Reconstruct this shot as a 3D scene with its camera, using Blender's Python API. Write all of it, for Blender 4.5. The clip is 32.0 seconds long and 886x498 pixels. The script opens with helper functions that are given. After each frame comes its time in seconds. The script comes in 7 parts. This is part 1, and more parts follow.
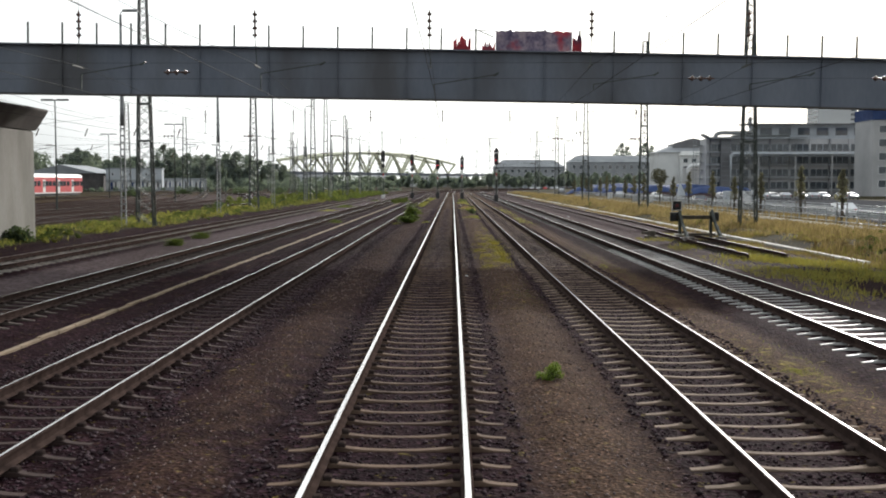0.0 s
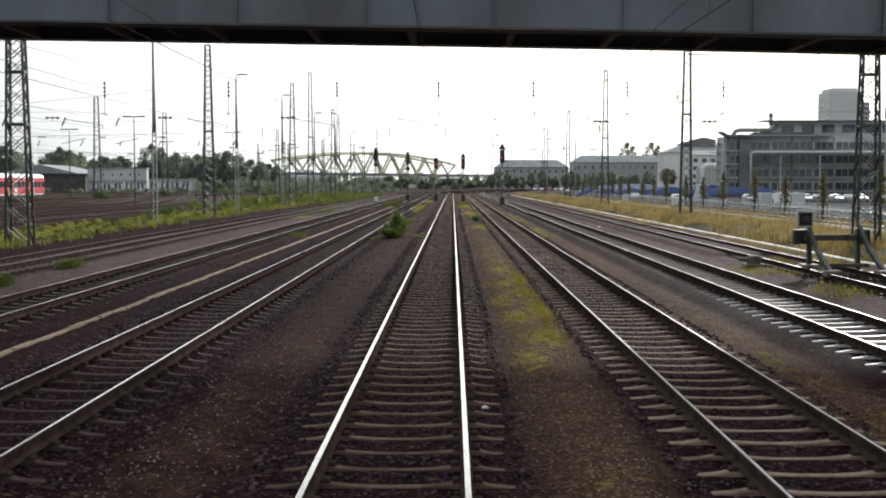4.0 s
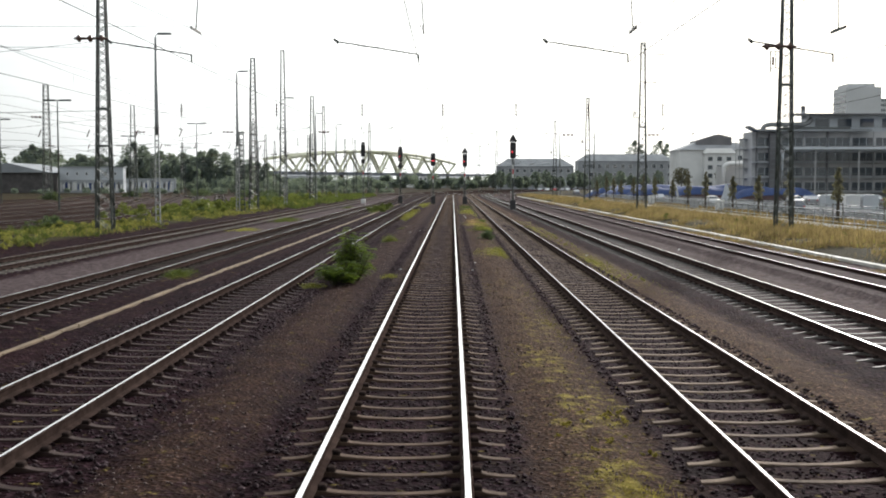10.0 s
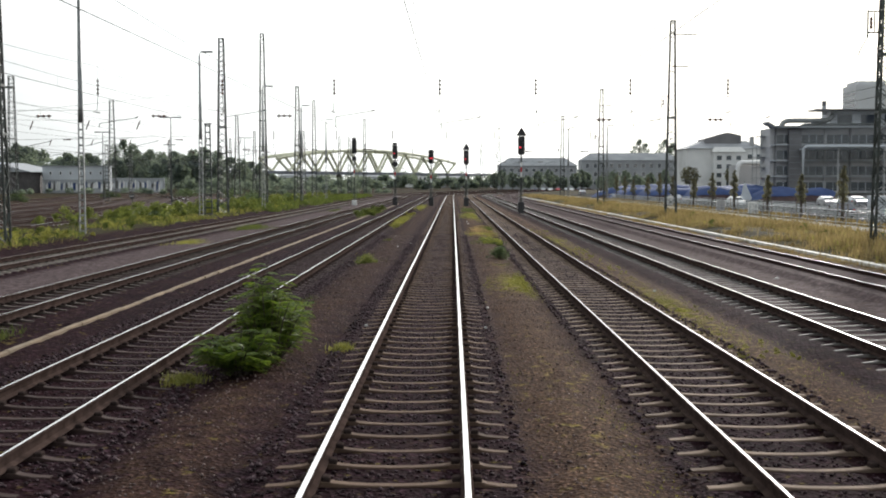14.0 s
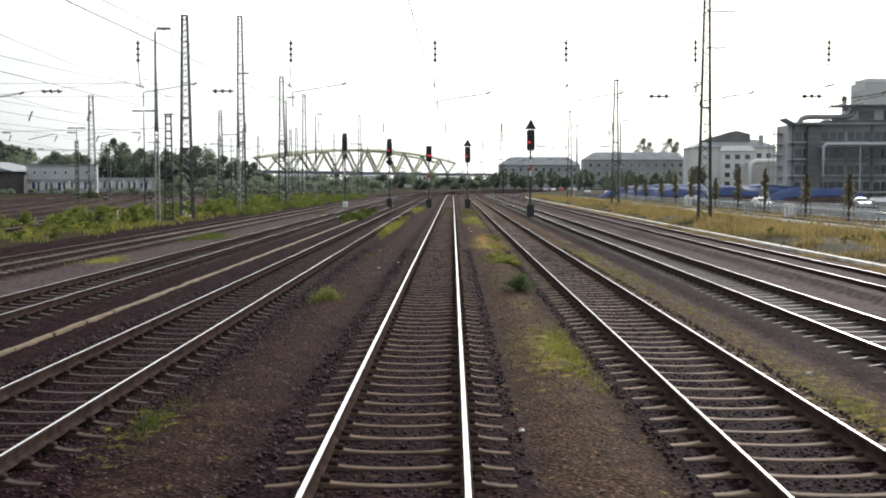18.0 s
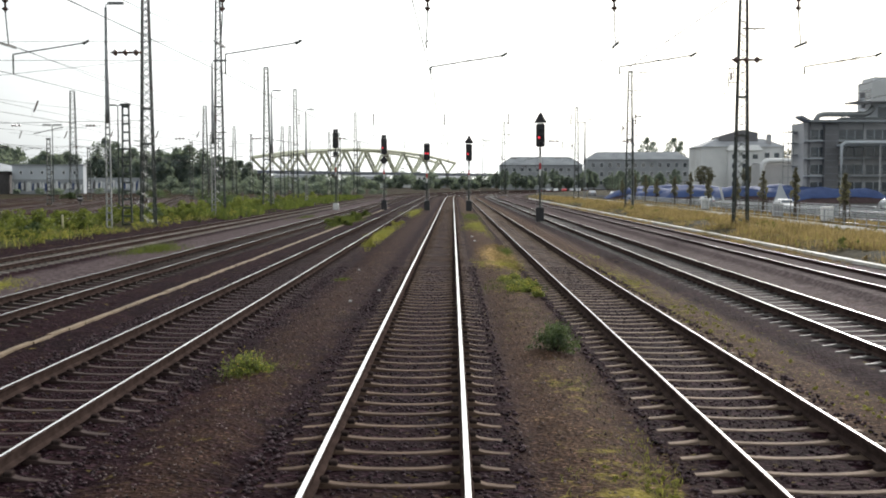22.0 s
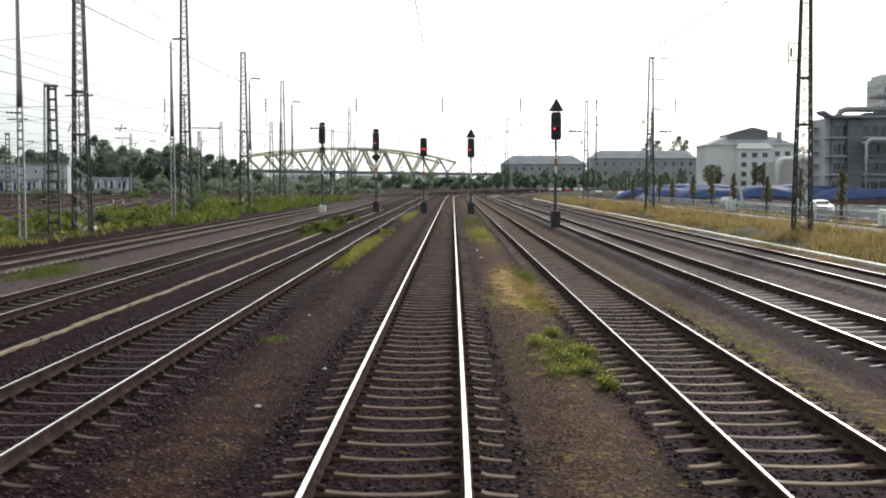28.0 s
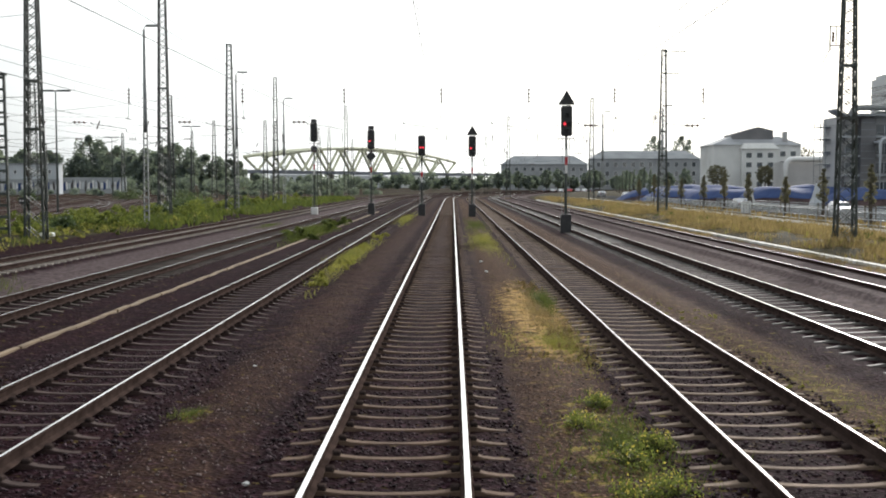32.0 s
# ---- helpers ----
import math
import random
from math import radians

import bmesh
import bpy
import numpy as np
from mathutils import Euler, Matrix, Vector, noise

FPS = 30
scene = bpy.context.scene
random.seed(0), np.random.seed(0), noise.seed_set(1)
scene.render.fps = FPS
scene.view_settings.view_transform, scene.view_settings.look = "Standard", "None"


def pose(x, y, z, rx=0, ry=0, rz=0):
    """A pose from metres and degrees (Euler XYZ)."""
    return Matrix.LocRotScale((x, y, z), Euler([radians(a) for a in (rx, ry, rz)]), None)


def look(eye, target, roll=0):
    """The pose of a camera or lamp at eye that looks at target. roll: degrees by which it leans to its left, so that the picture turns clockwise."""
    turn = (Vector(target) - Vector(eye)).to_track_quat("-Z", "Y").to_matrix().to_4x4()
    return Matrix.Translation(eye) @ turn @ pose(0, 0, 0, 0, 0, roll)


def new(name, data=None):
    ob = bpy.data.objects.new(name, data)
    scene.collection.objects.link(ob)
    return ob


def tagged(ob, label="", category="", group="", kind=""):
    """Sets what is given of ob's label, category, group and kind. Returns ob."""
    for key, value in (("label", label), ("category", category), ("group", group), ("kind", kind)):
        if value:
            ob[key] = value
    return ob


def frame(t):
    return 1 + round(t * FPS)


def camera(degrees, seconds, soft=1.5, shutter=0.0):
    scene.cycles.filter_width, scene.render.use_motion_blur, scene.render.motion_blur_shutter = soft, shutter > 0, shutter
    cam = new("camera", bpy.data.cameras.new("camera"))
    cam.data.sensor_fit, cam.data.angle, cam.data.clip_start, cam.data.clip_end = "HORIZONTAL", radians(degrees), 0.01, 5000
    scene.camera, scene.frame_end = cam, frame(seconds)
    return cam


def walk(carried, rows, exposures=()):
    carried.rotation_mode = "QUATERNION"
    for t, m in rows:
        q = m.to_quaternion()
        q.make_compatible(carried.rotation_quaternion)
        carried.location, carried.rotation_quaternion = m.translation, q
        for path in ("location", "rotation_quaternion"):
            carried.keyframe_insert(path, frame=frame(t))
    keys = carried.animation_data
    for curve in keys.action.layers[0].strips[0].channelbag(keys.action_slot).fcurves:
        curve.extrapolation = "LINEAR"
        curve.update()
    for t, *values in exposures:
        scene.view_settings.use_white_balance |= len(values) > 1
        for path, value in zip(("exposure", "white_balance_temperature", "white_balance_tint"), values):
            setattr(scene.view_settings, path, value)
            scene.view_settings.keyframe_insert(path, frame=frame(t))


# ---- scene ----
cam = camera(43.0, 32.0, soft=1.9)
EYE_X, EYE_Z, YAW, ROLL = 0.61, 2.77, 0.49, 0.0
# seconds, metres along the track, pitch
RUN = [
    (0.0, 0.00, -3.363),
    (0.5, 2.81, -3.387),
    (1.0, 5.57, -3.414),
    (1.5, 8.27, -3.382),
    (2.0, 10.92, -3.379),
    (2.5, 13.53, -3.332),
    (3.0, 16.06, -3.350),
    (3.5, 18.58, -3.333),
    (5.5, 28.74, -3.314),
    (6.0, 31.21, -3.318),
    (6.5, 33.62, -3.334),
    (7.0, 35.97, -3.313),
    (7.5, 38.31, -3.325),
    (8.0, 40.62, -3.324),
    (8.5, 42.89, -3.309),
    (9.0, 45.11, -3.323),
    (9.5, 47.26, -3.323),
    (10.0, 49.34, -3.328),
    (10.5, 51.37, -3.337),
    (11.0, 53.38, -3.343),
    (11.5, 55.39, -3.330),
    (12.0, 57.35, -3.330),
    (12.5, 59.28, -3.306),
    (13.0, 61.21, -3.334),
    (13.5, 63.11, -3.358),
    (14.0, 64.95, -3.338),
    (14.5, 66.74, -3.339),
    (16.5, 73.77, -3.355),
    (17.0, 75.43, -3.366),
    (17.5, 76.99, -3.370),
    (18.0, 78.49, -3.347),
    (18.5, 79.99, -3.343),
    (19.0, 81.44, -3.333),
    (19.5, 82.82, -3.310),
    (20.0, 84.22, -3.324),
    (20.5, 85.57, -3.311),
    (21.0, 86.92, -3.308),
    (21.5, 88.24, -3.315),
    (22.0, 89.50, -3.330),
    (22.5, 90.77, -3.317),
    (23.0, 92.03, -3.303),
    (23.5, 93.25, -3.301),
    (24.0, 94.44, -3.294),
    (24.5, 95.57, -3.278),
    (25.0, 96.65, -3.292),
    (25.5, 97.72, -3.310),
    (27.5, 102.10, -3.354),
    (28.0, 103.00, -3.359),
    (28.5, 103.86, -3.350),
    (29.0, 104.71, -3.347),
    (29.5, 105.58, -3.341),
    (30.0, 106.44, -3.335),
    (30.5, 107.30, -3.329),
    (31.0, 108.19, -3.323),
    (31.5, 109.07, -3.335),
    (32.0, 109.92, -3.327),
]
EXPOSURES = [(0.0, 0.44), (7.1, 0.46), (7.5, -0.18), (9.2, -0.18), (9.7, 0.46), (32.0, 0.47)]

walk(cam, [(t, pose(EYE_X, y, EYE_Z, 90 + p, ROLL, YAW)) for t, y, p in RUN], EXPOSURES)

# ---- world, sun ----
SUN_ELEV, SUN_AZ = 21.5, 22.0          # degrees; azimuth clockwise from straight ahead (+y)
world = bpy.data.worlds.new("sky")
scene.world = world
world.use_nodes = True
wn, wl = world.node_tree.nodes, world.node_tree.links
wn.clear()
w_out = wn.new("ShaderNodeOutputWorld")
w_bg = wn.new("ShaderNodeBackground")
w_sky = wn.new("ShaderNodeTexSky")
w_sky.sky_type = "NISHITA"
w_sky.sun_disc = False
w_sky.sun_elevation, w_sky.sun_rotation = radians(SUN_ELEV), radians(SUN_AZ)
w_sky.air_density, w_sky.dust_density = 1.0, 4.0
# a thin bright cloud sheet over the blue sky, brightest round the veiled sun
w_co = wn.new("ShaderNodeTexCoord")
w_map = wn.new("ShaderNodeMapping")
w_map.inputs["Scale"].default_value = (1.0, 1.0, 4.0)
w_noise = wn.new("ShaderNodeTexNoise")
w_noise.inputs["Scale"].default_value = 1.6
w_noise.inputs["Detail"].default_value = 6.0
w_noise.inputs["Roughness"].default_value = 0.55
w_ramp = wn.new("ShaderNodeValToRGB")
w_ramp.color_ramp.elements[0].position, w_ramp.color_ramp.elements[0].color = 0.38, (0.63, 0.685, 0.71, 1)
w_ramp.color_ramp.elements[1].position, w_ramp.color_ramp.elements[1].color = 0.62, (0.94, 0.985, 1.0, 1)
w_norm = wn.new("ShaderNodeVectorMath")
w_norm.operation = "DOT_PRODUCT"
w_norm.inputs[1].default_value = (math.sin(radians(SUN_AZ)) * math.cos(radians(SUN_ELEV)), math.cos(radians(SUN_AZ)) * math.cos(radians(SUN_ELEV)), math.sin(radians(SUN_ELEV)))
w_glow = wn.new("ShaderNodeMapRange")
w_glow.interpolation_type = "SMOOTHSTEP"
w_glow.inputs["From Min"].default_value, w_glow.inputs["From Max"].default_value = 0.58, 0.96
w_glow.inputs["To Min"].default_value, w_glow.inputs["To Max"].default_value = 5.0, 11.4
w_cloud = wn.new("ShaderNodeVectorMath")
w_cloud.operation = "SCALE"
w_mix = wn.new("ShaderNodeMixRGB")
w_mix.inputs[0].default_value = 0.9
w_bg.inputs["Strength"].default_value = 0.128
wl.new(w_co.outputs["Generated"], w_map.inputs["Vector"])
wl.new(w_map.outputs["Vector"], w_noise.inputs["Vector"])
wl.new(w_noise.outputs["Fac"], w_ramp.inputs["Fac"])
wl.new(w_co.outputs["Generated"], w_norm.inputs[0])
wl.new(w_norm.outputs["Value"], w_glow.inputs["Value"])
wl.new(w_ramp.outputs["Color"], w_cloud.inputs[0])
wl.new(w_glow.outputs["Result"], w_cloud.inputs["Scale"])
wl.new(w_sky.outputs["Color"], w_mix.inputs[1])
wl.new(w_cloud.outputs["Vector"], w_mix.inputs[2])
wl.new(w_mix.outputs["Color"], w_bg.inputs["Color"])
wl.new(w_bg.outputs["Background"], w_out.inputs["Surface"])

sun_data = bpy.data.lights.new("sun", "SUN")
sun_data.energy, sun_data.angle, sun_data.color = 2.7, radians(3.0), (1.0, 0.955, 0.92)
sun = new("sun", sun_data)
sun.matrix_world = look((0, 0, 0), (-math.sin(radians(SUN_AZ)) * math.cos(radians(SUN_ELEV)),
                                    -math.cos(radians(SUN_AZ)) * math.cos(radians(SUN_ELEV)), -math.sin(radians(SUN_ELEV))))

# ---- materials ----
def mat(name, dark, light, scale=4.0, rough=0.8, metal=0.0, fine=40.0, fine_amount=0.35, bump=0.2, bump_dist=0.01, island=0.0, stain=None, stain_at=0.6, spec=0.5, emit=None, stretch=(1, 1, 1), thin=0.0):
    """Two-scale noise between two colours, optional stains, relief, variation from object to object or island to island."""
    m = bpy.data.materials.new(name)
    m.use_nodes = True
    n, l = m.node_tree.nodes, m.node_tree.links
    p = n["Principled BSDF"]
    co = n.new("ShaderNodeNewGeometry")
    mp = n.new("ShaderNodeMapping")
    mp.inputs["Scale"].default_value = stretch
    l.new(co.outputs["Position"], mp.inputs["Vector"])
    big = n.new("ShaderNodeTexNoise")
    big.inputs["Scale"].default_value, big.inputs["Detail"].default_value = scale, 5.0
    small = n.new("ShaderNodeTexNoise")
    small.inputs["Scale"].default_value, small.inputs["Detail"].default_value = fine, 4.0
    l.new(mp.outputs["Vector"], big.inputs["Vector"])
    l.new(mp.outputs["Vector"], small.inputs["Vector"])
    add = n.new("ShaderNodeMath")
    add.operation = "MULTIPLY_ADD"
    add.inputs[1].default_value = fine_amount
    l.new(small.outputs["Fac"], add.inputs[0])
    l.new(big.outputs["Fac"], add.inputs[2])
    last = add.outputs[0]
    if island:
        info = n.new("ShaderNodeObjectInfo")
        rnd = n.new("ShaderNodeMath")
        rnd.operation = "ADD"
        l.new(info.outputs["Random"], rnd.inputs[0])
        l.new(co.outputs["Random Per Island"], rnd.inputs[1])
        fr = n.new("ShaderNodeMath")
        fr.operation = "FRACT"
        l.new(rnd.outputs[0], fr.inputs[0])
        isl = n.new("ShaderNodeMath")
        isl.operation = "MULTIPLY_ADD"
        isl.inputs[1].default_value = island
        l.new(fr.outputs[0], isl.inputs[0])
        l.new(last, isl.inputs[2])
        last = isl.outputs[0]
    ramp = n.new("ShaderNodeValToRGB")
    mid = 0.5 + 0.5 * fine_amount + 0.5 * island
    span = 0.17 + 0.12 * fine_amount + 0.35 * island
    ramp.color_ramp.elements[0].position, ramp.color_ramp.elements[1].position = max(0.0, mid - span), min(1.0, mid + span)
    if mid + span > 1.0:
        sc = n.new("ShaderNodeMath")
        sc.operation = "DIVIDE"
        top = mid + span + 0.02
        sc.inputs[1].default_value = top
        l.new(last, sc.inputs[0])
        last = sc.outputs[0]
        ramp.color_ramp.elements[0].position, ramp.color_ramp.elements[1].position = max(0.0, (mid - span) / top), (mid + span) / top
    ramp.color_ramp.elements[0].color, ramp.color_ramp.elements[1].color = (*dark, 1), (*light, 1)
    l.new(last, ramp.inputs["Fac"])
    colour = ramp.outputs["Color"]
    if stain:
        st = n.new("ShaderNodeTexNoise")
        st.inputs["Scale"].default_value, st.inputs["Detail"].default_value = scale * 0.45, 8.0
        l.new(mp.outputs["Vector"], st.inputs["Vector"])
        sr = n.new("ShaderNodeValToRGB")
        sr.color_ramp.elements[0].position, sr.color_ramp.elements[1].position = stain_at - 0.08, stain_at + 0.1
        l.new(st.outputs["Fac"], sr.inputs["Fac"])
        mx = n.new("ShaderNodeMixRGB")
        mx.inputs[2].default_value = (*stain, 1)
        l.new(sr.outputs["Color"], mx.inputs[0])
        l.new(colour, mx.inputs[1])
        colour = mx.outputs["Color"]
    l.new(colour, p.inputs["Base Color"])
    p.inputs["Roughness"].default_value, p.inputs["Metallic"].default_value = rough, metal
    p.inputs["Specular IOR Level"].default_value = spec
    if bump:
        b = n.new("ShaderNodeBump")
        b.inputs["Strength"].default_value, b.inputs["Distance"].default_value = bump, bump_dist
        l.new(small.outputs["Fac"], b.inputs["Height"])
        l.new(b.outputs["Normal"], p.inputs["Normal"])
    if thin:
        tr = n.new("ShaderNodeBsdfTranslucent")
        bright = n.new("ShaderNodeMixRGB")
        bright.blend_type = "MULTIPLY"
        bright.inputs[0].default_value = 1.0
        bright.inputs[2].default_value = (1.5, 1.5, 0.9, 1)
        l.new(colour, bright.inputs[1])
        l.new(bright.outputs["Color"], tr.inputs["Color"])
        ms = n.new("ShaderNodeMixShader")
        ms.inputs[0].default_value = thin
        l.new(p.outputs["BSDF"], ms.inputs[1])
        l.new(tr.outputs["BSDF"], ms.inputs[2])
        l.new(ms.outputs["Shader"], n["Material Output"].inputs["Surface"])
    if emit:
        p.inputs["Emission Color"].default_value = (*emit[0], 1)
        p.inputs["Emission Strength"].default_value = emit[1]
    return m


M_RAIL_TOP = mat("polished_rail", (0.74, 0.73, 0.72), (0.90, 0.89, 0.88), 6, 0.25, 1.0, 60, 0.2, 0.05, 0.001, stretch=(8, 0.3, 1))
M_RAIL_WORN = mat("worn_rail_head", (0.36, 0.35, 0.36), (0.50, 0.49, 0.50), 6, 0.55, 1.0, 60, 0.2, 0.05, 0.001, stretch=(8, 0.3, 1))
M_RAIL_SIDE = mat("rusty_rail", (0.0299, 0.0211, 0.019), (0.0789, 0.0544, 0.047), 5, 0.9, 0.0, 60, 0.4, 0.3, 0.003, spec=0.0)
M_RAIL_DULL = mat("dull_rail", (0.15, 0.13, 0.12), (0.30, 0.265, 0.245), 5, 0.7, 0.0, 60, 0.4, 0.1, 0.002, spec=0.25)
M_SLEEPER = mat("sleeper_concrete", (0.0699, 0.046, 0.0349), (0.189, 0.127, 0.0914), 3, 0.85, 0, 50, 0.5, 0.5, 0.006, spec=0.08, island=0.25, stain=(0.0499, 0.0314, 0.0234), stain_at=0.62)
M_SLEEPER_LIGHT = mat("sleeper_light_concrete", (0.129, 0.0951, 0.0717), (0.329, 0.245, 0.188), 3, 0.85, 0, 50, 0.5, 0.5, 0.006, spec=0.08, island=0.25, stain=(0.0608, 0.0419, 0.0312), stain_at=0.64)
M_SLEEPER_BROWN = mat("sleeper_brown_concrete", (0.0367, 0.0241, 0.0221), (0.0835, 0.0562, 0.0506), 3, 0.75, 0, 50, 0.5, 0.5, 0.006, spec=0.08, island=0.25, stain=(0.0401, 0.0258, 0.0228), stain_at=0.6)
M_SLEEPER_PALE = mat("pale_steel_sleeper", (0.112, 0.102, 0.0948), (0.254, 0.236, 0.22), 3, 0.65, 0.0, 50, 0.4, 0.3, 0.004, spec=0.2, island=0.25, stain=(0.122, 0.102, 0.0816), stain_at=0.62)
# sun shine on the first right_two sleepers, put into a whiter base colour
M_SLEEPER_SUNLIT = mat("sunlit_pale_sleeper", (0.34, 0.33, 0.32), (0.66, 0.65, 0.63), 3, 0.4, 0.0, 50, 0.4, 0.3, 0.004, spec=0.5, island=0.25, stain=(0.2, 0.18, 0.16), stain_at=0.64)
M_SLEEPER_GREY = mat("short_grey_sleeper", (0.213, 0.189, 0.167), (0.454, 0.405, 0.359), 3, 0.85, 0.0, 50, 0.4, 0.3, 0.004, spec=0.05, island=0.25)
M_SLEEPER_WOOD = mat("sleeper_wood", (0.04, 0.032, 0.0277), (0.12, 0.096, 0.084), 3, 0.85, 0, 50, 0.5, 0.5, 0.006, spec=0.15, island=0.25)
M_CLIP = mat("clip_iron", (0.027, 0.0198, 0.0188), (0.0675, 0.0495, 0.0446), 8, 0.9, 0.0, 60, 0.4, 0.2, 0.002, spec=0.0)
M_STONE = mat("ballast_stone", (0.0081, 0.00531, 0.00614), (0.109, 0.0736, 0.0828), 6, 0.85, 0, 30, 0.3, 0.3, 0.004, island=0.7, spec=0.08)
M_PEBBLE = mat("pale_pebble", (0.0368, 0.0275, 0.0254), (0.331, 0.258, 0.243), 6, 0.85, 0, 30, 0.3, 0.3, 0.004, island=0.7, spec=0.0)
M_MAST = mat("mast_steel", (0.0365, 0.0443, 0.0401), (0.0795, 0.0923, 0.0838), 2, 0.55, 0.3, 30, 0.4, 0.1, 0.002, stain=(0.0589, 0.0443, 0.0304), stain_at=0.64)
M_GALV = mat("galvanised_steel", (0.19, 0.20, 0.20), (0.33, 0.34, 0.34), 3, 0.5, 0.5, 40, 0.3, 0.05, 0.002)
M_WIRE = mat("wire_copper", (0.03, 0.03, 0.028), (0.06, 0.058, 0.054), 6, 0.8, 0.0, 30, 0.3, 0, spec=0.1)
M_INSUL = mat("insulator_porcelain", (0.055, 0.03, 0.022), (0.11, 0.06, 0.045), 6, 0.25, 0, 40, 0.2, 0)
M_GIRDER = mat("girder_grey_paint", (0.115, 0.133, 0.169), (0.166, 0.184, 0.22), 0.6, 0.5, 0.0, 8, 0.4, 0.05, 0.004, stain=(0.0756, 0.0756, 0.0828), stain_at=0.6, stretch=(1, 1, 0.35))
# underside shade put into the colour of deck, cross beams and bottom flange
M_GIRDER_DARK = mat("girder_soffit_shaded", (0.05, 0.045, 0.045), (0.10, 0.09, 0.088), 0.8, 0.7, 0.0, 10, 0.4, 0.1, 0.004)
M_CONCRETE = mat("pier_concrete", (0.203, 0.191, 0.165), (0.3, 0.289, 0.255), 0.8, 0.85, 0, 14, 0.5, 0.25, 0.006, stain=(0.15, 0.139, 0.112), stain_at=0.57, stretch=(1, 1, 0.3))
M_CONC_DARK = mat("bearing_concrete", (0.10, 0.085, 0.075), (0.19, 0.165, 0.15), 0.8, 0.85, 0, 14, 0.5, 0.25, 0.006, stain=(0.07, 0.055, 0.045), stain_at=0.55)
M_KERB = mat("pale_kerb_concrete", (0.475, 0.456, 0.413), (0.725, 0.7, 0.65), 1.2, 0.8, 0, 20, 0.4, 0.2, 0.005, stain=(0.3, 0.288, 0.213), stain_at=0.60)
M_TROUGH = mat("trough_concrete", (0.134, 0.0942, 0.0583), (0.276, 0.199, 0.125), 1.5, 0.95, 0, 20, 0.4, 0.2, 0.005, island=0.2, stain=(0.215, 0.166, 0.114), stain_at=0.6)
M_PATH = mat("path_paving", (0.34, 0.332, 0.306), (0.468, 0.459, 0.433), 0.7, 0.9, 0, 14, 0.4, 0.15, 0.004, spec=0.0)
M_ROAD = mat("asphalt", (0.055, 0.055, 0.058), (0.10, 0.10, 0.105), 0.5, 0.85, 0, 30, 0.4, 0.2, 0.004, spec=0.0)
M_ARCH = mat("pale_green_paint", (0.58, 0.59, 0.41), (0.70, 0.70, 0.52), 0.3, 0.6, 0, 4, 0.3, 0)
M_SIGNAL = mat("signal_dark", (0.018, 0.018, 0.02), (0.04, 0.04, 0.043), 4, 0.5, 0.1, 30, 0.3, 0.05, 0.002)
M_WHITE = mat("white_paint", (0.62, 0.62, 0.60), (0.80, 0.80, 0.78), 2, 0.5, 0, 25, 0.4, 0.05, 0.002, stain=(0.45, 0.42, 0.38), stain_at=0.66)
M_RED = mat("red_paint", (0.42, 0.02, 0.025), (0.60, 0.035, 0.04), 2, 0.4, 0, 25, 0.3, 0.03, 0.002)
M_RED_LIGHT = mat("red_signal_light", (0.5, 0.01, 0.01), (0.6, 0.02, 0.02), 5, 0.3, 0, 20, 0.1, 0, emit=((1.0, 0.05, 0.08), 1.1))
M_GLASS = mat("dark_window_glass", (0.035, 0.045, 0.055), (0.075, 0.09, 0.105), 0.4, 0.08, 0.0, 3, 0.2, 0, spec=0.8)
M_RUBBER = mat("tyre_rubber", (0.015, 0.015, 0.015), (0.03, 0.03, 0.03), 5, 0.85, 0, 40, 0.3, 0.1, 0.002)
M_LEAF = mat("leaf_green", (0.0458, 0.091, 0.0173), (0.194, 0.248, 0.0516), 3, 0.5, 0, 20, 0.3, 0, island=0.6, thin=0.45, spec=0.3)
M_LEAF_DEEP = mat("deep_green_leaf", (0.0342, 0.0541, 0.0335), (0.108, 0.141, 0.076), 3, 0.6, 0, 20, 0.3, 0, island=0.6, thin=0.4, spec=0.15)
# distance haze mixed into the leaf colour: paler and bluer than foliage
M_LEAF_HAZE = mat("hazy_far_leaf", (0.105, 0.13, 0.139), (0.203, 0.24, 0.242), 0.3, 0.8, 0, 3, 0.3, 0, island=0.6, thin=0.5, spec=0.1)
M_LEAF_BROWN = mat("autumn_leaf", (0.11, 0.108, 0.09), (0.21, 0.195, 0.15), 0.6, 0.7, 0, 6, 0.3, 0, island=0.6, thin=0.4, spec=0.1)
M_LEAF_WEED = mat("weed_leaf", (0.0702, 0.0936, 0.0292), (0.199, 0.222, 0.0702), 3, 0.6, 0, 20, 0.3, 0, island=0.6, thin=0.45, spec=0.15)
M_BARK = mat("bark", (0.06, 0.05, 0.04), (0.14, 0.12, 0.10), 4, 0.9, 0, 30, 0.5, 0.5, 0.01, spec=0.1)
M_GRASS_YEL = mat("yellow_weed", (0.109, 0.122, 0.0387), (0.339, 0.318, 0.109), 0.35, 0.7, 0, 4, 0.3, 0, island=0.5, thin=0.45, spec=0.1)
M_GRASS_OCHRE = mat("ochre_moss_grass", (0.135, 0.118, 0.032), (0.36, 0.31, 0.085), 0.6, 0.75, 0, 6, 0.3, 0, island=0.5, thin=0.4, spec=0.1)
M_GRASS_DRY = mat("dry_grass", (0.0836, 0.0613, 0.0375), (0.343, 0.262, 0.168), 0.35, 0.75, 0, 4, 0.3, 0, island=0.5, thin=0.45, spec=0.1)
M_GRASS_GRN = mat("green_weed", (0.0406, 0.0614, 0.0198), (0.122, 0.14, 0.0496), 0.35, 0.7, 0, 4, 0.3, 0, island=0.5, thin=0.45, spec=0.1)
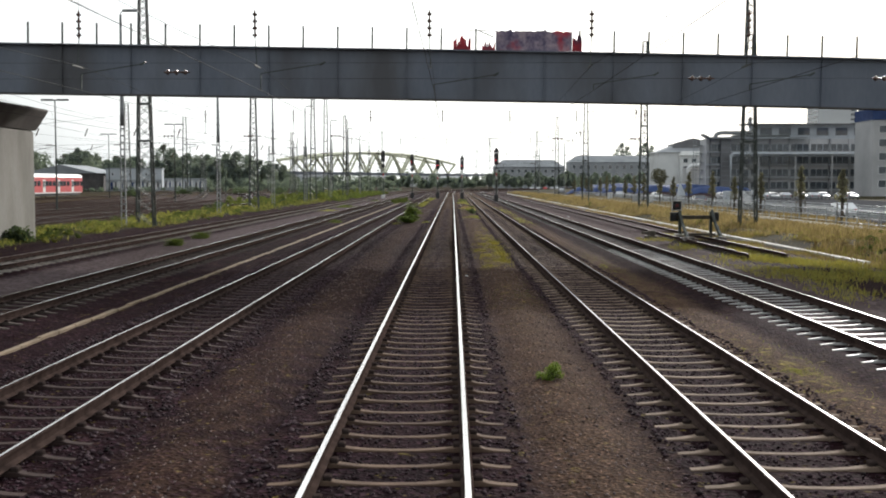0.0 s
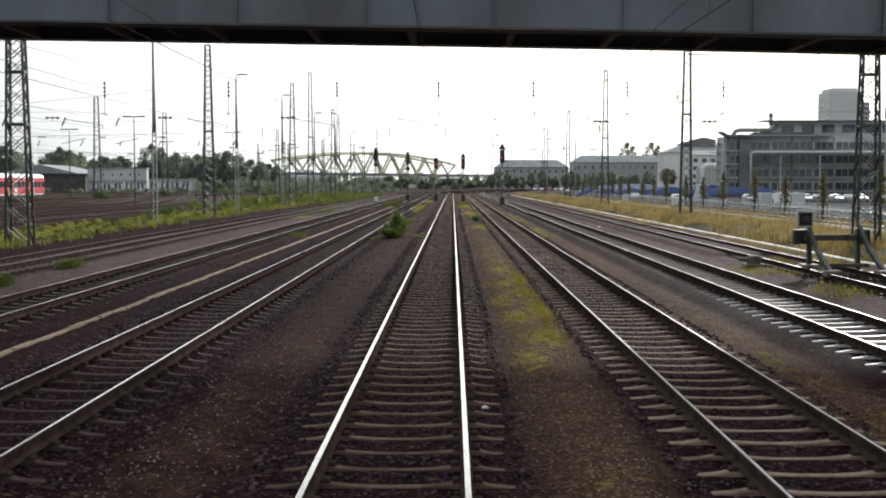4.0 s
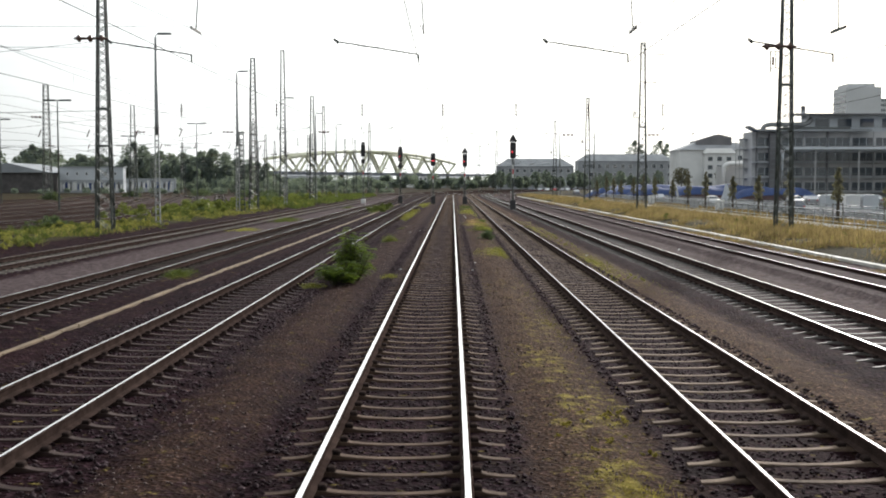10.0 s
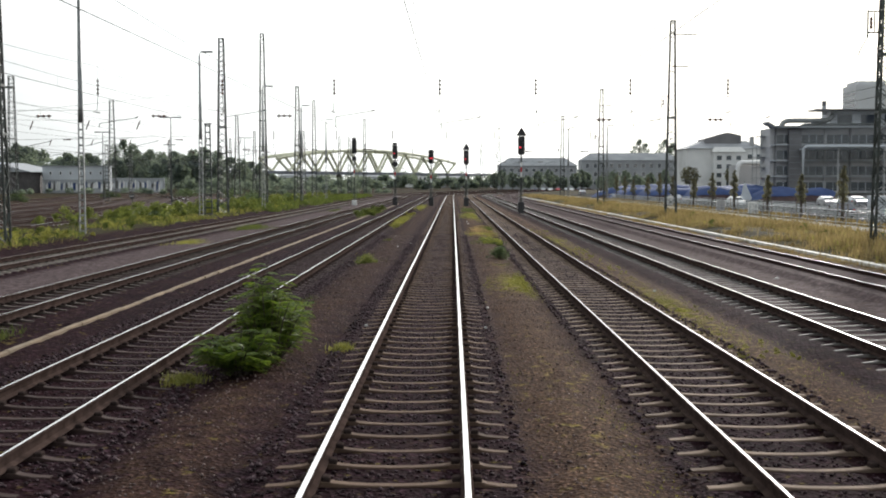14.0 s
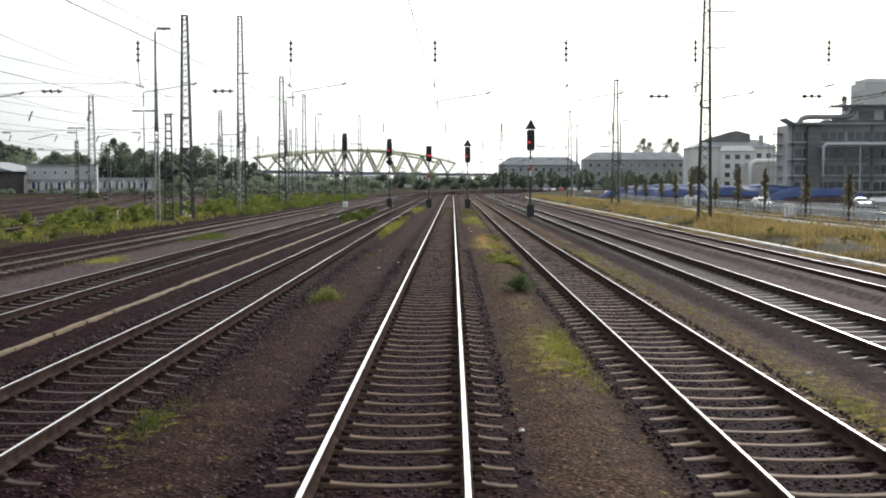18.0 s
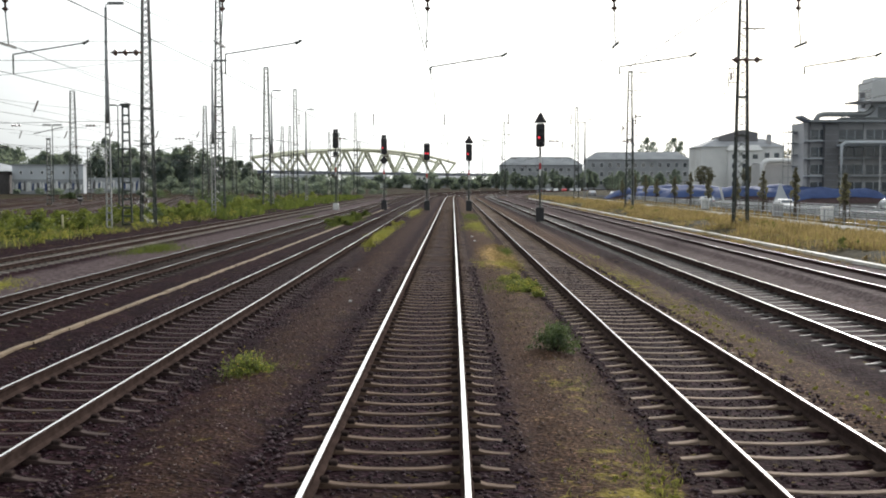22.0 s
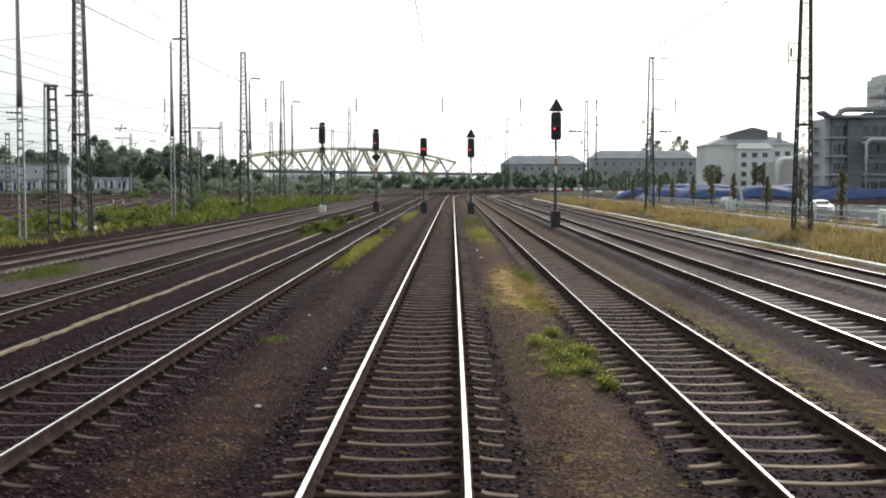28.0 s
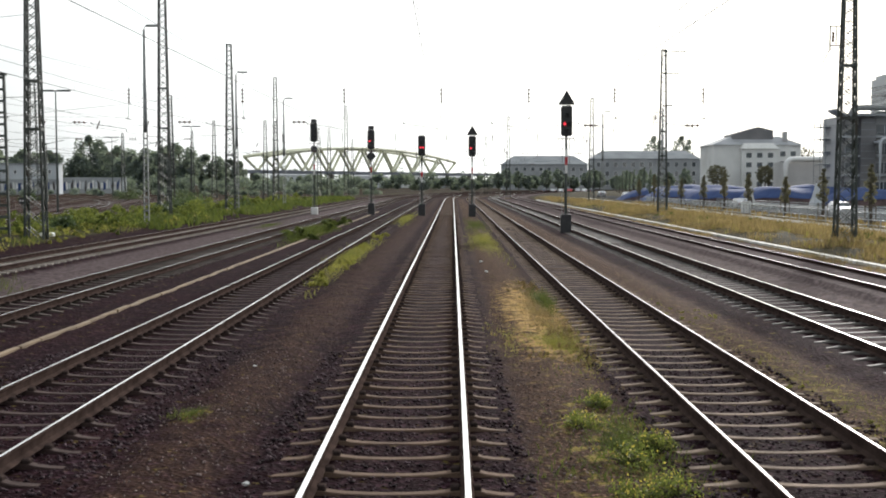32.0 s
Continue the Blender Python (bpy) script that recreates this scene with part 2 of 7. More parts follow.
M_FLOWER = mat("yellow_flower", (0.42, 0.35, 0.06), (0.60, 0.50, 0.12), 3, 0.6, 0, 20, 0.3, 0, thin=0.3)
M_RENDER_WHITE = mat("white_render", (0.70, 0.71, 0.71), (0.82, 0.82, 0.81), 0.15, 0.8, 0, 3, 0.3, 0, stain=(0.6, 0.6, 0.59), stain_at=0.62)
M_RENDER_GREY = mat("grey_facade", (0.46, 0.49, 0.52), (0.60, 0.63, 0.66), 0.15, 0.75, 0, 3, 0.3, 0)
# facade tone with haze and glare over the office mixed in as paler grey
M_FACADE_BROWN = mat("hazy_brown_facade", (0.38, 0.38, 0.385), (0.529, 0.523, 0.523), 0.15, 0.7, 0, 3, 0.3, 0)
M_FACADE_DARK = mat("dark_facade", (0.13, 0.13, 0.14), (0.21, 0.205, 0.21), 0.15, 0.5, 0, 3, 0.3, 0)
M_ROOF_GREY = mat("grey_sheet_roof", (0.23, 0.245, 0.26), (0.34, 0.355, 0.37), 0.2, 0.6, 0.1, 3, 0.3, 0)
M_ROOF_DARK = mat("dark_roof", (0.30, 0.31, 0.33), (0.42, 0.43, 0.45), 0.2, 0.6, 0, 3, 0.3, 0)
# grey render, lightened to carry the distance haze
M_TERRACE = mat("hazy_terrace_render", (0.281, 0.296, 0.312), (0.374, 0.39, 0.406), 0.15, 0.8, 0, 3, 0.3, 0, stain=(0.25, 0.26, 0.27), stain_at=0.62)
M_TOWER = mat("tower_facade", (0.60, 0.61, 0.62), (0.72, 0.73, 0.74), 0.05, 0.6, 0, 1, 0.3, 0)
M_TARP = mat("blue_tarpaulin", (0.0332, 0.053, 0.133), (0.0564, 0.0897, 0.206), 0.6, 0.8, 0, 4, 0.4, 0.4, 0.05, spec=0.1)
M_HEAP = mat("dark_red_heap", (0.035, 0.02, 0.022), (0.085, 0.05, 0.05), 0.6, 0.9, 0, 5, 0.5, 0.6, 0.08)
M_CAR_WHITE = mat("car_white", (0.70, 0.71, 0.72), (0.78, 0.79, 0.80), 1, 0.25, 0, 20, 0.1, 0)
M_CAR_GREY = mat("car_silver", (0.35, 0.36, 0.38), (0.43, 0.44, 0.46), 1, 0.28, 0.5, 20, 0.1, 0)
M_CAR_DARK = mat("car_dark", (0.03, 0.035, 0.05), (0.05, 0.055, 0.075), 1, 0.25, 0.2, 20, 0.1, 0)
M_FENCE = mat("fence_steel", (0.216, 0.24, 0.252), (0.3, 0.318, 0.324), 1, 0.4, 0.5, 20, 0.2, 0)
M_MARKER = mat("pale_yellow_paint", (0.50, 0.46, 0.26), (0.66, 0.62, 0.40), 2, 0.6, 0, 25, 0.4, 0.05, 0.002, stain=(0.3, 0.27, 0.2), stain_at=0.64)
M_WOOD = mat("old_timber", (0.09, 0.075, 0.06), (0.21, 0.18, 0.145), 3, 0.85, 0, 40, 0.5, 0.4, 0.005)


def ground_material():
    """Ballast, trodden dirt and weedy soil, told apart by the sheet's own 'dirt' and 'soil' attributes."""
    m = bpy.data.materials.new("yard_ground")
    m.use_nodes = True
    n, l = m.node_tree.nodes, m.node_tree.links
    p = n["Principled BSDF"]
    p.inputs["Roughness"].default_value = 0.8
    p.inputs["Specular IOR Level"].default_value = 0.010
    g = n.new("ShaderNodeNewGeometry")

    def noise_tex(scale, detail=5.0, rough=0.6):
        t = n.new("ShaderNodeTexNoise")
        t.inputs["Scale"].default_value, t.inputs["Detail"].default_value, t.inputs["Roughness"].default_value = scale, detail, rough
        l.new(g.outputs["Position"], t.inputs["Vector"])
        return t.outputs["Fac"]

    def ramp(fac, stops):
        r = n.new("ShaderNodeValToRGB")
        while len(r.color_ramp.elements) < len(stops):
            r.color_ramp.elements.new(0.5)
        for e, (pos, c) in zip(r.color_ramp.elements, stops):
            e.position, e.color = pos, (*c, 1)
        l.new(fac, r.inputs["Fac"])
        return r.outputs["Color"]

    def mix(fac, a, b):
        x = n.new("ShaderNodeMixRGB")
        l.new(fac, x.inputs[0])
        l.new(a, x.inputs[1])
        l.new(b, x.inputs[2])
        return x.outputs["Color"]

    vor = n.new("ShaderNodeTexVoronoi")
    vor.inputs["Scale"].default_value = 17.0
    l.new(g.outputs["Position"], vor.inputs["Vector"])
    sep = n.new("ShaderNodeSeparateColor")
    l.new(vor.outputs["Color"], sep.inputs[0])
    stone = ramp(sep.outputs[0], [(0.0, (0.004274, 0.002125, 0.003041)), (0.5, (0.01069, 0.005244, 0.007427)), (0.85, (0.02778, 0.01408, 0.01934)), (1.0, (0.07694, 0.04096, 0.05528))])
    rust = ramp(noise_tex(0.5, 4), [(0.35, (0.009843, 0.004059, 0.00526)), (0.7, (0.02705, 0.009395, 0.01079))])
    half = n.new("ShaderNodeMixRGB")
    half.inputs[0].default_value = 0.45
    l.new(stone, half.inputs[1])
    l.new(rust, half.inputs[2])
    dirt = ramp(noise_tex(22.0, 9, 0.85), [(0.38, (0.01978, 0.01119, 0.008038)), (0.5, (0.06055, 0.03599, 0.02532)), (0.61, (0.1779, 0.111, 0.08038))])
    dirt2 = ramp(noise_tex(1.6, 9, 0.75), [(0.30, (0.0205, 0.01119, 0.007254)), (0.5, (0.05807, 0.0326, 0.02097)), (0.62, (0.07508, 0.04573, 0.02595)), (0.74, (0.1092, 0.06713, 0.03812))])
    dmix = n.new("ShaderNodeMixRGB")
    dmix.inputs[0].default_value = 0.5
    l.new(dirt, dmix.inputs[1])
    l.new(dirt2, dmix.inputs[2])
    # single pale and dark grains strewn through the dirt
    vor2 = n.new("ShaderNodeTexVoronoi")
    vor2.inputs["Scale"].default_value = 30.0
    l.new(g.outputs["Position"], vor2.inputs["Vector"])
    sep2 = n.new("ShaderNodeSeparateColor")
    l.new(vor2.outputs["Color"], sep2.inputs[0])
    grain = ramp(sep2.outputs[0], [(0.0, (0.45, 0.45, 0.45)), (0.55, (0.9, 0.9, 0.9)), (0.9, (1.5, 1.5, 1.5)), (1.0, (3.4, 3.4, 3.5))])
    gmul = n.new("ShaderNodeMixRGB")
    gmul.blend_type = "MULTIPLY"
    gmul.inputs[0].default_value = 1.0
    l.new(dmix.outputs["Color"], gmul.inputs[1])
    l.new(grain, gmul.inputs[2])
    dmix = gmul
    soil = ramp(noise_tex(4.5, 10, 0.82), [(0.3, (0.01562, 0.01368, 0.00757)), (0.5, (0.03905, 0.0342, 0.01838)), (0.72, (0.08747, 0.07817, 0.04461))])

    def attr(name, scale, amount, soft=0.12):
        a = n.new("ShaderNodeAttribute")
        a.attribute_name = name
        nz = n.new("ShaderNodeMath")
        nz.operation = "MULTIPLY_ADD"
        l.new(noise_tex(scale, 6, 0.7), nz.inputs[0])
        nz.inputs[1].default_value = amount
        l.new(a.outputs["Fac"], nz.inputs[2])
        r = n.new("ShaderNodeMapRange")
        r.inputs["From Min"].default_value, r.inputs["From Max"].default_value = 0.5 - soft + amount * 0.5, 0.5 + soft + amount * 0.5
        l.new(nz.outputs[0], r.inputs["Value"])
        return r.outputs["Result"]

    colour = mix(attr("dirt", 2.6, 1.8, 0.42), half.outputs["Color"], dmix.outputs["Color"])
    colour = mix(attr("soil", 1.1, 0.9, 0.25), colour, soil)
    moss = ramp(noise_tex(7.0, 8, 0.75), [(0.3, (0.09036, 0.07671, 0.02234)), (0.5, (0.241, 0.194, 0.04655)), (0.7, (0.4619, 0.361, 0.09929))])
    straw = ramp(noise_tex(9.0, 8, 0.75), [(0.3, (0.2003, 0.1174, 0.04281)), (0.5, (0.4007, 0.2565, 0.09553)), (0.7, (0.601, 0.4087, 0.1844))])
    moss = mix(attr("straw", 1.5, 0.6, 0.2), moss, straw)
    colour = mix(attr("moss", 4.0, 2.6, 0.22), colour, moss)
    grit_haze = ramp(noise_tex(5.0, 10, 0.85), [(0.34, (0.0333, 0.02537, 0.02631)), (0.5, (0.078, 0.05844, 0.05921)), (0.66, (0.2092, 0.1601, 0.1627))])
    colour = mix(attr("grit_haze", 2.2, 1.0, 0.3), colour, grit_haze)
    l.new(colour, p.inputs["Base Color"])
    b = n.new("ShaderNodeBump")
    b.inputs["Strength"].default_value, b.inputs["Distance"].default_value = 0.8, 0.03
    l.new(vor.outputs["Distance"], b.inputs["Height"])
    b2 = n.new("ShaderNodeBump")
    b2.inputs["Strength"].default_value, b2.inputs["Distance"].default_value = 0.4, 0.02
    l.new(noise_tex(14.0, 8, 0.7), b2.inputs["Height"])
    l.new(b.outputs["Normal"], b2.inputs["Normal"])
    l.new(b2.outputs["Normal"], p.inputs["Normal"])
    return m


M_GROUND = ground_material()

# ---- mesh helpers ----
class Mesh:
    """Vertices and faces gathered in plain lists; a face carries a material slot."""

    def __init__(self):
        self.v, self.f, self.s = [], [], []

    def add(self, verts, faces, slot=0):
        o = len(self.v)
        self.v += [tuple(p) for p in verts]
        self.f += [tuple(i + o for i in q) for q in faces]
        self.s += [slot] * len(faces)

    def box(self, x0, y0, z0, x1, y1, z1, slot=0, bev=0.0):
        """A box; with bev its four upright edges and its top rim are cut off."""
        if not bev:
            self.add([(x0, y0, z0), (x1, y0, z0), (x1, y1, z0), (x0, y1, z0), (x0, y0, z1), (x1, y0, z1), (x1, y1, z1), (x0, y1, z1)],
                     [(0, 3, 2, 1), (4, 5, 6, 7), (0, 1, 5, 4), (1, 2, 6, 5), (2, 3, 7, 6), (3, 0, 4, 7)], slot)
            return
        b = bev
        ring = [(x0 + b, y0), (x1 - b, y0), (x1, y0 + b), (x1, y1 - b), (x1 - b, y1), (x0 + b, y1), (x0, y1 - b), (x0, y0 + b)]
        cx, cy = (x0 + x1) / 2, (y0 + y1) / 2
        sx, sy = 1 - 2 * b / max(x1 - x0, 1e-6), 1 - 2 * b / max(y1 - y0, 1e-6)
        top = [(cx + (x - cx) * sx, cy + (y - cy) * sy) for x, y in ring]
        vs = [(x, y, z0) for x, y in ring] + [(x, y, z1 - b) for x, y in ring] + [(x, y, z1) for x, y in top]
        fs = [tuple(range(7, -1, -1)), tuple(range(16, 24))]
        for r in (0, 8):
            fs += [(r + i, r + (i + 1) % 8, r + 8 + (i + 1) % 8, r + 8 + i) for i in range(8)]
        self.add(vs, fs, slot)

    def bar(self, a, b, w, h=None, slot=0):
        """A straight bar of rectangular section from a to b."""
        h = h or w
        a, b = Vector(a), Vector(b)
        d = (b - a).normalized()
        up = Vector((0, 0, 1)) if abs(d.z) < 0.9 else Vector((0, 1, 0))
        s = d.cross(up).normalized()
        u = s.cross(d)
        vs = [p + s * i * w / 2 + u * j * h / 2 for p in (a, b) for i, j in ((-1, -1), (1, -1), (1, 1), (-1, 1))]
        self.add(vs, [(0, 1, 2, 3), (7, 6, 5, 4), (0, 4, 5, 1), (1, 5, 6, 2), (2, 6, 7, 3), (3, 7, 4, 0)], slot)

    def tube(self, pts, radii, seg=8, slot=0, cap=True):
        """A round tube through points."""
        pts = [Vector(p) for p in pts]
        if not isinstance(radii, (list, tuple)):
            radii = [radii] * len(pts)
        vs, fs = [], []
        ref = Vector((0, 0, 1))
        if abs((pts[-1] - pts[0]).normalized().z) > 0.9:
            ref = Vector((0, 1, 0))
        for i, (p, r) in enumerate(zip(pts, radii)):
            d = (pts[min(i + 1, len(pts) - 1)] - pts[max(i - 1, 0)]).normalized()
            s = d.cross(ref).normalized()
            u = s.cross(d)
            vs += [p + (s * math.cos(2 * math.pi * k / seg) + u * math.sin(2 * math.pi * k / seg)) * r for k in range(seg)]
        for i in range(len(pts) - 1):
            fs += [(i * seg + k, i * seg + (k + 1) % seg, (i + 1) * seg + (k + 1) % seg, (i + 1) * seg + k) for k in range(seg)]
        if cap:
            fs += [tuple(range(seg - 1, -1, -1)), tuple(range((len(pts) - 1) * seg, len(pts) * seg))]
        self.add(vs, fs, slot)

    def lathe(self, base, profile, seg=10, slot=0, axis="z"):
        """A turned body: profile of (radius, height) from base along an axis."""
        vs, fs = [], []
        for r, h in profile:
            for k in range(seg):
                c, s = r * math.cos(2 * math.pi * k / seg), r * math.sin(2 * math.pi * k / seg)
                q = {"z": (c, s, h), "x": (h, c, s), "y": (s, h, c)}[axis]
                vs.append((base[0] + q[0], base[1] + q[1], base[2] + q[2]))
        n = len(profile)
        for i in range(n - 1):
            fs += [(i * seg + k, i * seg + (k + 1) % seg, (i + 1) * seg + (k + 1) % seg, (i + 1) * seg + k) for k in range(seg)]
        fs += [tuple(range(seg - 1, -1, -1)), tuple(range((n - 1) * seg, n * seg))]
        self.add(vs, fs, slot)

    def extrude(self, prof, path, slot=0, closed=True):
        """A section of (x, z) points swept along (x, y, z) stations, kept upright."""
        n = len(prof)
        vs, fs = [], []
        for i, (x, y, z) in enumerate(path):
            a, b = path[max(i - 1, 0)], path[min(i + 1, len(path) - 1)]
            ang = math.atan2(b[0] - a[0], b[1] - a[1])
            vs += [(x + px * math.cos(ang), y - px * math.sin(ang), z + pz) for px, pz in prof]
        for i in range(len(path) - 1):
            fs += [(i * n + k, i * n + (k + 1) % n, (i + 1) * n + (k + 1) % n, (i + 1) * n + k) for k in range(n if closed else n - 1)]
        if closed:
            fs += [tuple(range(n - 1, -1, -1)), tuple(range((len(path) - 1) * n, len(path) * n))]
        self.add(vs, fs, slot)

    def data(self, name, mats, smooth=False):
        me = bpy.data.meshes.new(name)
        me.from_pydata(self.v, [], self.f)
        for m in mats if isinstance(mats, (list, tuple)) else [mats]:
            me.materials.append(m)
        if max(self.s, default=0):
            me.polygons.foreach_set("material_index", self.s)
        if smooth:
            me.polygons.foreach_set("use_smooth", [True] * len(me.polygons))
        me.update()
        return me


def part(name, mesh, mats, parent, label="", at=None, smooth=False, kind=""):
    """One mesh object under a thing or under a part."""
    ob = new(name, mesh.data(name, mats, smooth) if isinstance(mesh, Mesh) else mesh)
    ob.parent = parent
    if at is not None:
        ob.matrix_basis = at if isinstance(at, Matrix) else Matrix.Translation(at)
    return tagged(ob, label=label, kind=kind)


def thing(name, label, category, at=(0, 0, 0), group="", kind=""):
    """An Empty at a thing's base."""
    ob = new(name)
    ob.matrix_basis = at if isinstance(at, Matrix) else Matrix.Translation(at)
    return tagged(ob, label=label, category=category, group=group, kind=kind)


def single(name, mesh, mats, label, category, at=None, group="", kind="", smooth=False):
    """A thing that is one mesh."""
    ob = new(name, mesh.data(name, mats, smooth) if isinstance(mesh, Mesh) else mesh)
    if at is not None:
        ob.matrix_basis = at if isinstance(at, Matrix) else Matrix.Translation(at)
    return tagged(ob, label=label, category=category, group=group, kind=kind)


def arrays_mesh(name, verts, faces, mats, slots=None):
    """A mesh from arrays; all faces have the same number of corners."""
    me = bpy.data.meshes.new(name)
    k = faces.shape[1]
    me.vertices.add(len(verts))
    me.vertices.foreach_set("co", np.asarray(verts, dtype=np.float32).ravel())
    me.loops.add(faces.size)
    me.loops.foreach_set("vertex_index", faces.astype(np.int32).ravel())
    me.polygons.add(len(faces))
    me.polygons.foreach_set("loop_start", np.arange(0, faces.size, k, dtype=np.int32))
    for m in mats if isinstance(mats, (list, tuple)) else [mats]:
        me.materials.append(m)
    if slots is not None:
        me.polygons.foreach_set("material_index", np.asarray(slots, dtype=np.int32))
    me.update(calc_edges=True)
    return me


# ---- plan ----
# own track at x = 0, rail tops at z = 0
BEND_Y, BEND_R = 318.0, 620.0


def line_at(x, y):
    """Where a track that lies at x on the straight lies at y: straight, then a bend to the right."""
    if y <= BEND_Y:
        return x
    return x + (y - BEND_Y) ** 2 / (2 * BEND_R)


#          x,    from, to, polish of the rail heads, sleepers
TRACKS = {
    "own": (0.0, -30, 620, 2, M_SLEEPER),
    "left_one": (-4.75, -30, 620, 3, M_SLEEPER_BROWN),
    "left_two": (-9.68, -30, 620, 3, M_SLEEPER_WOOD),
    "left_three": (-15.40, -30, 620, 0, M_SLEEPER_GREY),
    "right_one": (4.36, -30, 620, 1, M_SLEEPER_LIGHT),
    "right_two": (8.62, -30, 620, 3, M_SLEEPER_PALE),
    "right_three": (12.95, 44, 620, 1, M_SLEEPER_PALE),
}
YARD = (-27.5, -32.0, -37.0, -42.0, -47.0, -52.5, -58.0)
LOW = -0.30


def bed_height(x):
    """Ballast and dirt across the tracks."""
    z = LOW
    for tx, *_ in TRACKS.values():
        d = abs(x - tx)
        if d < 1.9:
            z = max(z, -0.233 if d < 1.4 else -0.233 - (d - 1.4) * 0.16)
    for cx, w, h in ((-2.36, 0.85, -0.19), (2.18, 0.75, -0.19), (6.1, 0.7, -0.22), (-12.5, 1.1, -0.24), (-7.2, 0.8, -0.24)):
        d = abs(x - cx) / w
        if d < 1:
            z = max(z, LOW + (h - LOW) * (1 - d * d))
    if x < -17.3:
        z = LOW + 0.35 * min(1, (-17.3 - x) / 1.6) * (1 if x > -24 else max(0.0, 1 - (-24 - x) / 2.0))
    if x > 16.4:
        z = LOW + 0.30 * min(1, (x - 16.4) / 1.2) - 0.70 * min(1, max(0, (x - 19) / 11))
    return z


# weed patches: x, y, half width, half length, blades, material, height, words
PATCHES = (
        (2.0, 40.3, 0.30, 1.3, 900, M_GRASS_OCHRE, 0.12, "short yellow grass"), (2.4, 43.0, 0.42, 1.7, 1700, M_GRASS_OCHRE, 0.13, "short yellow grass"), (2.1, 46.2, 0.36, 1.4, 1300, M_GRASS_OCHRE, 0.13, "short yellow grass"),
        (2.6, 47.8, 0.36, 1.8, 1500, M_GRASS_OCHRE, 0.15, "short yellow grass"), (1.95, 49.6, 0.34, 1.6, 1300, M_GRASS_OCHRE, 0.11, "short yellow grass"), (2.45, 51.6, 0.45, 1.7, 1700, M_GRASS_OCHRE, 0.15, "short yellow grass"),
        (2.15, 54.6, 0.36, 1.2, 1000, M_GRASS_OCHRE, 0.13, "short yellow grass"), (2.6, 56.4, 0.36, 1.8, 1400, M_GRASS_OCHRE, 0.14, "short yellow grass"), (2.3, 60.0, 0.40, 1.8, 1400, M_GRASS_OCHRE, 0.13, "short yellow grass"),
        (2.3, 30.0, 0.5, 4.0, 700, M_GRASS_GRN, 0.10, "sparse green grass"),
        (2.38, 98.6, 0.46, 2.9, 5600, M_GRASS_YEL, 0.12, "bright yellow-green grass"), (2.35, 106.0, 0.34, 1.6, 420, M_GRASS_GRN, 0.10, "sparse green weeds"), (2.5, 122.5, 0.7, 2.6, 1500, M_GRASS_GRN, 0.20, "green weeds with yellow tips"),
        (2.5, 136.3, 0.6, 5.6, 6500, M_GRASS_DRY, 0.15, "dry orange-yellow grass"), (2.45, 131.0, 0.7, 2.4, 2400, M_GRASS_YEL, 0.16, "yellow grass"), (2.9, 138.5, 0.25, 2.4, 900, M_GRASS_GRN, 0.26, "dark green weeds"),
        (2.2, 168.0, 0.6, 10.0, 3800, M_GRASS_YEL, 0.22, "yellow-green grass"), (2.2, 190.0, 0.6, 12.0, 3200, M_GRASS_GRN, 0.22, "green grass"), (2.4, 64.2, 0.42, 2.2, 800, M_GRASS_OCHRE, 0.06, "sparse yellow moss grass"), (2.2, 68.4, 0.42, 2.4, 800, M_GRASS_OCHRE, 0.06, "sparse yellow moss grass"), (2.45, 73.0, 0.42, 2.6, 800, M_GRASS_OCHRE, 0.06, "sparse yellow moss grass"), (2.3, 80.0, 0.5, 5.0, 900, M_GRASS_YEL, 0.06, "sparse yellow moss grass"),
        (2.2, 115.0, 0.5, 3.0, 500, M_GRASS_GRN, 0.12, "sparse green grass"), (-1.4, 85.2, 0.18, 0.3, 260, M_GRASS_YEL, 0.2, "small yellow tuft"), (-2.6, 107.2, 0.36, 0.6, 400, M_GRASS_GRN, 0.3, "green flowering weed"),
        (-3.45, 81.8, 0.25, 0.35, 420, M_GRASS_YEL, 0.22, "small yellow tuft"), (-3.6, 156.0, 0.5, 9.0, 4200, M_GRASS_YEL, 0.28, "yellow-green weeds"), (-2.75, 124.3, 0.2, 0.35, 300, M_GRASS_GRN, 0.16, "small green tuft"),
        (-3.2, 92.5, 0.4, 1.5, 420, M_GRASS_GRN, 0.14, "sparse weeds"), (-12.8, 54.2, 0.28, 0.5, 1200, M_GRASS_GRN, 0.5, "bushy green weeds"), (-13.1, 61.2, 0.3, 0.6, 1200, M_GRASS_GRN, 0.5, "bushy green weeds"),
        (-8.4, 86.0, 0.4, 1.0, 800, M_GRASS_GRN, 0.32, "green weeds"), (-12.8, 140.0, 0.8, 3.0, 1700, M_GRASS_GRN, 0.4, "green weeds"), (-12.8, 122.0, 0.7, 2.0, 900, M_GRASS_YEL, 0.2, "yellow-green weeds"),
        (-7.7, 176.0, 0.6, 7.0, 3200, M_GRASS_GRN, 0.75, "tall green weeds"), (-12.5, 190.0, 0.6, 7.0, 500, M_GRASS_GRN, 0.25, "green weeds"), (6.1, 18.0, 0.45, 3.0, 900, M_GRASS_YEL, 0.06, "mossy yellow grass"),
        (6.1, 40.0, 0.4, 14.0, 1200, M_GRASS_YEL, 0.07, "mossy yellow grass"), (6.0, 92.0, 0.5, 9.0, 3200, M_GRASS_YEL, 0.09, "mossy yellow grass"), (6.0, 122.0, 0.5, 14.0, 3800, M_GRASS_YEL, 0.07, "thin dry grass"),
        (-3.4, 205.0, 0.7, 12.0, 2400, M_GRASS_YEL, 0.3, "yellow-green weeds"))


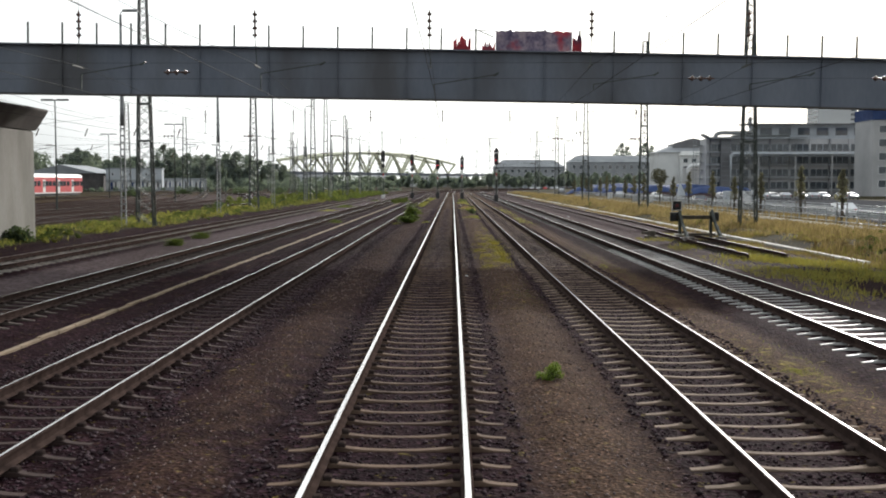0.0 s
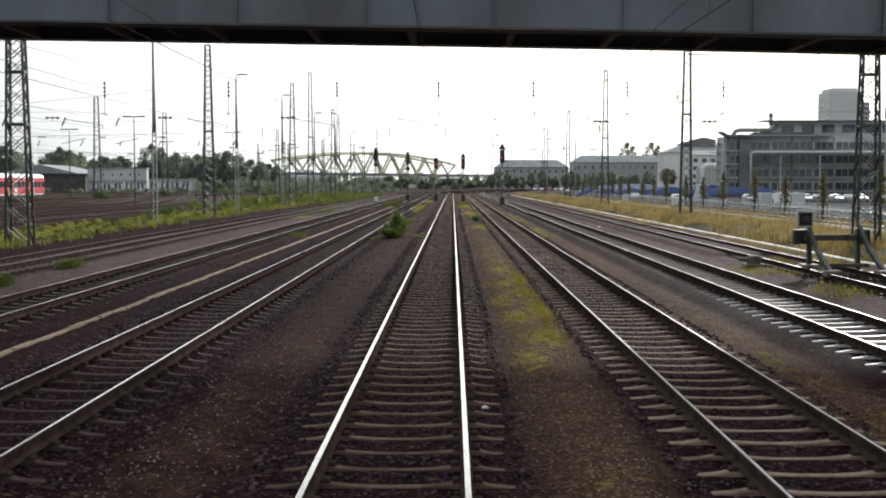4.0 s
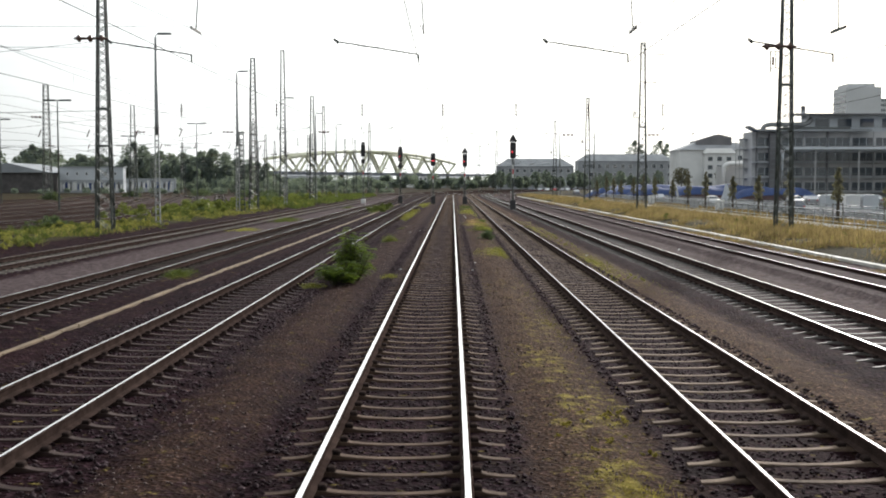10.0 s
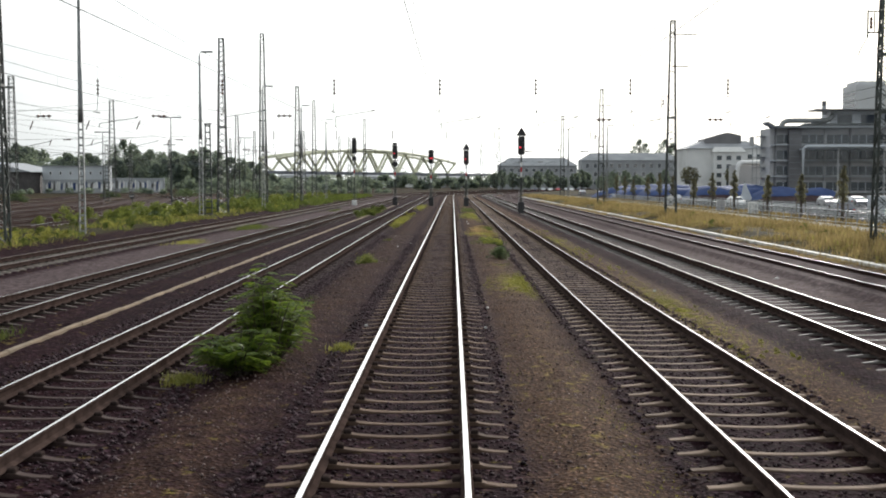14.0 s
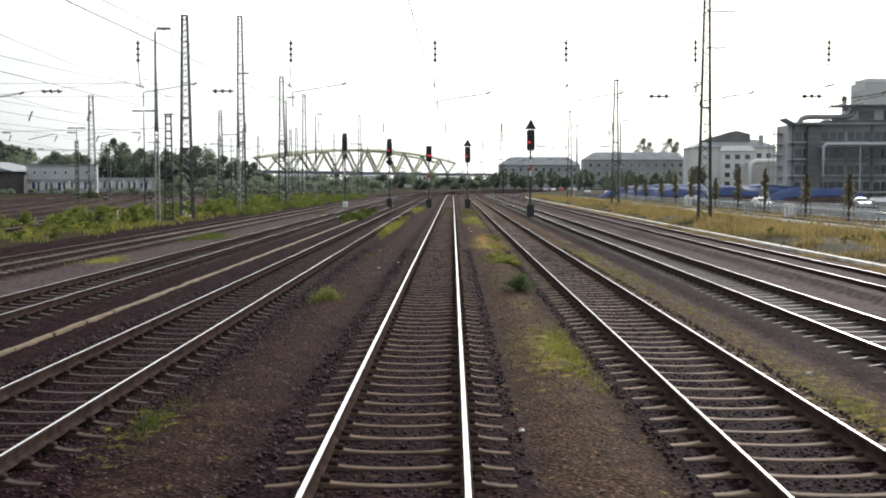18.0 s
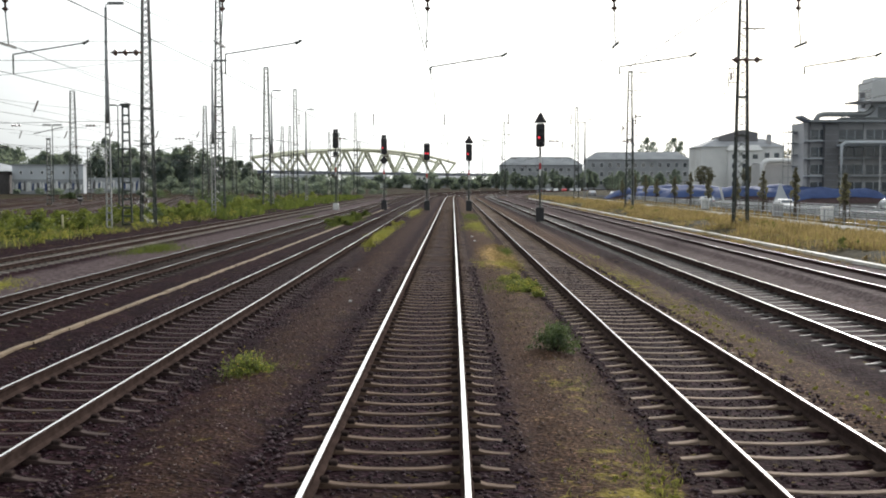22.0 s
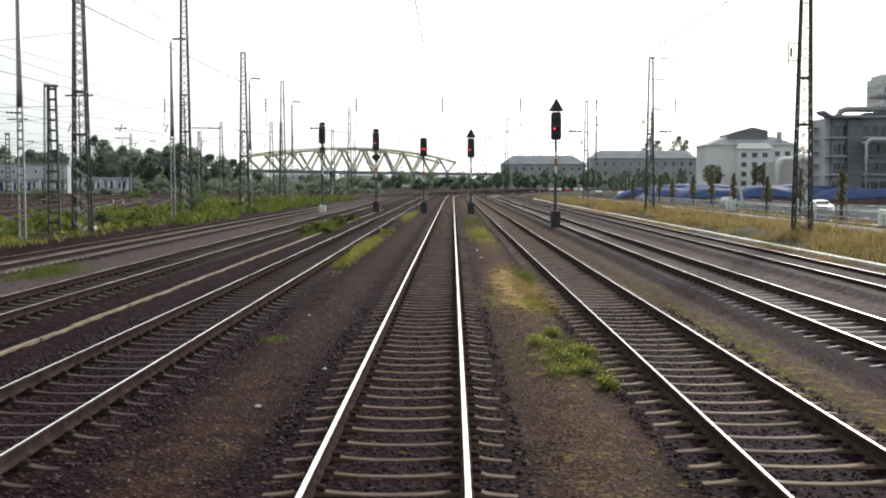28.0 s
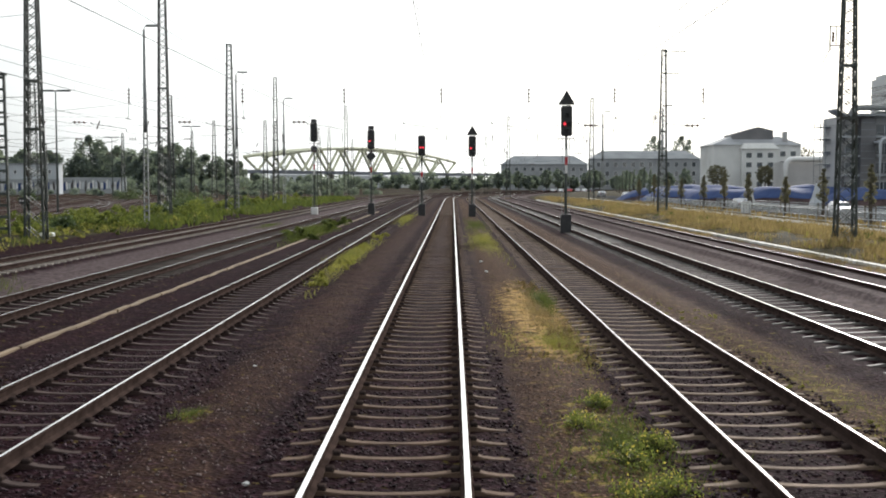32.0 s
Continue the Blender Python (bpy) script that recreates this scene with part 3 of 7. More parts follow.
def build_ground():
    xs = sorted(set([-3000, -1500, -800, -400, -200, -120, -90] + list(np.arange(-70, -26, 2.0)) + list(np.arange(-26, -17, 0.5)) + list(np.round(np.arange(-17, 17, 0.17), 3))
                    + list(np.arange(17, 32, 0.8)) + [34, 40, 50, 65, 90, 130, 200, 400, 800, 1500, 3000]))
    ys = sorted(set([-3000, -1000, -300, -100, -40] + list(np.arange(-20, 8, 2.0)) + list(np.round(np.arange(8, 150, 0.3), 3)) + list(np.arange(150, 340, 1.5)) + list(np.arange(340, 700, 12))
                    + [800, 1000, 1400, 2000, 3000]))
    nx, ny = len(xs), len(ys)
    prof = [bed_height(x) for x in xs]
    verts = np.empty((nx * ny, 3), dtype=np.float32)
    dirt = np.zeros(nx * ny, dtype=np.float32)
    soil = np.zeros(nx * ny, dtype=np.float32)
    moss = np.zeros(nx * ny, dtype=np.float32)
    grit_haze = np.zeros(nx * ny, dtype=np.float32)
    straw = np.zeros(nx * ny, dtype=np.float32)

    def dirt_of(x):
        v = 0.0
        for cx, w, full in ((-2.36, 0.62, 0.43), (2.18, 0.66, 1.0), (6.0, 0.72, 1.0), (14.9, 0.6, 1.0), (10.8, 0.6, 0.9)):
            v = max(v, full * (1.0 - (abs(x - cx) / w) ** 2 * 0.5))
        if x < -25:
            v = max(v, 0.9)
        return min(1.0, max(0.0, v))

    dx = [dirt_of(x) for x in xs]
    sx = [1.0 if (x < -18.6 and x > -24.5) or x > 16.2 else (0.62 if x < -70 else (0.5 if x < -25 else 0.0)) for x in xs]
    i = 0
    for y in ys:
        bend = line_at(0, y)
        near = [(c[0], c[1], c[2], c[3], 0.57 * min(1.0, c[4] / (c[2] * c[3]) / 1200) * (1.5 if c[5] is M_GRASS_DRY else 1.0), c[5] is M_GRASS_DRY) for c in PATCHES if abs(y - c[1]) < 2.4 * c[3]]
        for k, x in enumerate(xs):
            z = prof[k]
            if 11.4 < x < 14.5 and 68 < y < 330:
                z = max(z, -0.12)
            if abs(x) < 17 and 6 < y < 150:
                in_track = min(abs(x - c[0]) for c in TRACKS.values()) < 1.3
                z += (0.005 if in_track else 0.035) * noise.noise((x * 1.7, y * 1.7, 0)) + (0.006 if in_track else 0.018) * noise.noise((x * 6, y * 6, 5))
            verts[i] = (x + (bend if abs(x) < 80 else 0), y, z)
            dirt[i] = dx[k] if y < 330 else 0.2
            soil[i] = sx[k]
            # real gravel near x -12.6; outer right strips and yard paled for haze
            grit_haze[i] = 0.95 - 0.35 * (abs(x + 12.6) / 1.05) ** 4 if abs(x + 12.6) < 1.35 and y < 330 else (0.72 if 10.0 < x < 11.9 or 14.0 < x < 15.8 else (0.55 if 11.9 <= x <= 14.0 and y > 62 else (0.42 if 7.7 < x < 10.0 else (0.62 if -64 < x < -25 and y < 330 else 0.0))))
            if -14 < x < 8 and 6 < y < 215:
                for cx, cy, rx, ry, thick, dry in near:
                    q = ((x - cx) / rx) ** 2 * 0.7 + ((y - cy) / ry) ** 2 * 0.7
                    if q < 4:
                        moss[i] = max(moss[i], thick * math.exp(-q))
                        if dry and q < 2:
                            straw[i] = 1.0
            i += 1
    a = (np.arange(ny - 1)[:, None] * nx + np.arange(nx - 1)[None, :]).ravel()
    faces = np.stack([a, a + 1, a + nx + 1, a + nx], axis=1)
    me = arrays_mesh("ground", verts, faces, M_GROUND)
    for nm, vals in (("dirt", dirt), ("soil", soil), ("moss", moss), ("grit_haze", grit_haze), ("straw", straw)):
        at = me.attributes.new(nm, "FLOAT", "POINT")
        at.data.foreach_set("value", vals)
    ob = new("ground", me)
    return tagged(ob, label="dark ballast and trodden grey-brown dirt of a railway yard", category="ground", kind="structure")


build_ground()

# ---- tracks ----
HEAD = [(-0.034, -0.008), (-0.028, 0.0), (-0.016, 0.0005), (0.016, 0.0005), (0.028, 0.0), (0.034, -0.008), (0.034, -0.036), (0.010, -0.050), (0.009, -0.125), (0.060, -0.148), (0.065, -0.160),
        (-0.065, -0.160), (-0.060, -0.148), (-0.009, -0.125), (-0.010, -0.050), (-0.034, -0.036)]


def stations(x, y0, y1):
    ys = [y0, min(BEND_Y, y1)] + [y for y in np.arange(BEND_Y + 15, y1 + 1, 15.0)]
    return [(line_at(x, y), y, 0.0) for y in ys]


def rail_mesh(y0, y1, x, bright):
    m = Mesh()
    m.extrude(HEAD, stations(x, y0, y1), slot=1)
    n = len(HEAD)
    k = len(stations(x, y0, y1)) - 1
    for i in range(k):
        for q in {0: (1, 2, 3), 1: (2,), 2: (1, 2, 3), 3: (2,)}[bright]:
            m.s[i * n + q] = 0
    return m, [(M_RAIL_DULL, M_RAIL_WORN, M_RAIL_TOP, M_RAIL_TOP)[bright], M_RAIL_SIDE]


def sleeper_mesh(end, bury):
    """A concrete sleeper whose top dips in a flat arc between the raised rail seats, with four clips; its ends are buried a little."""
    m = Mesh()
    half = [(0.0, 0.058, -0.224), (0.22, 0.058, -0.221), (0.42, 0.060, -0.211), (0.56, 0.064, -0.196), (0.64, 0.068, -0.180), (0.88, 0.068, -0.178), (0.96, 0.064, -0.196 - bury), (1.08, 0.062, -0.213 - bury), (end, 0.060, -0.223 - bury)]
    st = [(-x, w, z) for x, w, z in half[:0:-1]] + half
    vs, fs = [], []
    for x, w, z in st:
        vs += [(x, -w - 0.012, -0.34), (x, -w, z - 0.010), (x, -w + 0.010, z), (x, w - 0.010, z), (x, w, z - 0.010), (x, w + 0.012, -0.34)]
    n = 6
    for i in range(len(st) - 1):
        fs += [(i * n + k, i * n + k + 1, (i + 1) * n + k + 1, (i + 1) * n + k) for k in range(n - 1)]
    fs += [tuple(range(n - 1, -1, -1)), tuple(range((len(st) - 1) * n, len(st) * n))]
    fs = [tuple(reversed(q)) for q in fs]
    m.add(vs, fs, 0)
    for sx in (-0.7525, 0.7525):
        for side in (-1, 1):
            m.box(sx + side * 0.105 - 0.045, -0.06, -0.186, sx + side * 0.105 + 0.045, 0.06, -0.132, 1, 0.014)
    return m


# running count of sleepers against metres along the line, as the panels were laid
PANELS = {"own": ((0, 58, 87, 105, 120, 147, 157), (13.85, 54.57, 74.54, 87.42, 97.72, 116.44, 123.46)),
          "right_one": ((0, 76, 113), (43.76, 96.86, 122.36)), "left_one": ((0, 37), (97.92, 123.71))}
GAP = 0.698


def sleeper_rows(key, start):
    """Where the sleepers of a track lie, from a start onwards."""
    ns, ys = PANELS.get(key, ((0, 1), (13.85, 13.85 + GAP)))
    k = math.ceil((start - ys[0]) / GAP) if start < ys[0] else 0
    while True:
        y = ys[0] + k * GAP if k < 0 else (ys[-1] + (k - ns[-1]) * GAP if k > ns[-1] else float(np.interp(k, ns, ys)))
        k += 1
        if y >= start:
            yield y


SLEEPERS = {}


def sleeper_data(material, end, bury=0.0):
    if (material.name, end) not in SLEEPERS:
        SLEEPERS[material.name, end] = sleeper_mesh(end, bury).data("sleeper", [material, M_CLIP])
    return SLEEPERS[material.name, end]


TRACK_OBS = {}
for key, (tx, y0, y1, bright, smat) in TRACKS.items():
    words = {"own": "railway track with polished rails on grey concrete sleepers", "left_one": "railway track with polished rails on brown concrete sleepers",
             "left_two": "railway track with dull rails on dark sleepers", "left_three": "siding with brown rails on short pale sleepers",
             "right_one": "railway track with bright rails on concrete sleepers", "right_two": "railway track on shining pale sleepers beside dark ballast",
             "right_three": "rusty siding that ends at a buffer stop"}[key]
    track = thing("railway_track", words, "railway track", (0, 0, 0), "parallel railway tracks", "structure")
    TRACK_OBS[key] = track
    for side in (-0.7525, 0.7525):
        mesh, ms = rail_mesh(y0, y1, tx + side, bright)
        part("rail", mesh, ms, track)

# yard tracks far to the left, which all bend away to the left
def yard_x(x, y):
    d = max(0.0, y - 150.0)
    return x - (d * d / 700.0 if d < 73.5 else 7.72 + 0.21 * (d - 73.5))


YARD_Y = [20, 80, 150] + list(range(160, 230, 10)) + [260, 330, 400, 440]
for i, yx in enumerate(YARD + (-75.4,)):
    bends = yx > -70
    yard = thing("railway_track", "rusty yard track on dark ballast behind yellow weeds" if bends else "yard track under the red railcar", "railway track", (0, 0, 0), "yard tracks", "structure")
    for side in (-0.7525, 0.7525):
        m = Mesh()
        pts = [((yard_x(yx, y) if bends else yx) + side, y, -0.07) for y in (YARD_Y if bends else (20, 150, 300))]
        m.extrude(HEAD, pts, 1)
        for k in range(len(pts) - 1):
            for q in (1, 2, 3):
                m.s[k * len(HEAD) + q] = 0
        part("rail", m, [M_RAIL_WORN if i % 2 else M_RAIL_DULL, M_RAIL_SIDE], yard)
    m = Mesh()
    for k in range(400):
        y = 60 + k * 0.7
        x = yard_x(yx, y) if bends else yx
        m.box(x - 1.3, y - 0.11, -0.36, x + 1.3, y + 0.11, -0.225 + 0.0005 * i)
    part("sleeper", m, M_SLEEPER_WOOD, yard, "dark worn sleepers", kind="stuff")

# a polished lead that crosses the bending yard tracks
lead = thing("railway_track", "curving polished yard lead between the weeds", "railway track", (0, 0, 0), "yard tracks", "structure")
for side in (-0.7525, 0.7525):
    m = Mesh()
    pts = [(-27.0 - 0.115 * (y - 140) - (max(0.0, y - 190) ** 2) / 900.0 + side, y, -0.065) for y in np.arange(140, 330, 10.0)]
    m.extrude(HEAD, pts, 1)
    for i in range(len(pts) - 1):
        for q in (1, 2, 3):
            m.s[i * len(HEAD) + q] = 0
    part("rail", m, [M_RAIL_TOP, M_RAIL_SIDE], lead)

# ---- kerb, path, road on the right; cable trough on the left ----
m = Mesh()
m.extrude([(-0.13, -0.45), (-0.13, -0.19), (-0.11, -0.17), (0.11, -0.16), (0.13, -0.18), (0.13, -0.45)], [(line_at(16.1, y), y, 0) for y in (42, 90, 150, 220, 300, 318)])
single("kerb", m, M_KERB, "long pale concrete kerb beside the outermost siding", "kerb", kind="structure")
m = Mesh()
m.extrude([(-1.2, -0.4), (-1.2, 0.06), (1.2, 0.08), (1.2, -0.4)], [(31.2, y, -0.68) for y in (-40, 60, 150, 260, 400)])
single("pavement", m, M_PATH, "light paved footpath behind the grass strip", "pavement", kind="structure")
m = Mesh()
m.extrude([(-3.5, -0.3), (-3.5, 0.06), (3.5, 0.06), (3.5, -0.3)], [(41.0, y, -0.68) for y in (-60, 60, 150, 260, 420)])
single("road", m, M_ROAD, "grey asphalt road along the yard", "road", kind="structure")
m = Mesh()
m.extrude([(-17, -0.3), (-17, 0.05), (17, 0.05), (17, -0.3)], [(64, y, -0.68) for y in (120, 280)])
single("car_park", m, M_ROAD, "asphalt car park before the office building", "car park", kind="structure")
trough = thing("cable_trough", "long pale concrete cable trough between two tracks", "cable trough", (0, 0, 0), kind="structure")

# ---- masts ----
def lattice_mast(x, y, height, base, top, foot=-0.1, label="", arms=()):
    """Four angle legs laced with flat bars; arms are (z, length to +x)."""
    ob = thing("lattice_mast", label or "tall dark lattice steel catenary mast standing in weeds", "mast", (x, y, foot), "catenary masts")
    h = height - foot
    b, t = base / 2, top / 2
    depth = 0.62

    def at(z, sx, sy):
        w = b + (t - b) * z / h
        return Vector((sx * w, sy * w * depth, z))

    leg = 0.075
    for sx in (-1, 1):
        for sy in (-1, 1):
            m = Mesh()
            m.bar(at(0, sx, sy), at(h, sx, sy), leg * 1.5, leg * 0.5)
            m.bar(at(0, sx, sy) + Vector((0, 0.02, 0)), at(h, sx, sy) + Vector((0, 0.02, 0)), leg * 0.5, leg * 1.5)
            part("leg", m, M_MAST, ob)
    zs = [0.0]
    while zs[-1] < h - 0.3:
        w = base + (top - base) * zs[-1] / h
        zs.append(min(h, zs[-1] + max(0.42, w * 0.85)))
    for face, (p, q) in {"front": ((-1, -1), (1, -1)), "rear": ((-1, 1), (1, 1)), "inner": ((1, -1), (1, 1)), "outer": ((-1, -1), (-1, 1))}.items():
        m = Mesh()
        for i in range(len(zs) - 1):
            a, c = (p, q) if i % 2 else (q, p)
            m.bar(at(zs[i], *a), at(zs[i + 1], *c), 0.10, 0.02)
            if face in ("front", "rear") and base > 0.8:
                m.bar(at(zs[i], *c), at(zs[i + 1], *a), 0.08, 0.018)
        part("lacing", m, M_MAST, ob, kind="stuff")
    for z in (0.35 * h, 0.5 * h):
        m = Mesh()
        w = b + (t - b) * z / h + 0.06
        m.box(-w, -w * depth, z, w, -w * depth + 0.03, z + 0.12)
        m.box(-w, w * depth - 0.03, z, w, w * depth, z + 0.12)
        m.box(-w, -w * depth + 0.03, z, -w + 0.03, w * depth - 0.03, z + 0.12)
        m.box(w - 0.03, -w * depth + 0.03, z, w, w * depth - 0.03, z + 0.12)
        part("collar", m, M_MAST, ob)
    m = Mesh()
    m.box(-t - 0.06, -t * depth - 0.06, h - 0.03, t + 0.06, t * depth + 0.06, h + 0.06)
    part("cap", m, M_MAST, ob)
    m = Mesh()
    m.box(-b - 0.2, -b * depth - 0.25, -0.35, b + 0.2, b * depth + 0.25, 0.03, 0, 0.04)
    part("footing", m, M_TROUGH, ob, "pale concrete footing")
    for z, length in arms:
        m = Mesh()
        s = 1 if length > 0 else -1
        z -= foot
        m.bar((0, 0, z), (length, 0, z), 0.09, 0.09)
        m.bar((s * 0.1, 0, z - 0.5), (length * 0.55, 0, z - 0.05), 0.04)
        m.bar((length * 0.62, 0, z), (length * 0.70, 0, z - 0.35), 0.025)
        m.bar((length * 0.78, 0, z), (length * 0.70, 0, z - 0.35), 0.025)
        part("bracket_arm", m, M_MAST, ob)
    if arms:
        # a small switch frame clamped to the side
        z = 0.56 * h
        w = b + (t - b) * z / h
        m = Mesh()
        for q in (0.0, 0.95):
            m.bar((-w - 0.62, 0, z + q), (-w + 0.05, 0, z + q), 0.06)
        m.bar((-w - 0.6, 0, z - 0.25), (-w - 0.6, 0, z + 1.0), 0.06)
        m.bar((-w - 0.3, 0, z + 0.05), (-w - 0.3, 0, z + 0.9), 0.05)
        gear = part("switch_frame", m, M_MAST, ob)
        m = Mesh()
        m.lathe((-w - 0.45, 0, z + 0.15), [(0.03, 0), (0.08, 0.1), (0.05, 0.18), (0.08, 0.28), (0.05, 0.36), (0.08, 0.46), (0.03, 0.55)], 8)
        part("insulator", m, M_INSUL, gear)
        m = Mesh()
        m.bar((-w - 0.6, 0, z - 0.2), (-w - 1.0, 0, z - 0.95), 0.04)
        part("lever", m, M_MAST, gear)
    return ob


SPANS = [(31.0, 31.0), (72.2, 73.8), (114.9, 116.5), (164.9, 166.2), (213.0, 218.4), (271.5, 278.9)]
lattice_mast(-20.6, 31.0, 15.5, 1.05, 0.42)
lattice_mast(21.0, 31.0, 15.5, 1.05, 0.42)
lattice_mast(-19.11, 72.18, 15.6, 1.08, 0.42)
lattice_mast(-19.70, 114.92, 14.2, 0.95, 0.40)
lattice_mast(-19.82, 164.89, 15.5, 0.93, 0.40)
lattice_mast(-21.43, 195.94, 20.0, 0.94, 0.40, label="very tall dark lattice mast rising from green bushes")
lattice_mast(-19.75, 212.94, 15.4, 0.88, 0.40)
lattice_mast(-24.78, 271.51, 17.9, 0.86, 0.40)
lattice_mast(-19.79, 326.09, 17.6, 0.86, 0.38)
lattice_mast(19.92, 73.76, 15.6, 1.08, 0.42, label="tall lattice steel mast in dry grass beside the kerb")
lattice_mast(20.32, 116.51, 17.2, 0.95, 0.42, arms=((13.6, 1.9),), label="tall lattice steel mast in dry grass beside the kerb")
lattice_mast(20.20, 166.23, 17.2, 0.95, 0.40, arms=((16.0, 2.2), (13.2, 1.5)), label="tall lattice steel mast with two short arms in dry grass")
lattice_mast(20.77, 218.36, 15.5, 0.86, 0.38, arms=((15.4, 2.6), (13.3, 1.5)), label="lattice steel mast with a top arm in dry grass")
lattice_mast(21.39, 278.91, 15.5, 0.82, 0.36, arms=((15.4, 3.4), (13.0, 1.6)), label="lattice steel mast with a long top arm")
lattice_mast(11.81, 337.33, 16.2, 0.9, 0.34, arms=((16.1, 3.6), (13.6, 1.8)), label="far lattice mast with a top arm")
lattice_mast(8.99, 394.5, 14.6, 0.9, 0.34, arms=((14.5, 3.4),), label="far lattice mast with a top arm")
lattice_mast(-35.84, 255.43, 14.1, 1.0, 0.4, label="lattice mast in the yard")
lattice_mast(-71.4, 249.0, 20.2, 1.5, 0.8, label="broad pale lattice mast among the yard trees")
lattice_mast(-71.6, 303.7, 20.3, 1.5, 0.8, label="broad pale lattice mast among the yard trees")
lattice_mast(-46.0, 330.0, 15.0, 1.0, 0.4, label="lattice mast in the yard")
lattice_mast(-37.0, 350.0, 16.0, 1.0, 0.4, label="lattice mast in the yard")
for mx, my, mh in ((-33.0, 312.0, 14.0), (-27.0, 420.0, 15.0), (-54.0, 395.0, 16.0), (-60.0, 372.0, 15.0), (-24.6, 340.0, 14.0), (-80.0, 385.0, 15.0)):
    lattice_mast(mx, my, mh, 0.95, 0.4, label="far lattice mast in the yard")
lattice_mast(-29.0, 360.0, 15.0, 0.9, 0.4, label="lattice mast in the yard")


def ladder_mast(x, y, height, width):
    """Two channel posts joined by batten plates."""
    ob = thing("catenary_post", "narrow dark steel post of two channels with battens", "mast", (x, y, -0.05), "catenary posts")
    for s in (-1, 1):
        m = Mesh()
        m.bar((s * width / 2, 0, 0), (s * width * 0.32, 0, height), 0.09, 0.16)
        part("channel", m, M_MAST, ob)
    m = Mesh()
    n = int(height / 0.55)
    for i in range(n + 1):
        z = 0.15 + i * (height - 0.25) / n
        w = width / 2 - (width * 0.18) * z / height
        m.box(-w, -0.03, z - 0.06, w, 0.03, z + 0.06)
    part("batten", m, M_MAST, ob, kind="stuff")
    m = Mesh()
    m.box(-0.3, -0.15, height, 0.3, 0.15, height + 0.12)
    part("cap", m, M_MAST, ob)
    m = Mesh()
    m.box(-0.35, -0.3, -0.3, 0.35, 0.3, 0.05, 0, 0.04)
    part("footing", m, M_TROUGH, ob)
    return ob


for x, y, h in ((-20.7, 163.0, 7.9), (-52.0, 236.0, 8.6), (-61.0, 280.0, 8.8), (-45.0, 286.0, 10.0)):
    ladder_mast(x, y, h, 0.62)


# ---- lamps ----
def yard_lamp(x, y, height, reach=0.95):
    """A channel post with battens below, a round pole above and one flat lamp head."""
    ob = thing("yard_lamp", "slim grey steel yard lamp with a flat head", "lamp post", (x, y, -0.05), "yard lamps")
    split = height * 0.52
    for s in (-1, 1):
        m = Mesh()
        m.bar((s * 0.15, 0, 0), (s * 0.11, 0, split), 0.06, 0.12)
        part("channel", m, M_GALV, ob)
    m = Mesh()
    for i in range(int(split / 0.42)):
        z = 0.2 + i * 0.42
        m.box(-0.13, -0.02, z, 0.13, 0.02, z + 0.1)
    part("batten", m, M_GALV, ob, kind="stuff")
    m = Mesh()
    m.tube([(0, 0, split - 0.6), (0, 0, split + 0.3), (0, 0, height - 0.25)], [0.15, 0.14, 0.085], 10)
    part("pole", m, M_GALV, ob, smooth=True)
    m = Mesh()
    m.tube([(0, 0, height - 0.3), (0.02, 0, height - 0.1), (0.25, 0, height - 0.02), (reach * 0.5, 0, height)], 0.035, 8)
    part("arm", m, M_GALV, ob)
    m = Mesh()
    m.box(reach * 0.15, -0.16, height - 0.07, reach * 1.15, 0.16, height + 0.07, 0, 0.03)
    part("lamp_head", m, M_GALV, ob, "flat grey lamp head")
    return ob


for x, y, h in ((-19.63, 69.07, 13.3), (-19.87, 98.45, 13.3), (-19.42, 125.64, 12.9), (-19.78, 156.11, 13.4), (-19.13, 182.34, 12.9), (-19.44, 214.53, 13.1), (-19.6, 245.0, 13.0), (20.8, 262.0, 12.5), (24.0, 236.0, 11.5)):
    yard_lamp(x, y, h)


def t_lamp(x, y, height):
    """A thin post with a wide double lamp head."""
    ob = thing("yard_lamp", "thin dark yard lamp with a wide double head", "lamp post", (x, y, -0.05), "double yard lamps")
    m = Mesh()
    m.tube([(0, 0, 0), (0, 0, height)], [0.11, 0.06], 8)
    part("pole", m, M_MAST, ob)
    for s in (-1, 1):
        m = Mesh()
        m.box(min(s * 0.15, s * 1.45), -0.16, height, max(s * 0.15, s * 1.45), 0.16, height + 0.18, 0, 0.04)
        part("lamp_head", m, M_MAST, ob)
    m = Mesh()
    m.box(-0.5, -0.04, height + 0.02, 0.5, 0.04, height + 0.1)
    part("crossbar", m, M_MAST, ob)
    return ob


for x, y, h in ((-40.6, 166.9, 11.4), (-38.2, 220.2, 11.8), (-41.0, 118.0, 11.4), (-62.0, 205.0, 11.6), (-60.0, 260.0, 11.6), (-40.0, 285.0, 11.6), (-66.0, 330.0, 11.8)):
    t_lamp(x, y, h)


# ---- road bridge over the tracks ----
def sag(x):
    """The deck falls away more steeply towards its lower end."""
    return -0.0003 * x * x if 0 < x <= 26 else (-0.203 - 0.0156 * (x - 26) if x > 26 else 0.0)


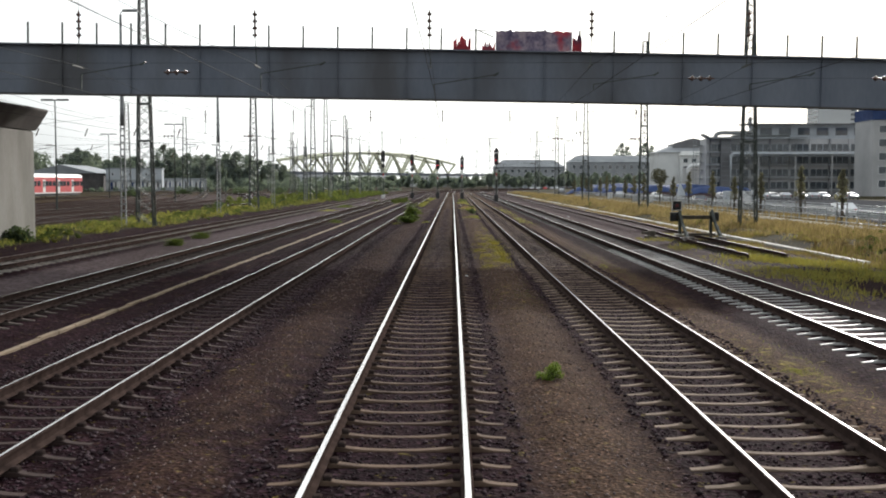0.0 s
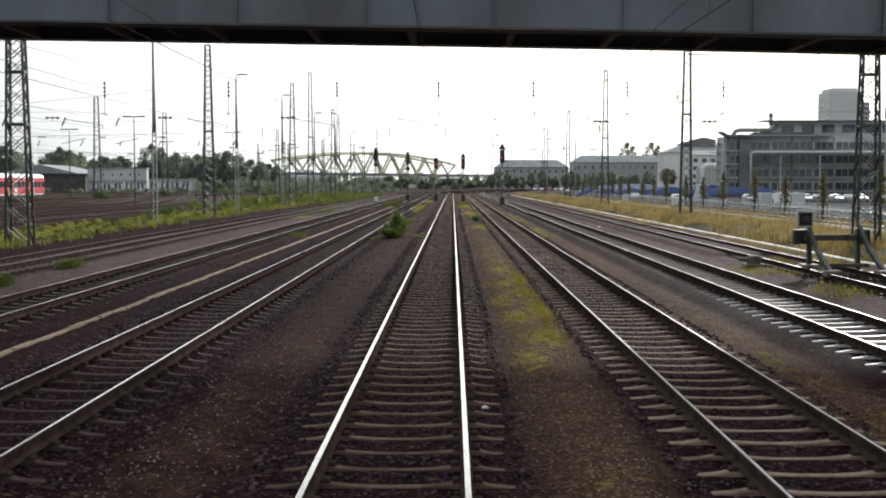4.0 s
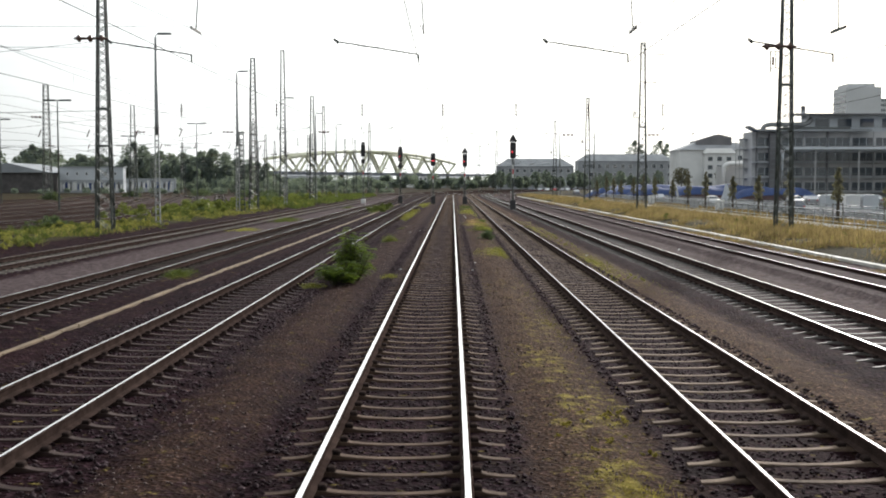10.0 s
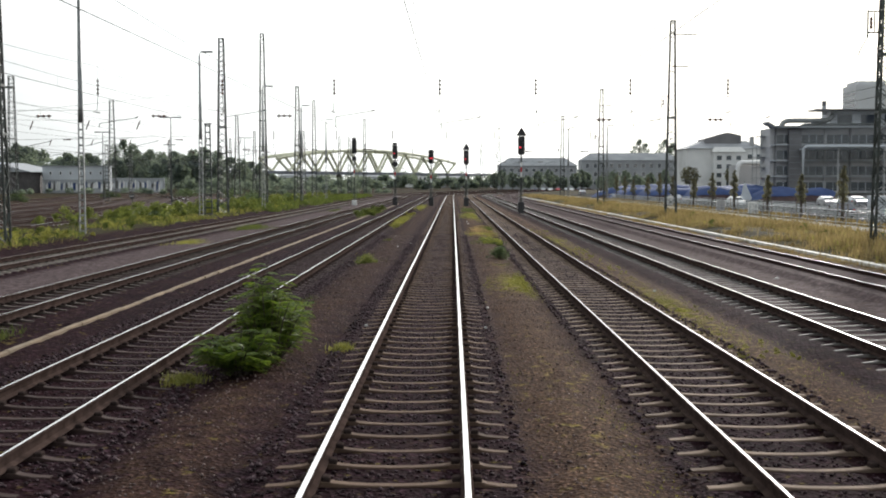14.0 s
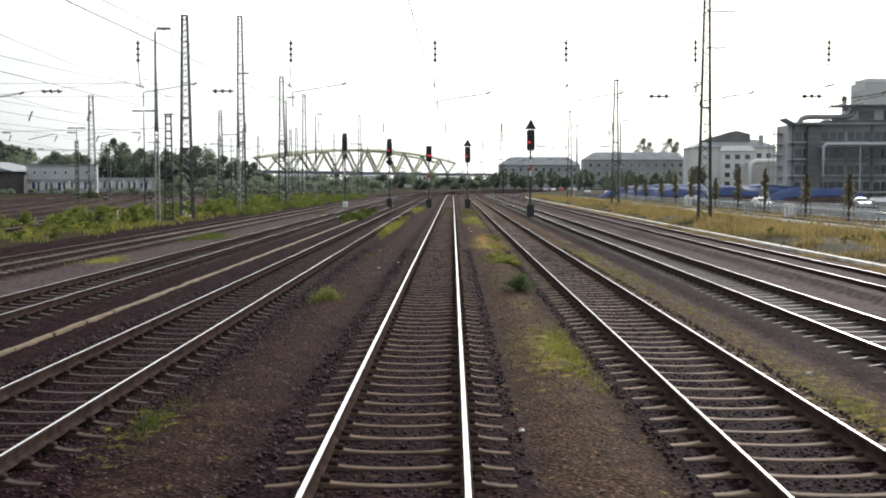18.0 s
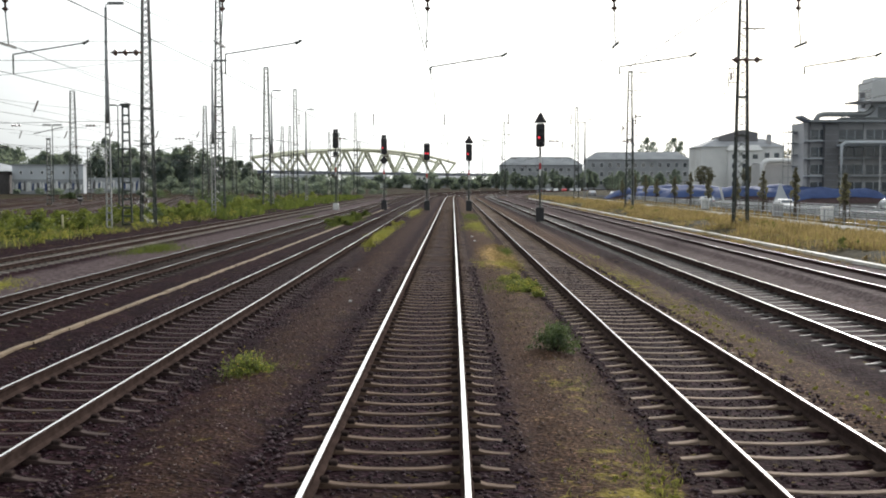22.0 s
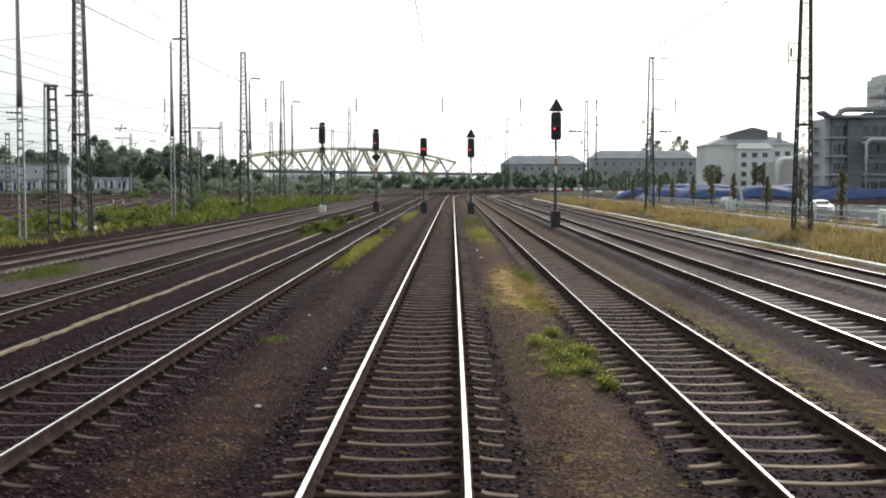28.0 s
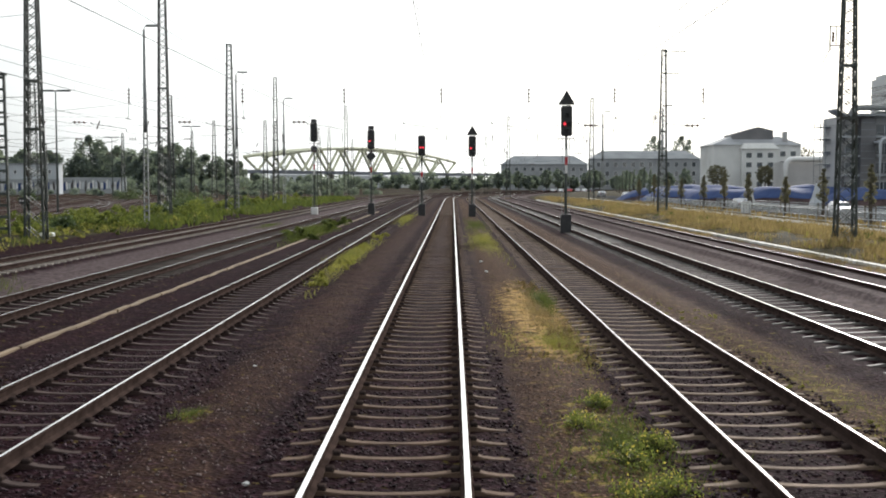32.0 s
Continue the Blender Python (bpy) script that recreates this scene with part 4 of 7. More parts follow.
def long_beam(m, x0, y0, z0, x1, y1, z1):
    """A beam along the bridge that follows the deck's curve."""
    xs = [x0, 0, 5, 10, 15, 20, 26, x1]
    vs, fs = [], []
    for x in xs:
        vs += [(x, y0, z0 + sag(x)), (x, y1, z0 + sag(x)), (x, y1, z1 + sag(x)), (x, y0, z1 + sag(x))]
    for i in range(len(xs) - 1):
        fs += [(4 * i + k, 4 * i + (k + 1) % 4, 4 * i + 4 + (k + 1) % 4, 4 * i + 4 + k) for k in range(4)]
    fs = [tuple(reversed(q)) for q in fs] + [(0, 1, 2, 3), tuple(4 * len(xs) - 1 - k for k in range(4))]
    m.add(vs, fs)


def road_bridge():
    ob = thing("road_bridge", "grey steel plate girder road bridge across the tracks", "bridge", Matrix.Translation((0, 45.6, 6.30)) @ pose(0, 0, 0, 0, 0.93, 0))
    x0, x1, w, top = -60.0, 78.0, 10.0, 1.76
    for nm, y in (("near", 0.0), ("far", w)):
        m = Mesh()
        z0 = -0.22 if nm == "near" else 0.66
        long_beam(m, x0, y - 0.02, z0 + 0.05, x1, y + 0.02, top)
        part("girder", m, M_GIRDER, ob, "grey painted plate girder")
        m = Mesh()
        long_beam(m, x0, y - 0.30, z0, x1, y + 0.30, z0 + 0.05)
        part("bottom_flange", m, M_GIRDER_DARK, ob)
        m = Mesh()
        long_beam(m, x0, y - 0.26, top, x1, y + 0.26, top + 0.05)
        part("top_flange", m, M_GIRDER, ob)
    stiff = Mesh()
    stiff.box(-0.012, -0.14, -0.17, 0.012, -0.02, top)
    stiff_me = stiff.data("stiffener", M_GIRDER)
    post = Mesh()
    post.box(-0.035, -0.03, top + 0.05, 0.035, 0.03, 2.68)
    post.box(-0.08, -0.07, top + 0.05, 0.08, 0.07, top + 0.07)
    post_me = post.data("railing_post", M_MAST)
    k = 0
    x = x0 + 1.82
    while x < x1:
        if -26 < x < 26:
            part("railing_post", post_me, None, ob, at=(x, 0.0, sag(x)))
            if k % 2:
                part("stiffener", stiff_me, None, ob, at=(x, 0.0, sag(x)))
        x += 1.388
        k += 1
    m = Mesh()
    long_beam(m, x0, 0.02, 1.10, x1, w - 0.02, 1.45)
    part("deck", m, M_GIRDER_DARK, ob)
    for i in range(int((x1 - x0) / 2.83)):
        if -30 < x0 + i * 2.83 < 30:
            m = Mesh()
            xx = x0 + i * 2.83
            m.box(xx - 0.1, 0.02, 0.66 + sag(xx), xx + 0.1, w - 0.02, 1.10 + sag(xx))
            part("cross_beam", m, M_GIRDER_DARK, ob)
    m = Mesh()
    long_beam(m, x0, w - 0.05, 2.9, x1, w + 0.0, 2.94)
    for i in range(12):
        xx = -24 + i * 4.2
        m.box(xx, w - 0.05, top + 0.05 + sag(xx), xx + 0.05, w, 2.9 + sag(xx))
    part("far_railing", m, M_MAST, ob)
    return ob


road_bridge()


def bridge_pier(x, z_top):
    ob = thing("bridge_pier", "pale concrete bridge pier with a dark crosshead", "bridge pier", (x, 45.6, -0.4))
    m = Mesh()
    m.box(-3.4, 0.6, 0, 0, 9.6, z_top - 1.0, 0, 0.12)
    part("shaft", m, M_CONCRETE, ob, "pale weathered concrete shaft")
    m = Mesh()
    prof = [(-3.4, z_top - 1.02), (0.02, z_top - 1.02), (0.62, z_top - 0.1), (0.62, z_top), (-4.0, z_top), (-4.0, z_top - 0.1)]
    m.extrude(prof, [(0, 0.35, 0), (0, 9.8, 0)])
    part("crosshead", m, M_CONC_DARK, ob, "dark stained concrete crosshead")
    for i, bx in enumerate((-2.6, -1.4, -0.2)):
        m = Mesh()
        m.box(bx - 0.28, 0.7, z_top - 0.02, bx + 0.28, 1.3, z_top + 0.34, 0, 0.03)
        part("bearing", m, M_GIRDER_DARK, ob)
    return ob


bridge_pier(-19.9, 6.75)
bridge_pier(26.6, 6.3)
for ax, top_z in ((-61.5, 7.2), (76.5, 4.2)):
    ab = thing("bridge_abutment", "plain concrete abutment under the end of the bridge", "bridge abutment", (ax, 45.6, -0.6))
    m = Mesh()
    m.box(-2.5, -0.8, 0, 2.5, 10.8, top_z + 0.2, 0, 0.15)
    part("wall", m, M_CONCRETE, ab)
    m = Mesh()
    m.box(-2.5, -0.8, top_z + 0.2, 0.5 if ax > 0 else 2.5, 10.8, top_z + 0.5, 0, 0.08)
    part("bearing_shelf", m, M_CONC_DARK, ab)


# ---- arch bridge in the distance ----
def arch_bridge():
    ob = thing("arch_bridge", "pale green steel truss bridge with a curved top chord", "bridge", (0, 0, 0))
    a, b = Vector((-107.0, 691.0, 0)), Vector((-8.3, 860.0, 0))
    n = 18
    deck, end, rise = 9.6, 16.6, 6.4

    def top(f):
        return deck + (end - deck) + rise * (1 - (2 * f - 1) ** 2)

    side = (b - a).normalized().cross(Vector((0, 0, 1)))
    for plane in (0, 1):
        off = side * (12.5 * plane)
        pts = [a + (b - a) * (i / n) for i in range(n + 1)]
        m = Mesh()
        m.tube([p + off + Vector((0, 0, top(max(0.0, min(1.0, i / n))))) for i, p in enumerate(pts)], 0.95, 6)
        part("top_chord", m, M_ARCH, ob)
        for i in range(n):
            m = Mesh()
            if i % 2 == 0:
                p, q = pts[i] + off + Vector((0, 0, top(i / n))), pts[i + 1] + off + Vector((0, 0, deck))
            else:
                p, q = pts[i] + off + Vector((0, 0, deck)), pts[i + 1] + off + Vector((0, 0, top((i + 1) / n)))
            m.bar(p, q, 1.25, 0.8)
            part("diagonal", m, M_ARCH, ob)
        m = Mesh()
        e0, e1 = a - (b - a) * 0.35, b + (b - a) * 0.3
        m.bar(e0 + off + Vector((0, 0, deck - 0.7)), e1 + off + Vector((0, 0, deck - 0.7)), 0.6, 1.7)
        part("deck_girder", m, M_GIRDER, ob)
    m = Mesh()
    e0, e1 = a - (b - a) * 0.35 + side * 6.25, b + (b - a) * 0.3 + side * 6.25
    m.bar(e0 + Vector((0, 0, deck - 0.5)), e1 + Vector((0, 0, deck - 0.5)), 12.5, 0.5)
    part("deck", m, M_GIRDER_DARK, ob)
    for f in (-0.3, -0.15, 0.0, 0.34, 0.67, 1.0, 1.15):
        p = a + (b - a) * f + side * 6.25
        m = Mesh()
        m.box(p.x - 1.2, p.y - 4.5, -0.4, p.x + 1.2, p.y + 4.5, deck - 1.0, 0, 0.3)
        part("pier", m, M_CONCRETE, ob)
    return ob


arch_bridge()


# ---- signals ----
def signal(x, y, top, kind_of, post_base=-0.25):
    """A post with a black head; a triangle board on some, a white-red mast board on the post."""
    ob = thing("railway_signal", {"tri": "black railway signal showing red below a triangular board", "plain": "black railway signal showing red on a striped post",
                                  "dark": "dark railway signal with a small lower board", "diamond": "railway signal showing red above a diamond board"}[kind_of], "signal", (x, y, post_base), "main signals")
    h = top - post_base
    head_top = h - (0.95 if kind_of == "tri" else 0.35 if kind_of in ("dark", "diamond") else 0.0)
    head_h, hw = (1.85, 0.34)
    m = Mesh()
    m.tube([(0, 0, 0.4), (0, 0, head_top - 0.3)], [0.085, 0.07], 10)
    part("post", m, M_MAST, ob)
    m = Mesh()
    b = 0.1
    prof = [(-hw, -head_h + b), (-hw + b, -head_h), (hw - b, -head_h), (hw, -head_h + b), (hw, -b), (hw - b, 0), (-hw + b, 0), (-hw, -b)]
    m.add([(px, -0.28, head_top + pz) for px, pz in prof] + [(px, -0.02, head_top + pz) for px, pz in prof],
          [tuple(range(8)), tuple(range(15, 7, -1))] + [((i + 1) % 8, i, i + 8, (i + 1) % 8 + 8) for i in range(8)])
    head = part("signal_head", m, M_SIGNAL, ob, "black signal head")
    lamps = [(0, -0.55, False), (-0.12, -1.05, True), (0.13, -1.05, kind_of == "plain"), (0, -1.5, False)]
    for lx, lz, lit in lamps:
        m = Mesh()
        z = head_top + lz * head_h / 1.75
        m.tube([(lx, -0.46, z + 0.02), (lx, -0.28, z)], 0.115, 12, cap=False)
        part("hood", m, M_SIGNAL, head)
        m = Mesh()
        m.lathe((lx, -0.31, z), [(0.002, 0.0), (0.085, 0.005), (0.085, 0.02)], 10, axis="y")
        part("lens", m, M_RED_LIGHT if lit and kind_of != "dark" else M_SIGNAL, head, "lit red lens" if lit and kind_of != "dark" else "")
    if kind_of == "tri":
        m = Mesh()
        w = 0.52
        m.add([(-w, -0.2, head_top + 0.04), (w, -0.2, head_top + 0.04), (0, -0.2, h), (-w, -0.16, head_top + 0.04), (w, -0.16, head_top + 0.04), (0, -0.16, h)],
              [(0, 1, 2), (5, 4, 3), (0, 3, 4, 1), (1, 4, 5, 2), (2, 5, 3, 0)])
        part("triangle_board", m, M_SIGNAL, ob, "black triangular board")
    if kind_of in ("dark", "diamond"):
        m = Mesh()
        m.box(-0.28, -0.2, head_top + 0.02, 0.28, -0.05, h, 0, 0.03)
        part("top_box", m, M_SIGNAL, ob)
        m = Mesh()
        z = head_top - head_h - 0.7
        if kind_of == "dark":
            m.box(-0.3, -0.2, z - 0.3, 0.3, -0.06, z + 0.3, 0, 0.03)
        else:
            m.add([(0, -0.2, z - 0.5), (0.5, -0.2, z), (0, -0.2, z + 0.5), (-0.5, -0.2, z), (0, -0.15, z - 0.5), (0.5, -0.15, z), (0, -0.15, z + 0.5), (-0.5, -0.15, z)],
                  [(0, 1, 2, 3), (7, 6, 5, 4), (0, 4, 5, 1), (1, 5, 6, 2), (2, 6, 7, 3), (3, 7, 4, 0)])
        part("lower_board", m, M_SIGNAL, ob)
    m = Mesh()
    zz = head_top - head_h - 0.12
    m.box(-0.5, -0.1, zz - 0.04, 0.5, 0.55, zz, 0)
    for px in (-0.5, 0.5):
        m.bar((px, 0.5, zz), (px, 0.5, zz + 1.0), 0.03)
        m.bar((px, -0.05, zz), (px, -0.05, zz - 0.35), 0.03)
    m.bar((-0.5, 0.5, zz + 1.0), (0.5, 0.5, zz + 1.0), 0.03)
    part("service_platform", m, M_GALV, ob)
    zc = h * 0.42
    for i, (mm, hh) in enumerate(((M_WHITE, 0.5), (M_RED, 0.5), (M_WHITE, 0.5))):
        m = Mesh()
        m.box(-0.08, -0.13, zc + i * 0.5, 0.08, -0.11, zc + i * 0.5 + hh - 0.005)
        part("mast_board", m, mm, ob, ("white", "red", "white")[i] + " mast board")
    m = Mesh()
    m.box(-0.32, -0.25, 0.0, 0.32, 0.25, 1.15 if kind_of != "dark" else 0.7, 0, 0.04)
    part("cabinet", m, M_SIGNAL if kind_of != "dark" else M_WHITE, ob, "box at the foot of the post")
    m = Mesh()
    m.bar((0.22, 0.16, 0.4), (0.22, 0.16, zz), 0.03)
    m.bar((-0.22, 0.16, 0.4), (-0.22, 0.16, zz), 0.03)
    for i in range(int((zz - 0.6) / 0.3)):
        m.bar((-0.22, 0.16, 0.6 + i * 0.3), (0.22, 0.16, 0.6 + i * 0.3), 0.02)
    part("ladder", m, M_GALV, ob)
    return ob


signal(-12.96, 220.4, 9.05, "dark")
signal(-7.24, 218.6, 8.3, "diamond")
signal(-2.24, 214.1, 7.2, "plain")
signal(2.37, 211.5, 8.0, "tri")
signal(7.53, 178.8, 8.45, "tri")


# ---- red railcar ----
def railcar(x, y_end, length):
    ob = thing("railcar", "red commuter railcar with a white roof band standing in the yard", "train", (x, y_end, 0.9))
    w = 1.45
    m = Mesh()
    prof = [(-w, 0.0), (w, 0.0), (w, 2.9), (w - 0.25, 3.35), (-w + 0.25, 3.35), (-w, 2.9)]
    m.extrude(prof, [(0, -length, 0), (0, -0.8, 0)])
    part("body", m, M_RED, ob)
    m = Mesh()
    m.extrude([(px * 0.96, pz * 0.98) for px, pz in prof], [(0, -0.8, 0), (0, 0.0, 0)])
    part("end_wall", m, M_RED, ob)
    m = Mesh()
    m.extrude([(-w - 0.01, 2.95), (w + 0.01, 2.95), (w - 0.22, 3.42), (0.7, 3.62), (-0.7, 3.62), (-w + 0.22, 3.42)], [(0, -length, 0), (0, -0.3, 0)])
    part("roof", m, M_WHITE, ob, "white roof band")
    m = Mesh()
    m.box(w, -length, -0.08, w + 0.02, -0.8, 0.12)
    part("skirt", m, M_WHITE, ob)
    win = Mesh()
    win.box(w, -0.75, 1.3, w + 0.025, 0.75, 2.2)
    win_me = win.data("window", M_GLASS)
    door = Mesh()
    door.box(w, -0.62, 0.15, w + 0.03, 0.62, 2.45, 0)
    door_me = door.data("door", M_WHITE)
    pane = Mesh()
    for s in (-1, 1):
        pane.box(w + 0.03, s * 0.3 - 0.2, 1.1, w + 0.035, s * 0.3 + 0.2, 2.2)
    pane_me = pane.data("pane", M_GLASS)
    for i in range(int(length / 7.7)):
        yd = -6.0 - i * 7.7
        d = part("door", door_me, None, ob, "pale double door", at=(0, yd, 0))
        part("pane", pane_me, None, d)
        for k in (2.3, 4.2, 5.9):
            part("window", win_me, None, ob, at=(0, yd + 7.7 - k - 0.3, 0))
    for yb in (-3.5, -20, -26, -44, -50, -66):
        for s in (-1.2, 1.2):
            m = Mesh()
            m.lathe((0.75, yb + s, -0.42), [(0.42, 0), (0.42, 0.1), (0.36, 0.12)], 14, axis="x")
            part("wheel", m, M_RAIL_SIDE, ob)
    m = Mesh()
    m.box(-1.1, -length, -0.55, 1.1, -1, 0.0)
    part("underframe", m, M_SIGNAL, ob)
    return ob


railcar(-75.4, 226.4, 72.0)


# ---- buildings ----
def window_grid(ob, x0, x1, z0, z1, y, nx, nz, wr=0.6, hr=0.55, mat_=None):
    """Recessed dark panes in pale frames over a facade that faces -y."""
    dx, dz = (x1 - x0) / nx, (z1 - z0) / nz
    fr = Mesh()
    w, h = dx * wr / 2, dz * hr / 2
    fr.box(-w - 0.12, -0.10, -h - 0.12, w + 0.12, 0.0, -h)
    fr.box(-w - 0.12, -0.10, h, w + 0.12, 0.0, h + 0.12)
    fr.box(-w - 0.12, -0.10, -h, -w, 0.0, h)
    fr.box(w, -0.10, -h, w + 0.12, 0.0, h)
    fr_me = fr.data("frame", M_RENDER_WHITE)
    pn = Mesh()
    pn.box(-w, -0.04, -h, w, -0.005, h)
    pn_me = pn.data("window", mat_ or M_GLASS)
    for i in range(nx):
        for k in range(nz):
            p = part("window", pn_me, None, ob, at=(x0 + dx * (i + 0.5), y, z0 + dz * (k + 0.5)))
            part("frame", fr_me, None, p)


def office_building():
    ob = thing("office_building", "grey stepped office building with glass bands and balconies", "building", Matrix.Translation((73.0, 323.0, -0.7)) @ Matrix.Diagonal((0.93, 0.93, 0.92, 1)))
    m = Mesh()
    m.box(0, 0, 0, 75, 9, 17.4)
    part("wall", m, M_FACADE_BROWN, ob)
    m = Mesh()
    m.box(15.4, 2, 17.4, 75, 9, 21.8)
    part("upper_storey", m, M_RENDER_GREY, ob)
    m = Mesh()
    m.box(0.6, -3, 17.4, 30, 2, 17.9)
    m.add([(0.6, -3, 17.4), (0.6, 2, 17.4), (-1.4, 2, 18.5), (-1.4, -3, 18.5), (0.6, -3, 17.8), (0.6, 2, 17.8), (-1.4, 2, 18.9), (-1.4, -3, 18.9)],
          [(0, 1, 2, 3), (7, 6, 5, 4), (0, 4, 5, 1), (1, 5, 6, 2), (2, 6, 7, 3), (3, 7, 4, 0)])
    part("roof_canopy", m, M_ROOF_GREY, ob, "upswept roof canopy")
    m = Mesh()
    m.tube([(15.0, 6, 21), (15.0, 6, 23.3)], 0.55, 10)
    chimney = part("chimney", m, M_RENDER_GREY, ob)
    m = Mesh()
    m.tube([(15.0, 6, 23.3), (15.0, 6, 24.5)], 0.6, 10)
    part("chimney_top", m, M_FACADE_DARK, chimney, "dark chimney top")
    for k in range(4):
        z = 2.0 + k * 3.9
        for i in range(12):
            m = Mesh()
            m.box(1.5 + i * 6.1, -0.12, z, 1.5 + i * 6.1 + 5.5, 0.0 - 0.01, z + 2.1)
            p = part("window_band", m, M_GLASS, ob)
            f = Mesh()
            for j in range(4):
                xx = 1.5 + i * 6.1 + j * 5.5 / 3
                f.box(xx - 0.07, -0.2, z, xx + 0.07, -0.12, z + 2.1)
            part("mullions", f, M_RENDER_GREY, p, kind="stuff")
        m = Mesh()
        m.box(0, -1.3, z - 0.55, 75, -0.01, z - 0.3)
        part("balcony", m, M_RENDER_GREY, ob)
        m = Mesh()
        m.box(0, -1.3, z + 0.45, 75, -1.24, z + 0.53)
        for j in range(50):
            m.box(j * 1.5, -1.3, z - 0.3, j * 1.5 + 0.05, -1.25, z + 0.45)
        part("balcony_rail", m, M_FENCE, ob)
    # dark glazed bay at the corner, piers between the windows, roof slab and ducts
    m = Mesh()
    m.box(4.2, -1.6, 0.4, 7.2, -0.02, 17.0)
    bay = part("glazed_bay", m, M_FACADE_DARK, ob, "dark glazed bay")
    for k in range(11):
        f = Mesh()
        f.box(4.15, -1.66, 1.6 + k * 1.45, 7.25, -1.6, 1.72 + k * 1.45)
        part("transom", f, M_FENCE, bay)
    for i in range(13):
        m = Mesh()
        m.box(0.95 + i * 6.1, -0.42, 0.3, 1.4 + i * 6.1, -0.01, 17.4)
        part("pier", m, M_FACADE_DARK if i % 3 == 0 else M_FACADE_BROWN, ob)
    m = Mesh()
    m.box(11, -1.2, 21.8, 70, 6, 22.1)
    part("roof_slab", m, M_FACADE_DARK, ob, "thin dark roof slab")
    m = Mesh()
    m.tube([(2.9, 0.6, 17.4), (2.95, 0.6, 18.2), (3.3, 0.6, 18.85), (4.1, 0.6, 19.2), (5.0, 0.6, 19.3), (13.6, 0.6, 19.3), (14.6, 0.6, 19.7), (15.6, 0.6, 20.9)], 0.62, 10)
    part("roof_duct", m, M_GALV, ob, "fat silver roof duct with a bend", smooth=True)
    m = Mesh()
    m.tube([(8.0, 2.0, 17.5), (8.2, 2.0, 18.1), (9.0, 2.0, 18.4), (26, 2.0, 18.4)], 0.35, 8)
    part("roof_duct", m, M_GALV, ob, "silver roof duct", smooth=True)
    for xx in (4.6, 7.4):
        m = Mesh()
        m.bar((xx, 0.6, 19.8), (xx, 0.6, 21.2), 0.07)
        m.bar((xx, 0.6, 21.2), (xx + 1.5, 0.6, 21.2), 0.07)
        m.bar((xx + 1.5, 0.6, 21.2), (xx + 1.5, 0.6, 19.8), 0.07)
        part("duct_bracket", m, M_FENCE, ob)
    m = Mesh()
    for i in range(9):
        m.box(10 + i * 3, 0.2, 17.4, 10.07 + i * 3, 0.27, 18.6)
    m.box(10, 0.2, 18.6, 34.07, 0.27, 18.68)
    part("roof_railing", m, M_FENCE, ob)
    for i in range(10):
        m = Mesh()
        m.box(17.0 + i * 5.8, 1.9, 18.6, 20.6 + i * 5.8, 1.99, 20.9)
        part("window_band", m, M_GLASS, ob)
    # white portal frame before the facade, with rounded corners
    m = Mesh()
    r = 1.0
    zt, xl = 12.6, 5.7
    pts = [(xl, -8, 0), (xl, -8, zt - r)] + [(xl + r - r * math.cos(t), -8, zt - r + r * math.sin(t)) for t in np.linspace(0.2, math.pi / 2, 6)] + [(70, -8, zt)]
    m.tube(pts, 0.34, 8)
    part("portal_frame", m, M_RENDER_GREY, ob, "white rounded portal frame", smooth=True)
    for i in range(6):
        m = Mesh()
        m.tube([(14 + i * 11, -8, 0), (14 + i * 11, -8, zt - 0.2)], 0.2, 8)
        part("column", m, M_FACADE_BROWN, ob)
    m = Mesh()
    m.box(xl + 1, -7.5, zt - 0.6, 70, -1.3, zt - 0.2)
    part("portal_roof", m, M_RENDER_GREY, ob)
    # glass stair tower at the corner
    m = Mesh()
    for k in range(6):
        m.box(-2.2, 4, 2.5 + k * 2.6, 0, 8, 2.62 + k * 2.6)
    for px, py in ((-2.2, 4), (-2.2, 8), (-1.1, 4)):
        m.box(px, py - 0.06, 0, px + 0.12, py + 0.06, 17.5)
    part("stair_tower", m, M_FENCE, ob)
    return ob


office_building()
block_b = thing("corner_building", "tall pale brown building with a blue band below its roof", "building", (108.2, 290.0, -0.7))
m = Mesh()
m.box(0, 0, 0, 18, 13, 21.6)
part("wall", m, M_FACADE_BROWN, block_b)
m = Mesh()
m.box(-0.15, -0.15, 19.6, 18.15, 13.15, 22.4)
part("roof_band", m, M_TARP, block_b, "blue band")
m = Mesh()
m.box(0.5, 0.5, 22.4, 17.5, 12.5, 23.4)
part("roof", m, M_ROOF_GREY, block_b)
window_grid(block_b, 1, 17, 1.5, 19.0, 0.0, 5, 5, 0.6, 0.5)
annex = thing("annex_building", "brown annex with a white rounded portal frame", "building", (79.0, 377.0, -0.7))
m = Mesh()
m.box(0.8, 0, 0, 16, 12, 8.6)
part("wall", m, M_FACADE_BROWN, annex)
m = Mesh()
m.tube([(0, -1.2, 0), (0, -1.2, 7.6)] + [(1.6 - 1.6 * math.cos(t), -1.2, 7.6 + 1.6 * math.sin(t)) for t in np.linspace(0.3, math.pi / 2, 5)] + [(12, -1.2, 9.2)], 0.65, 8)
part("portal_frame", m, M_RENDER_WHITE, annex, "white rounded portal frame", smooth=True)


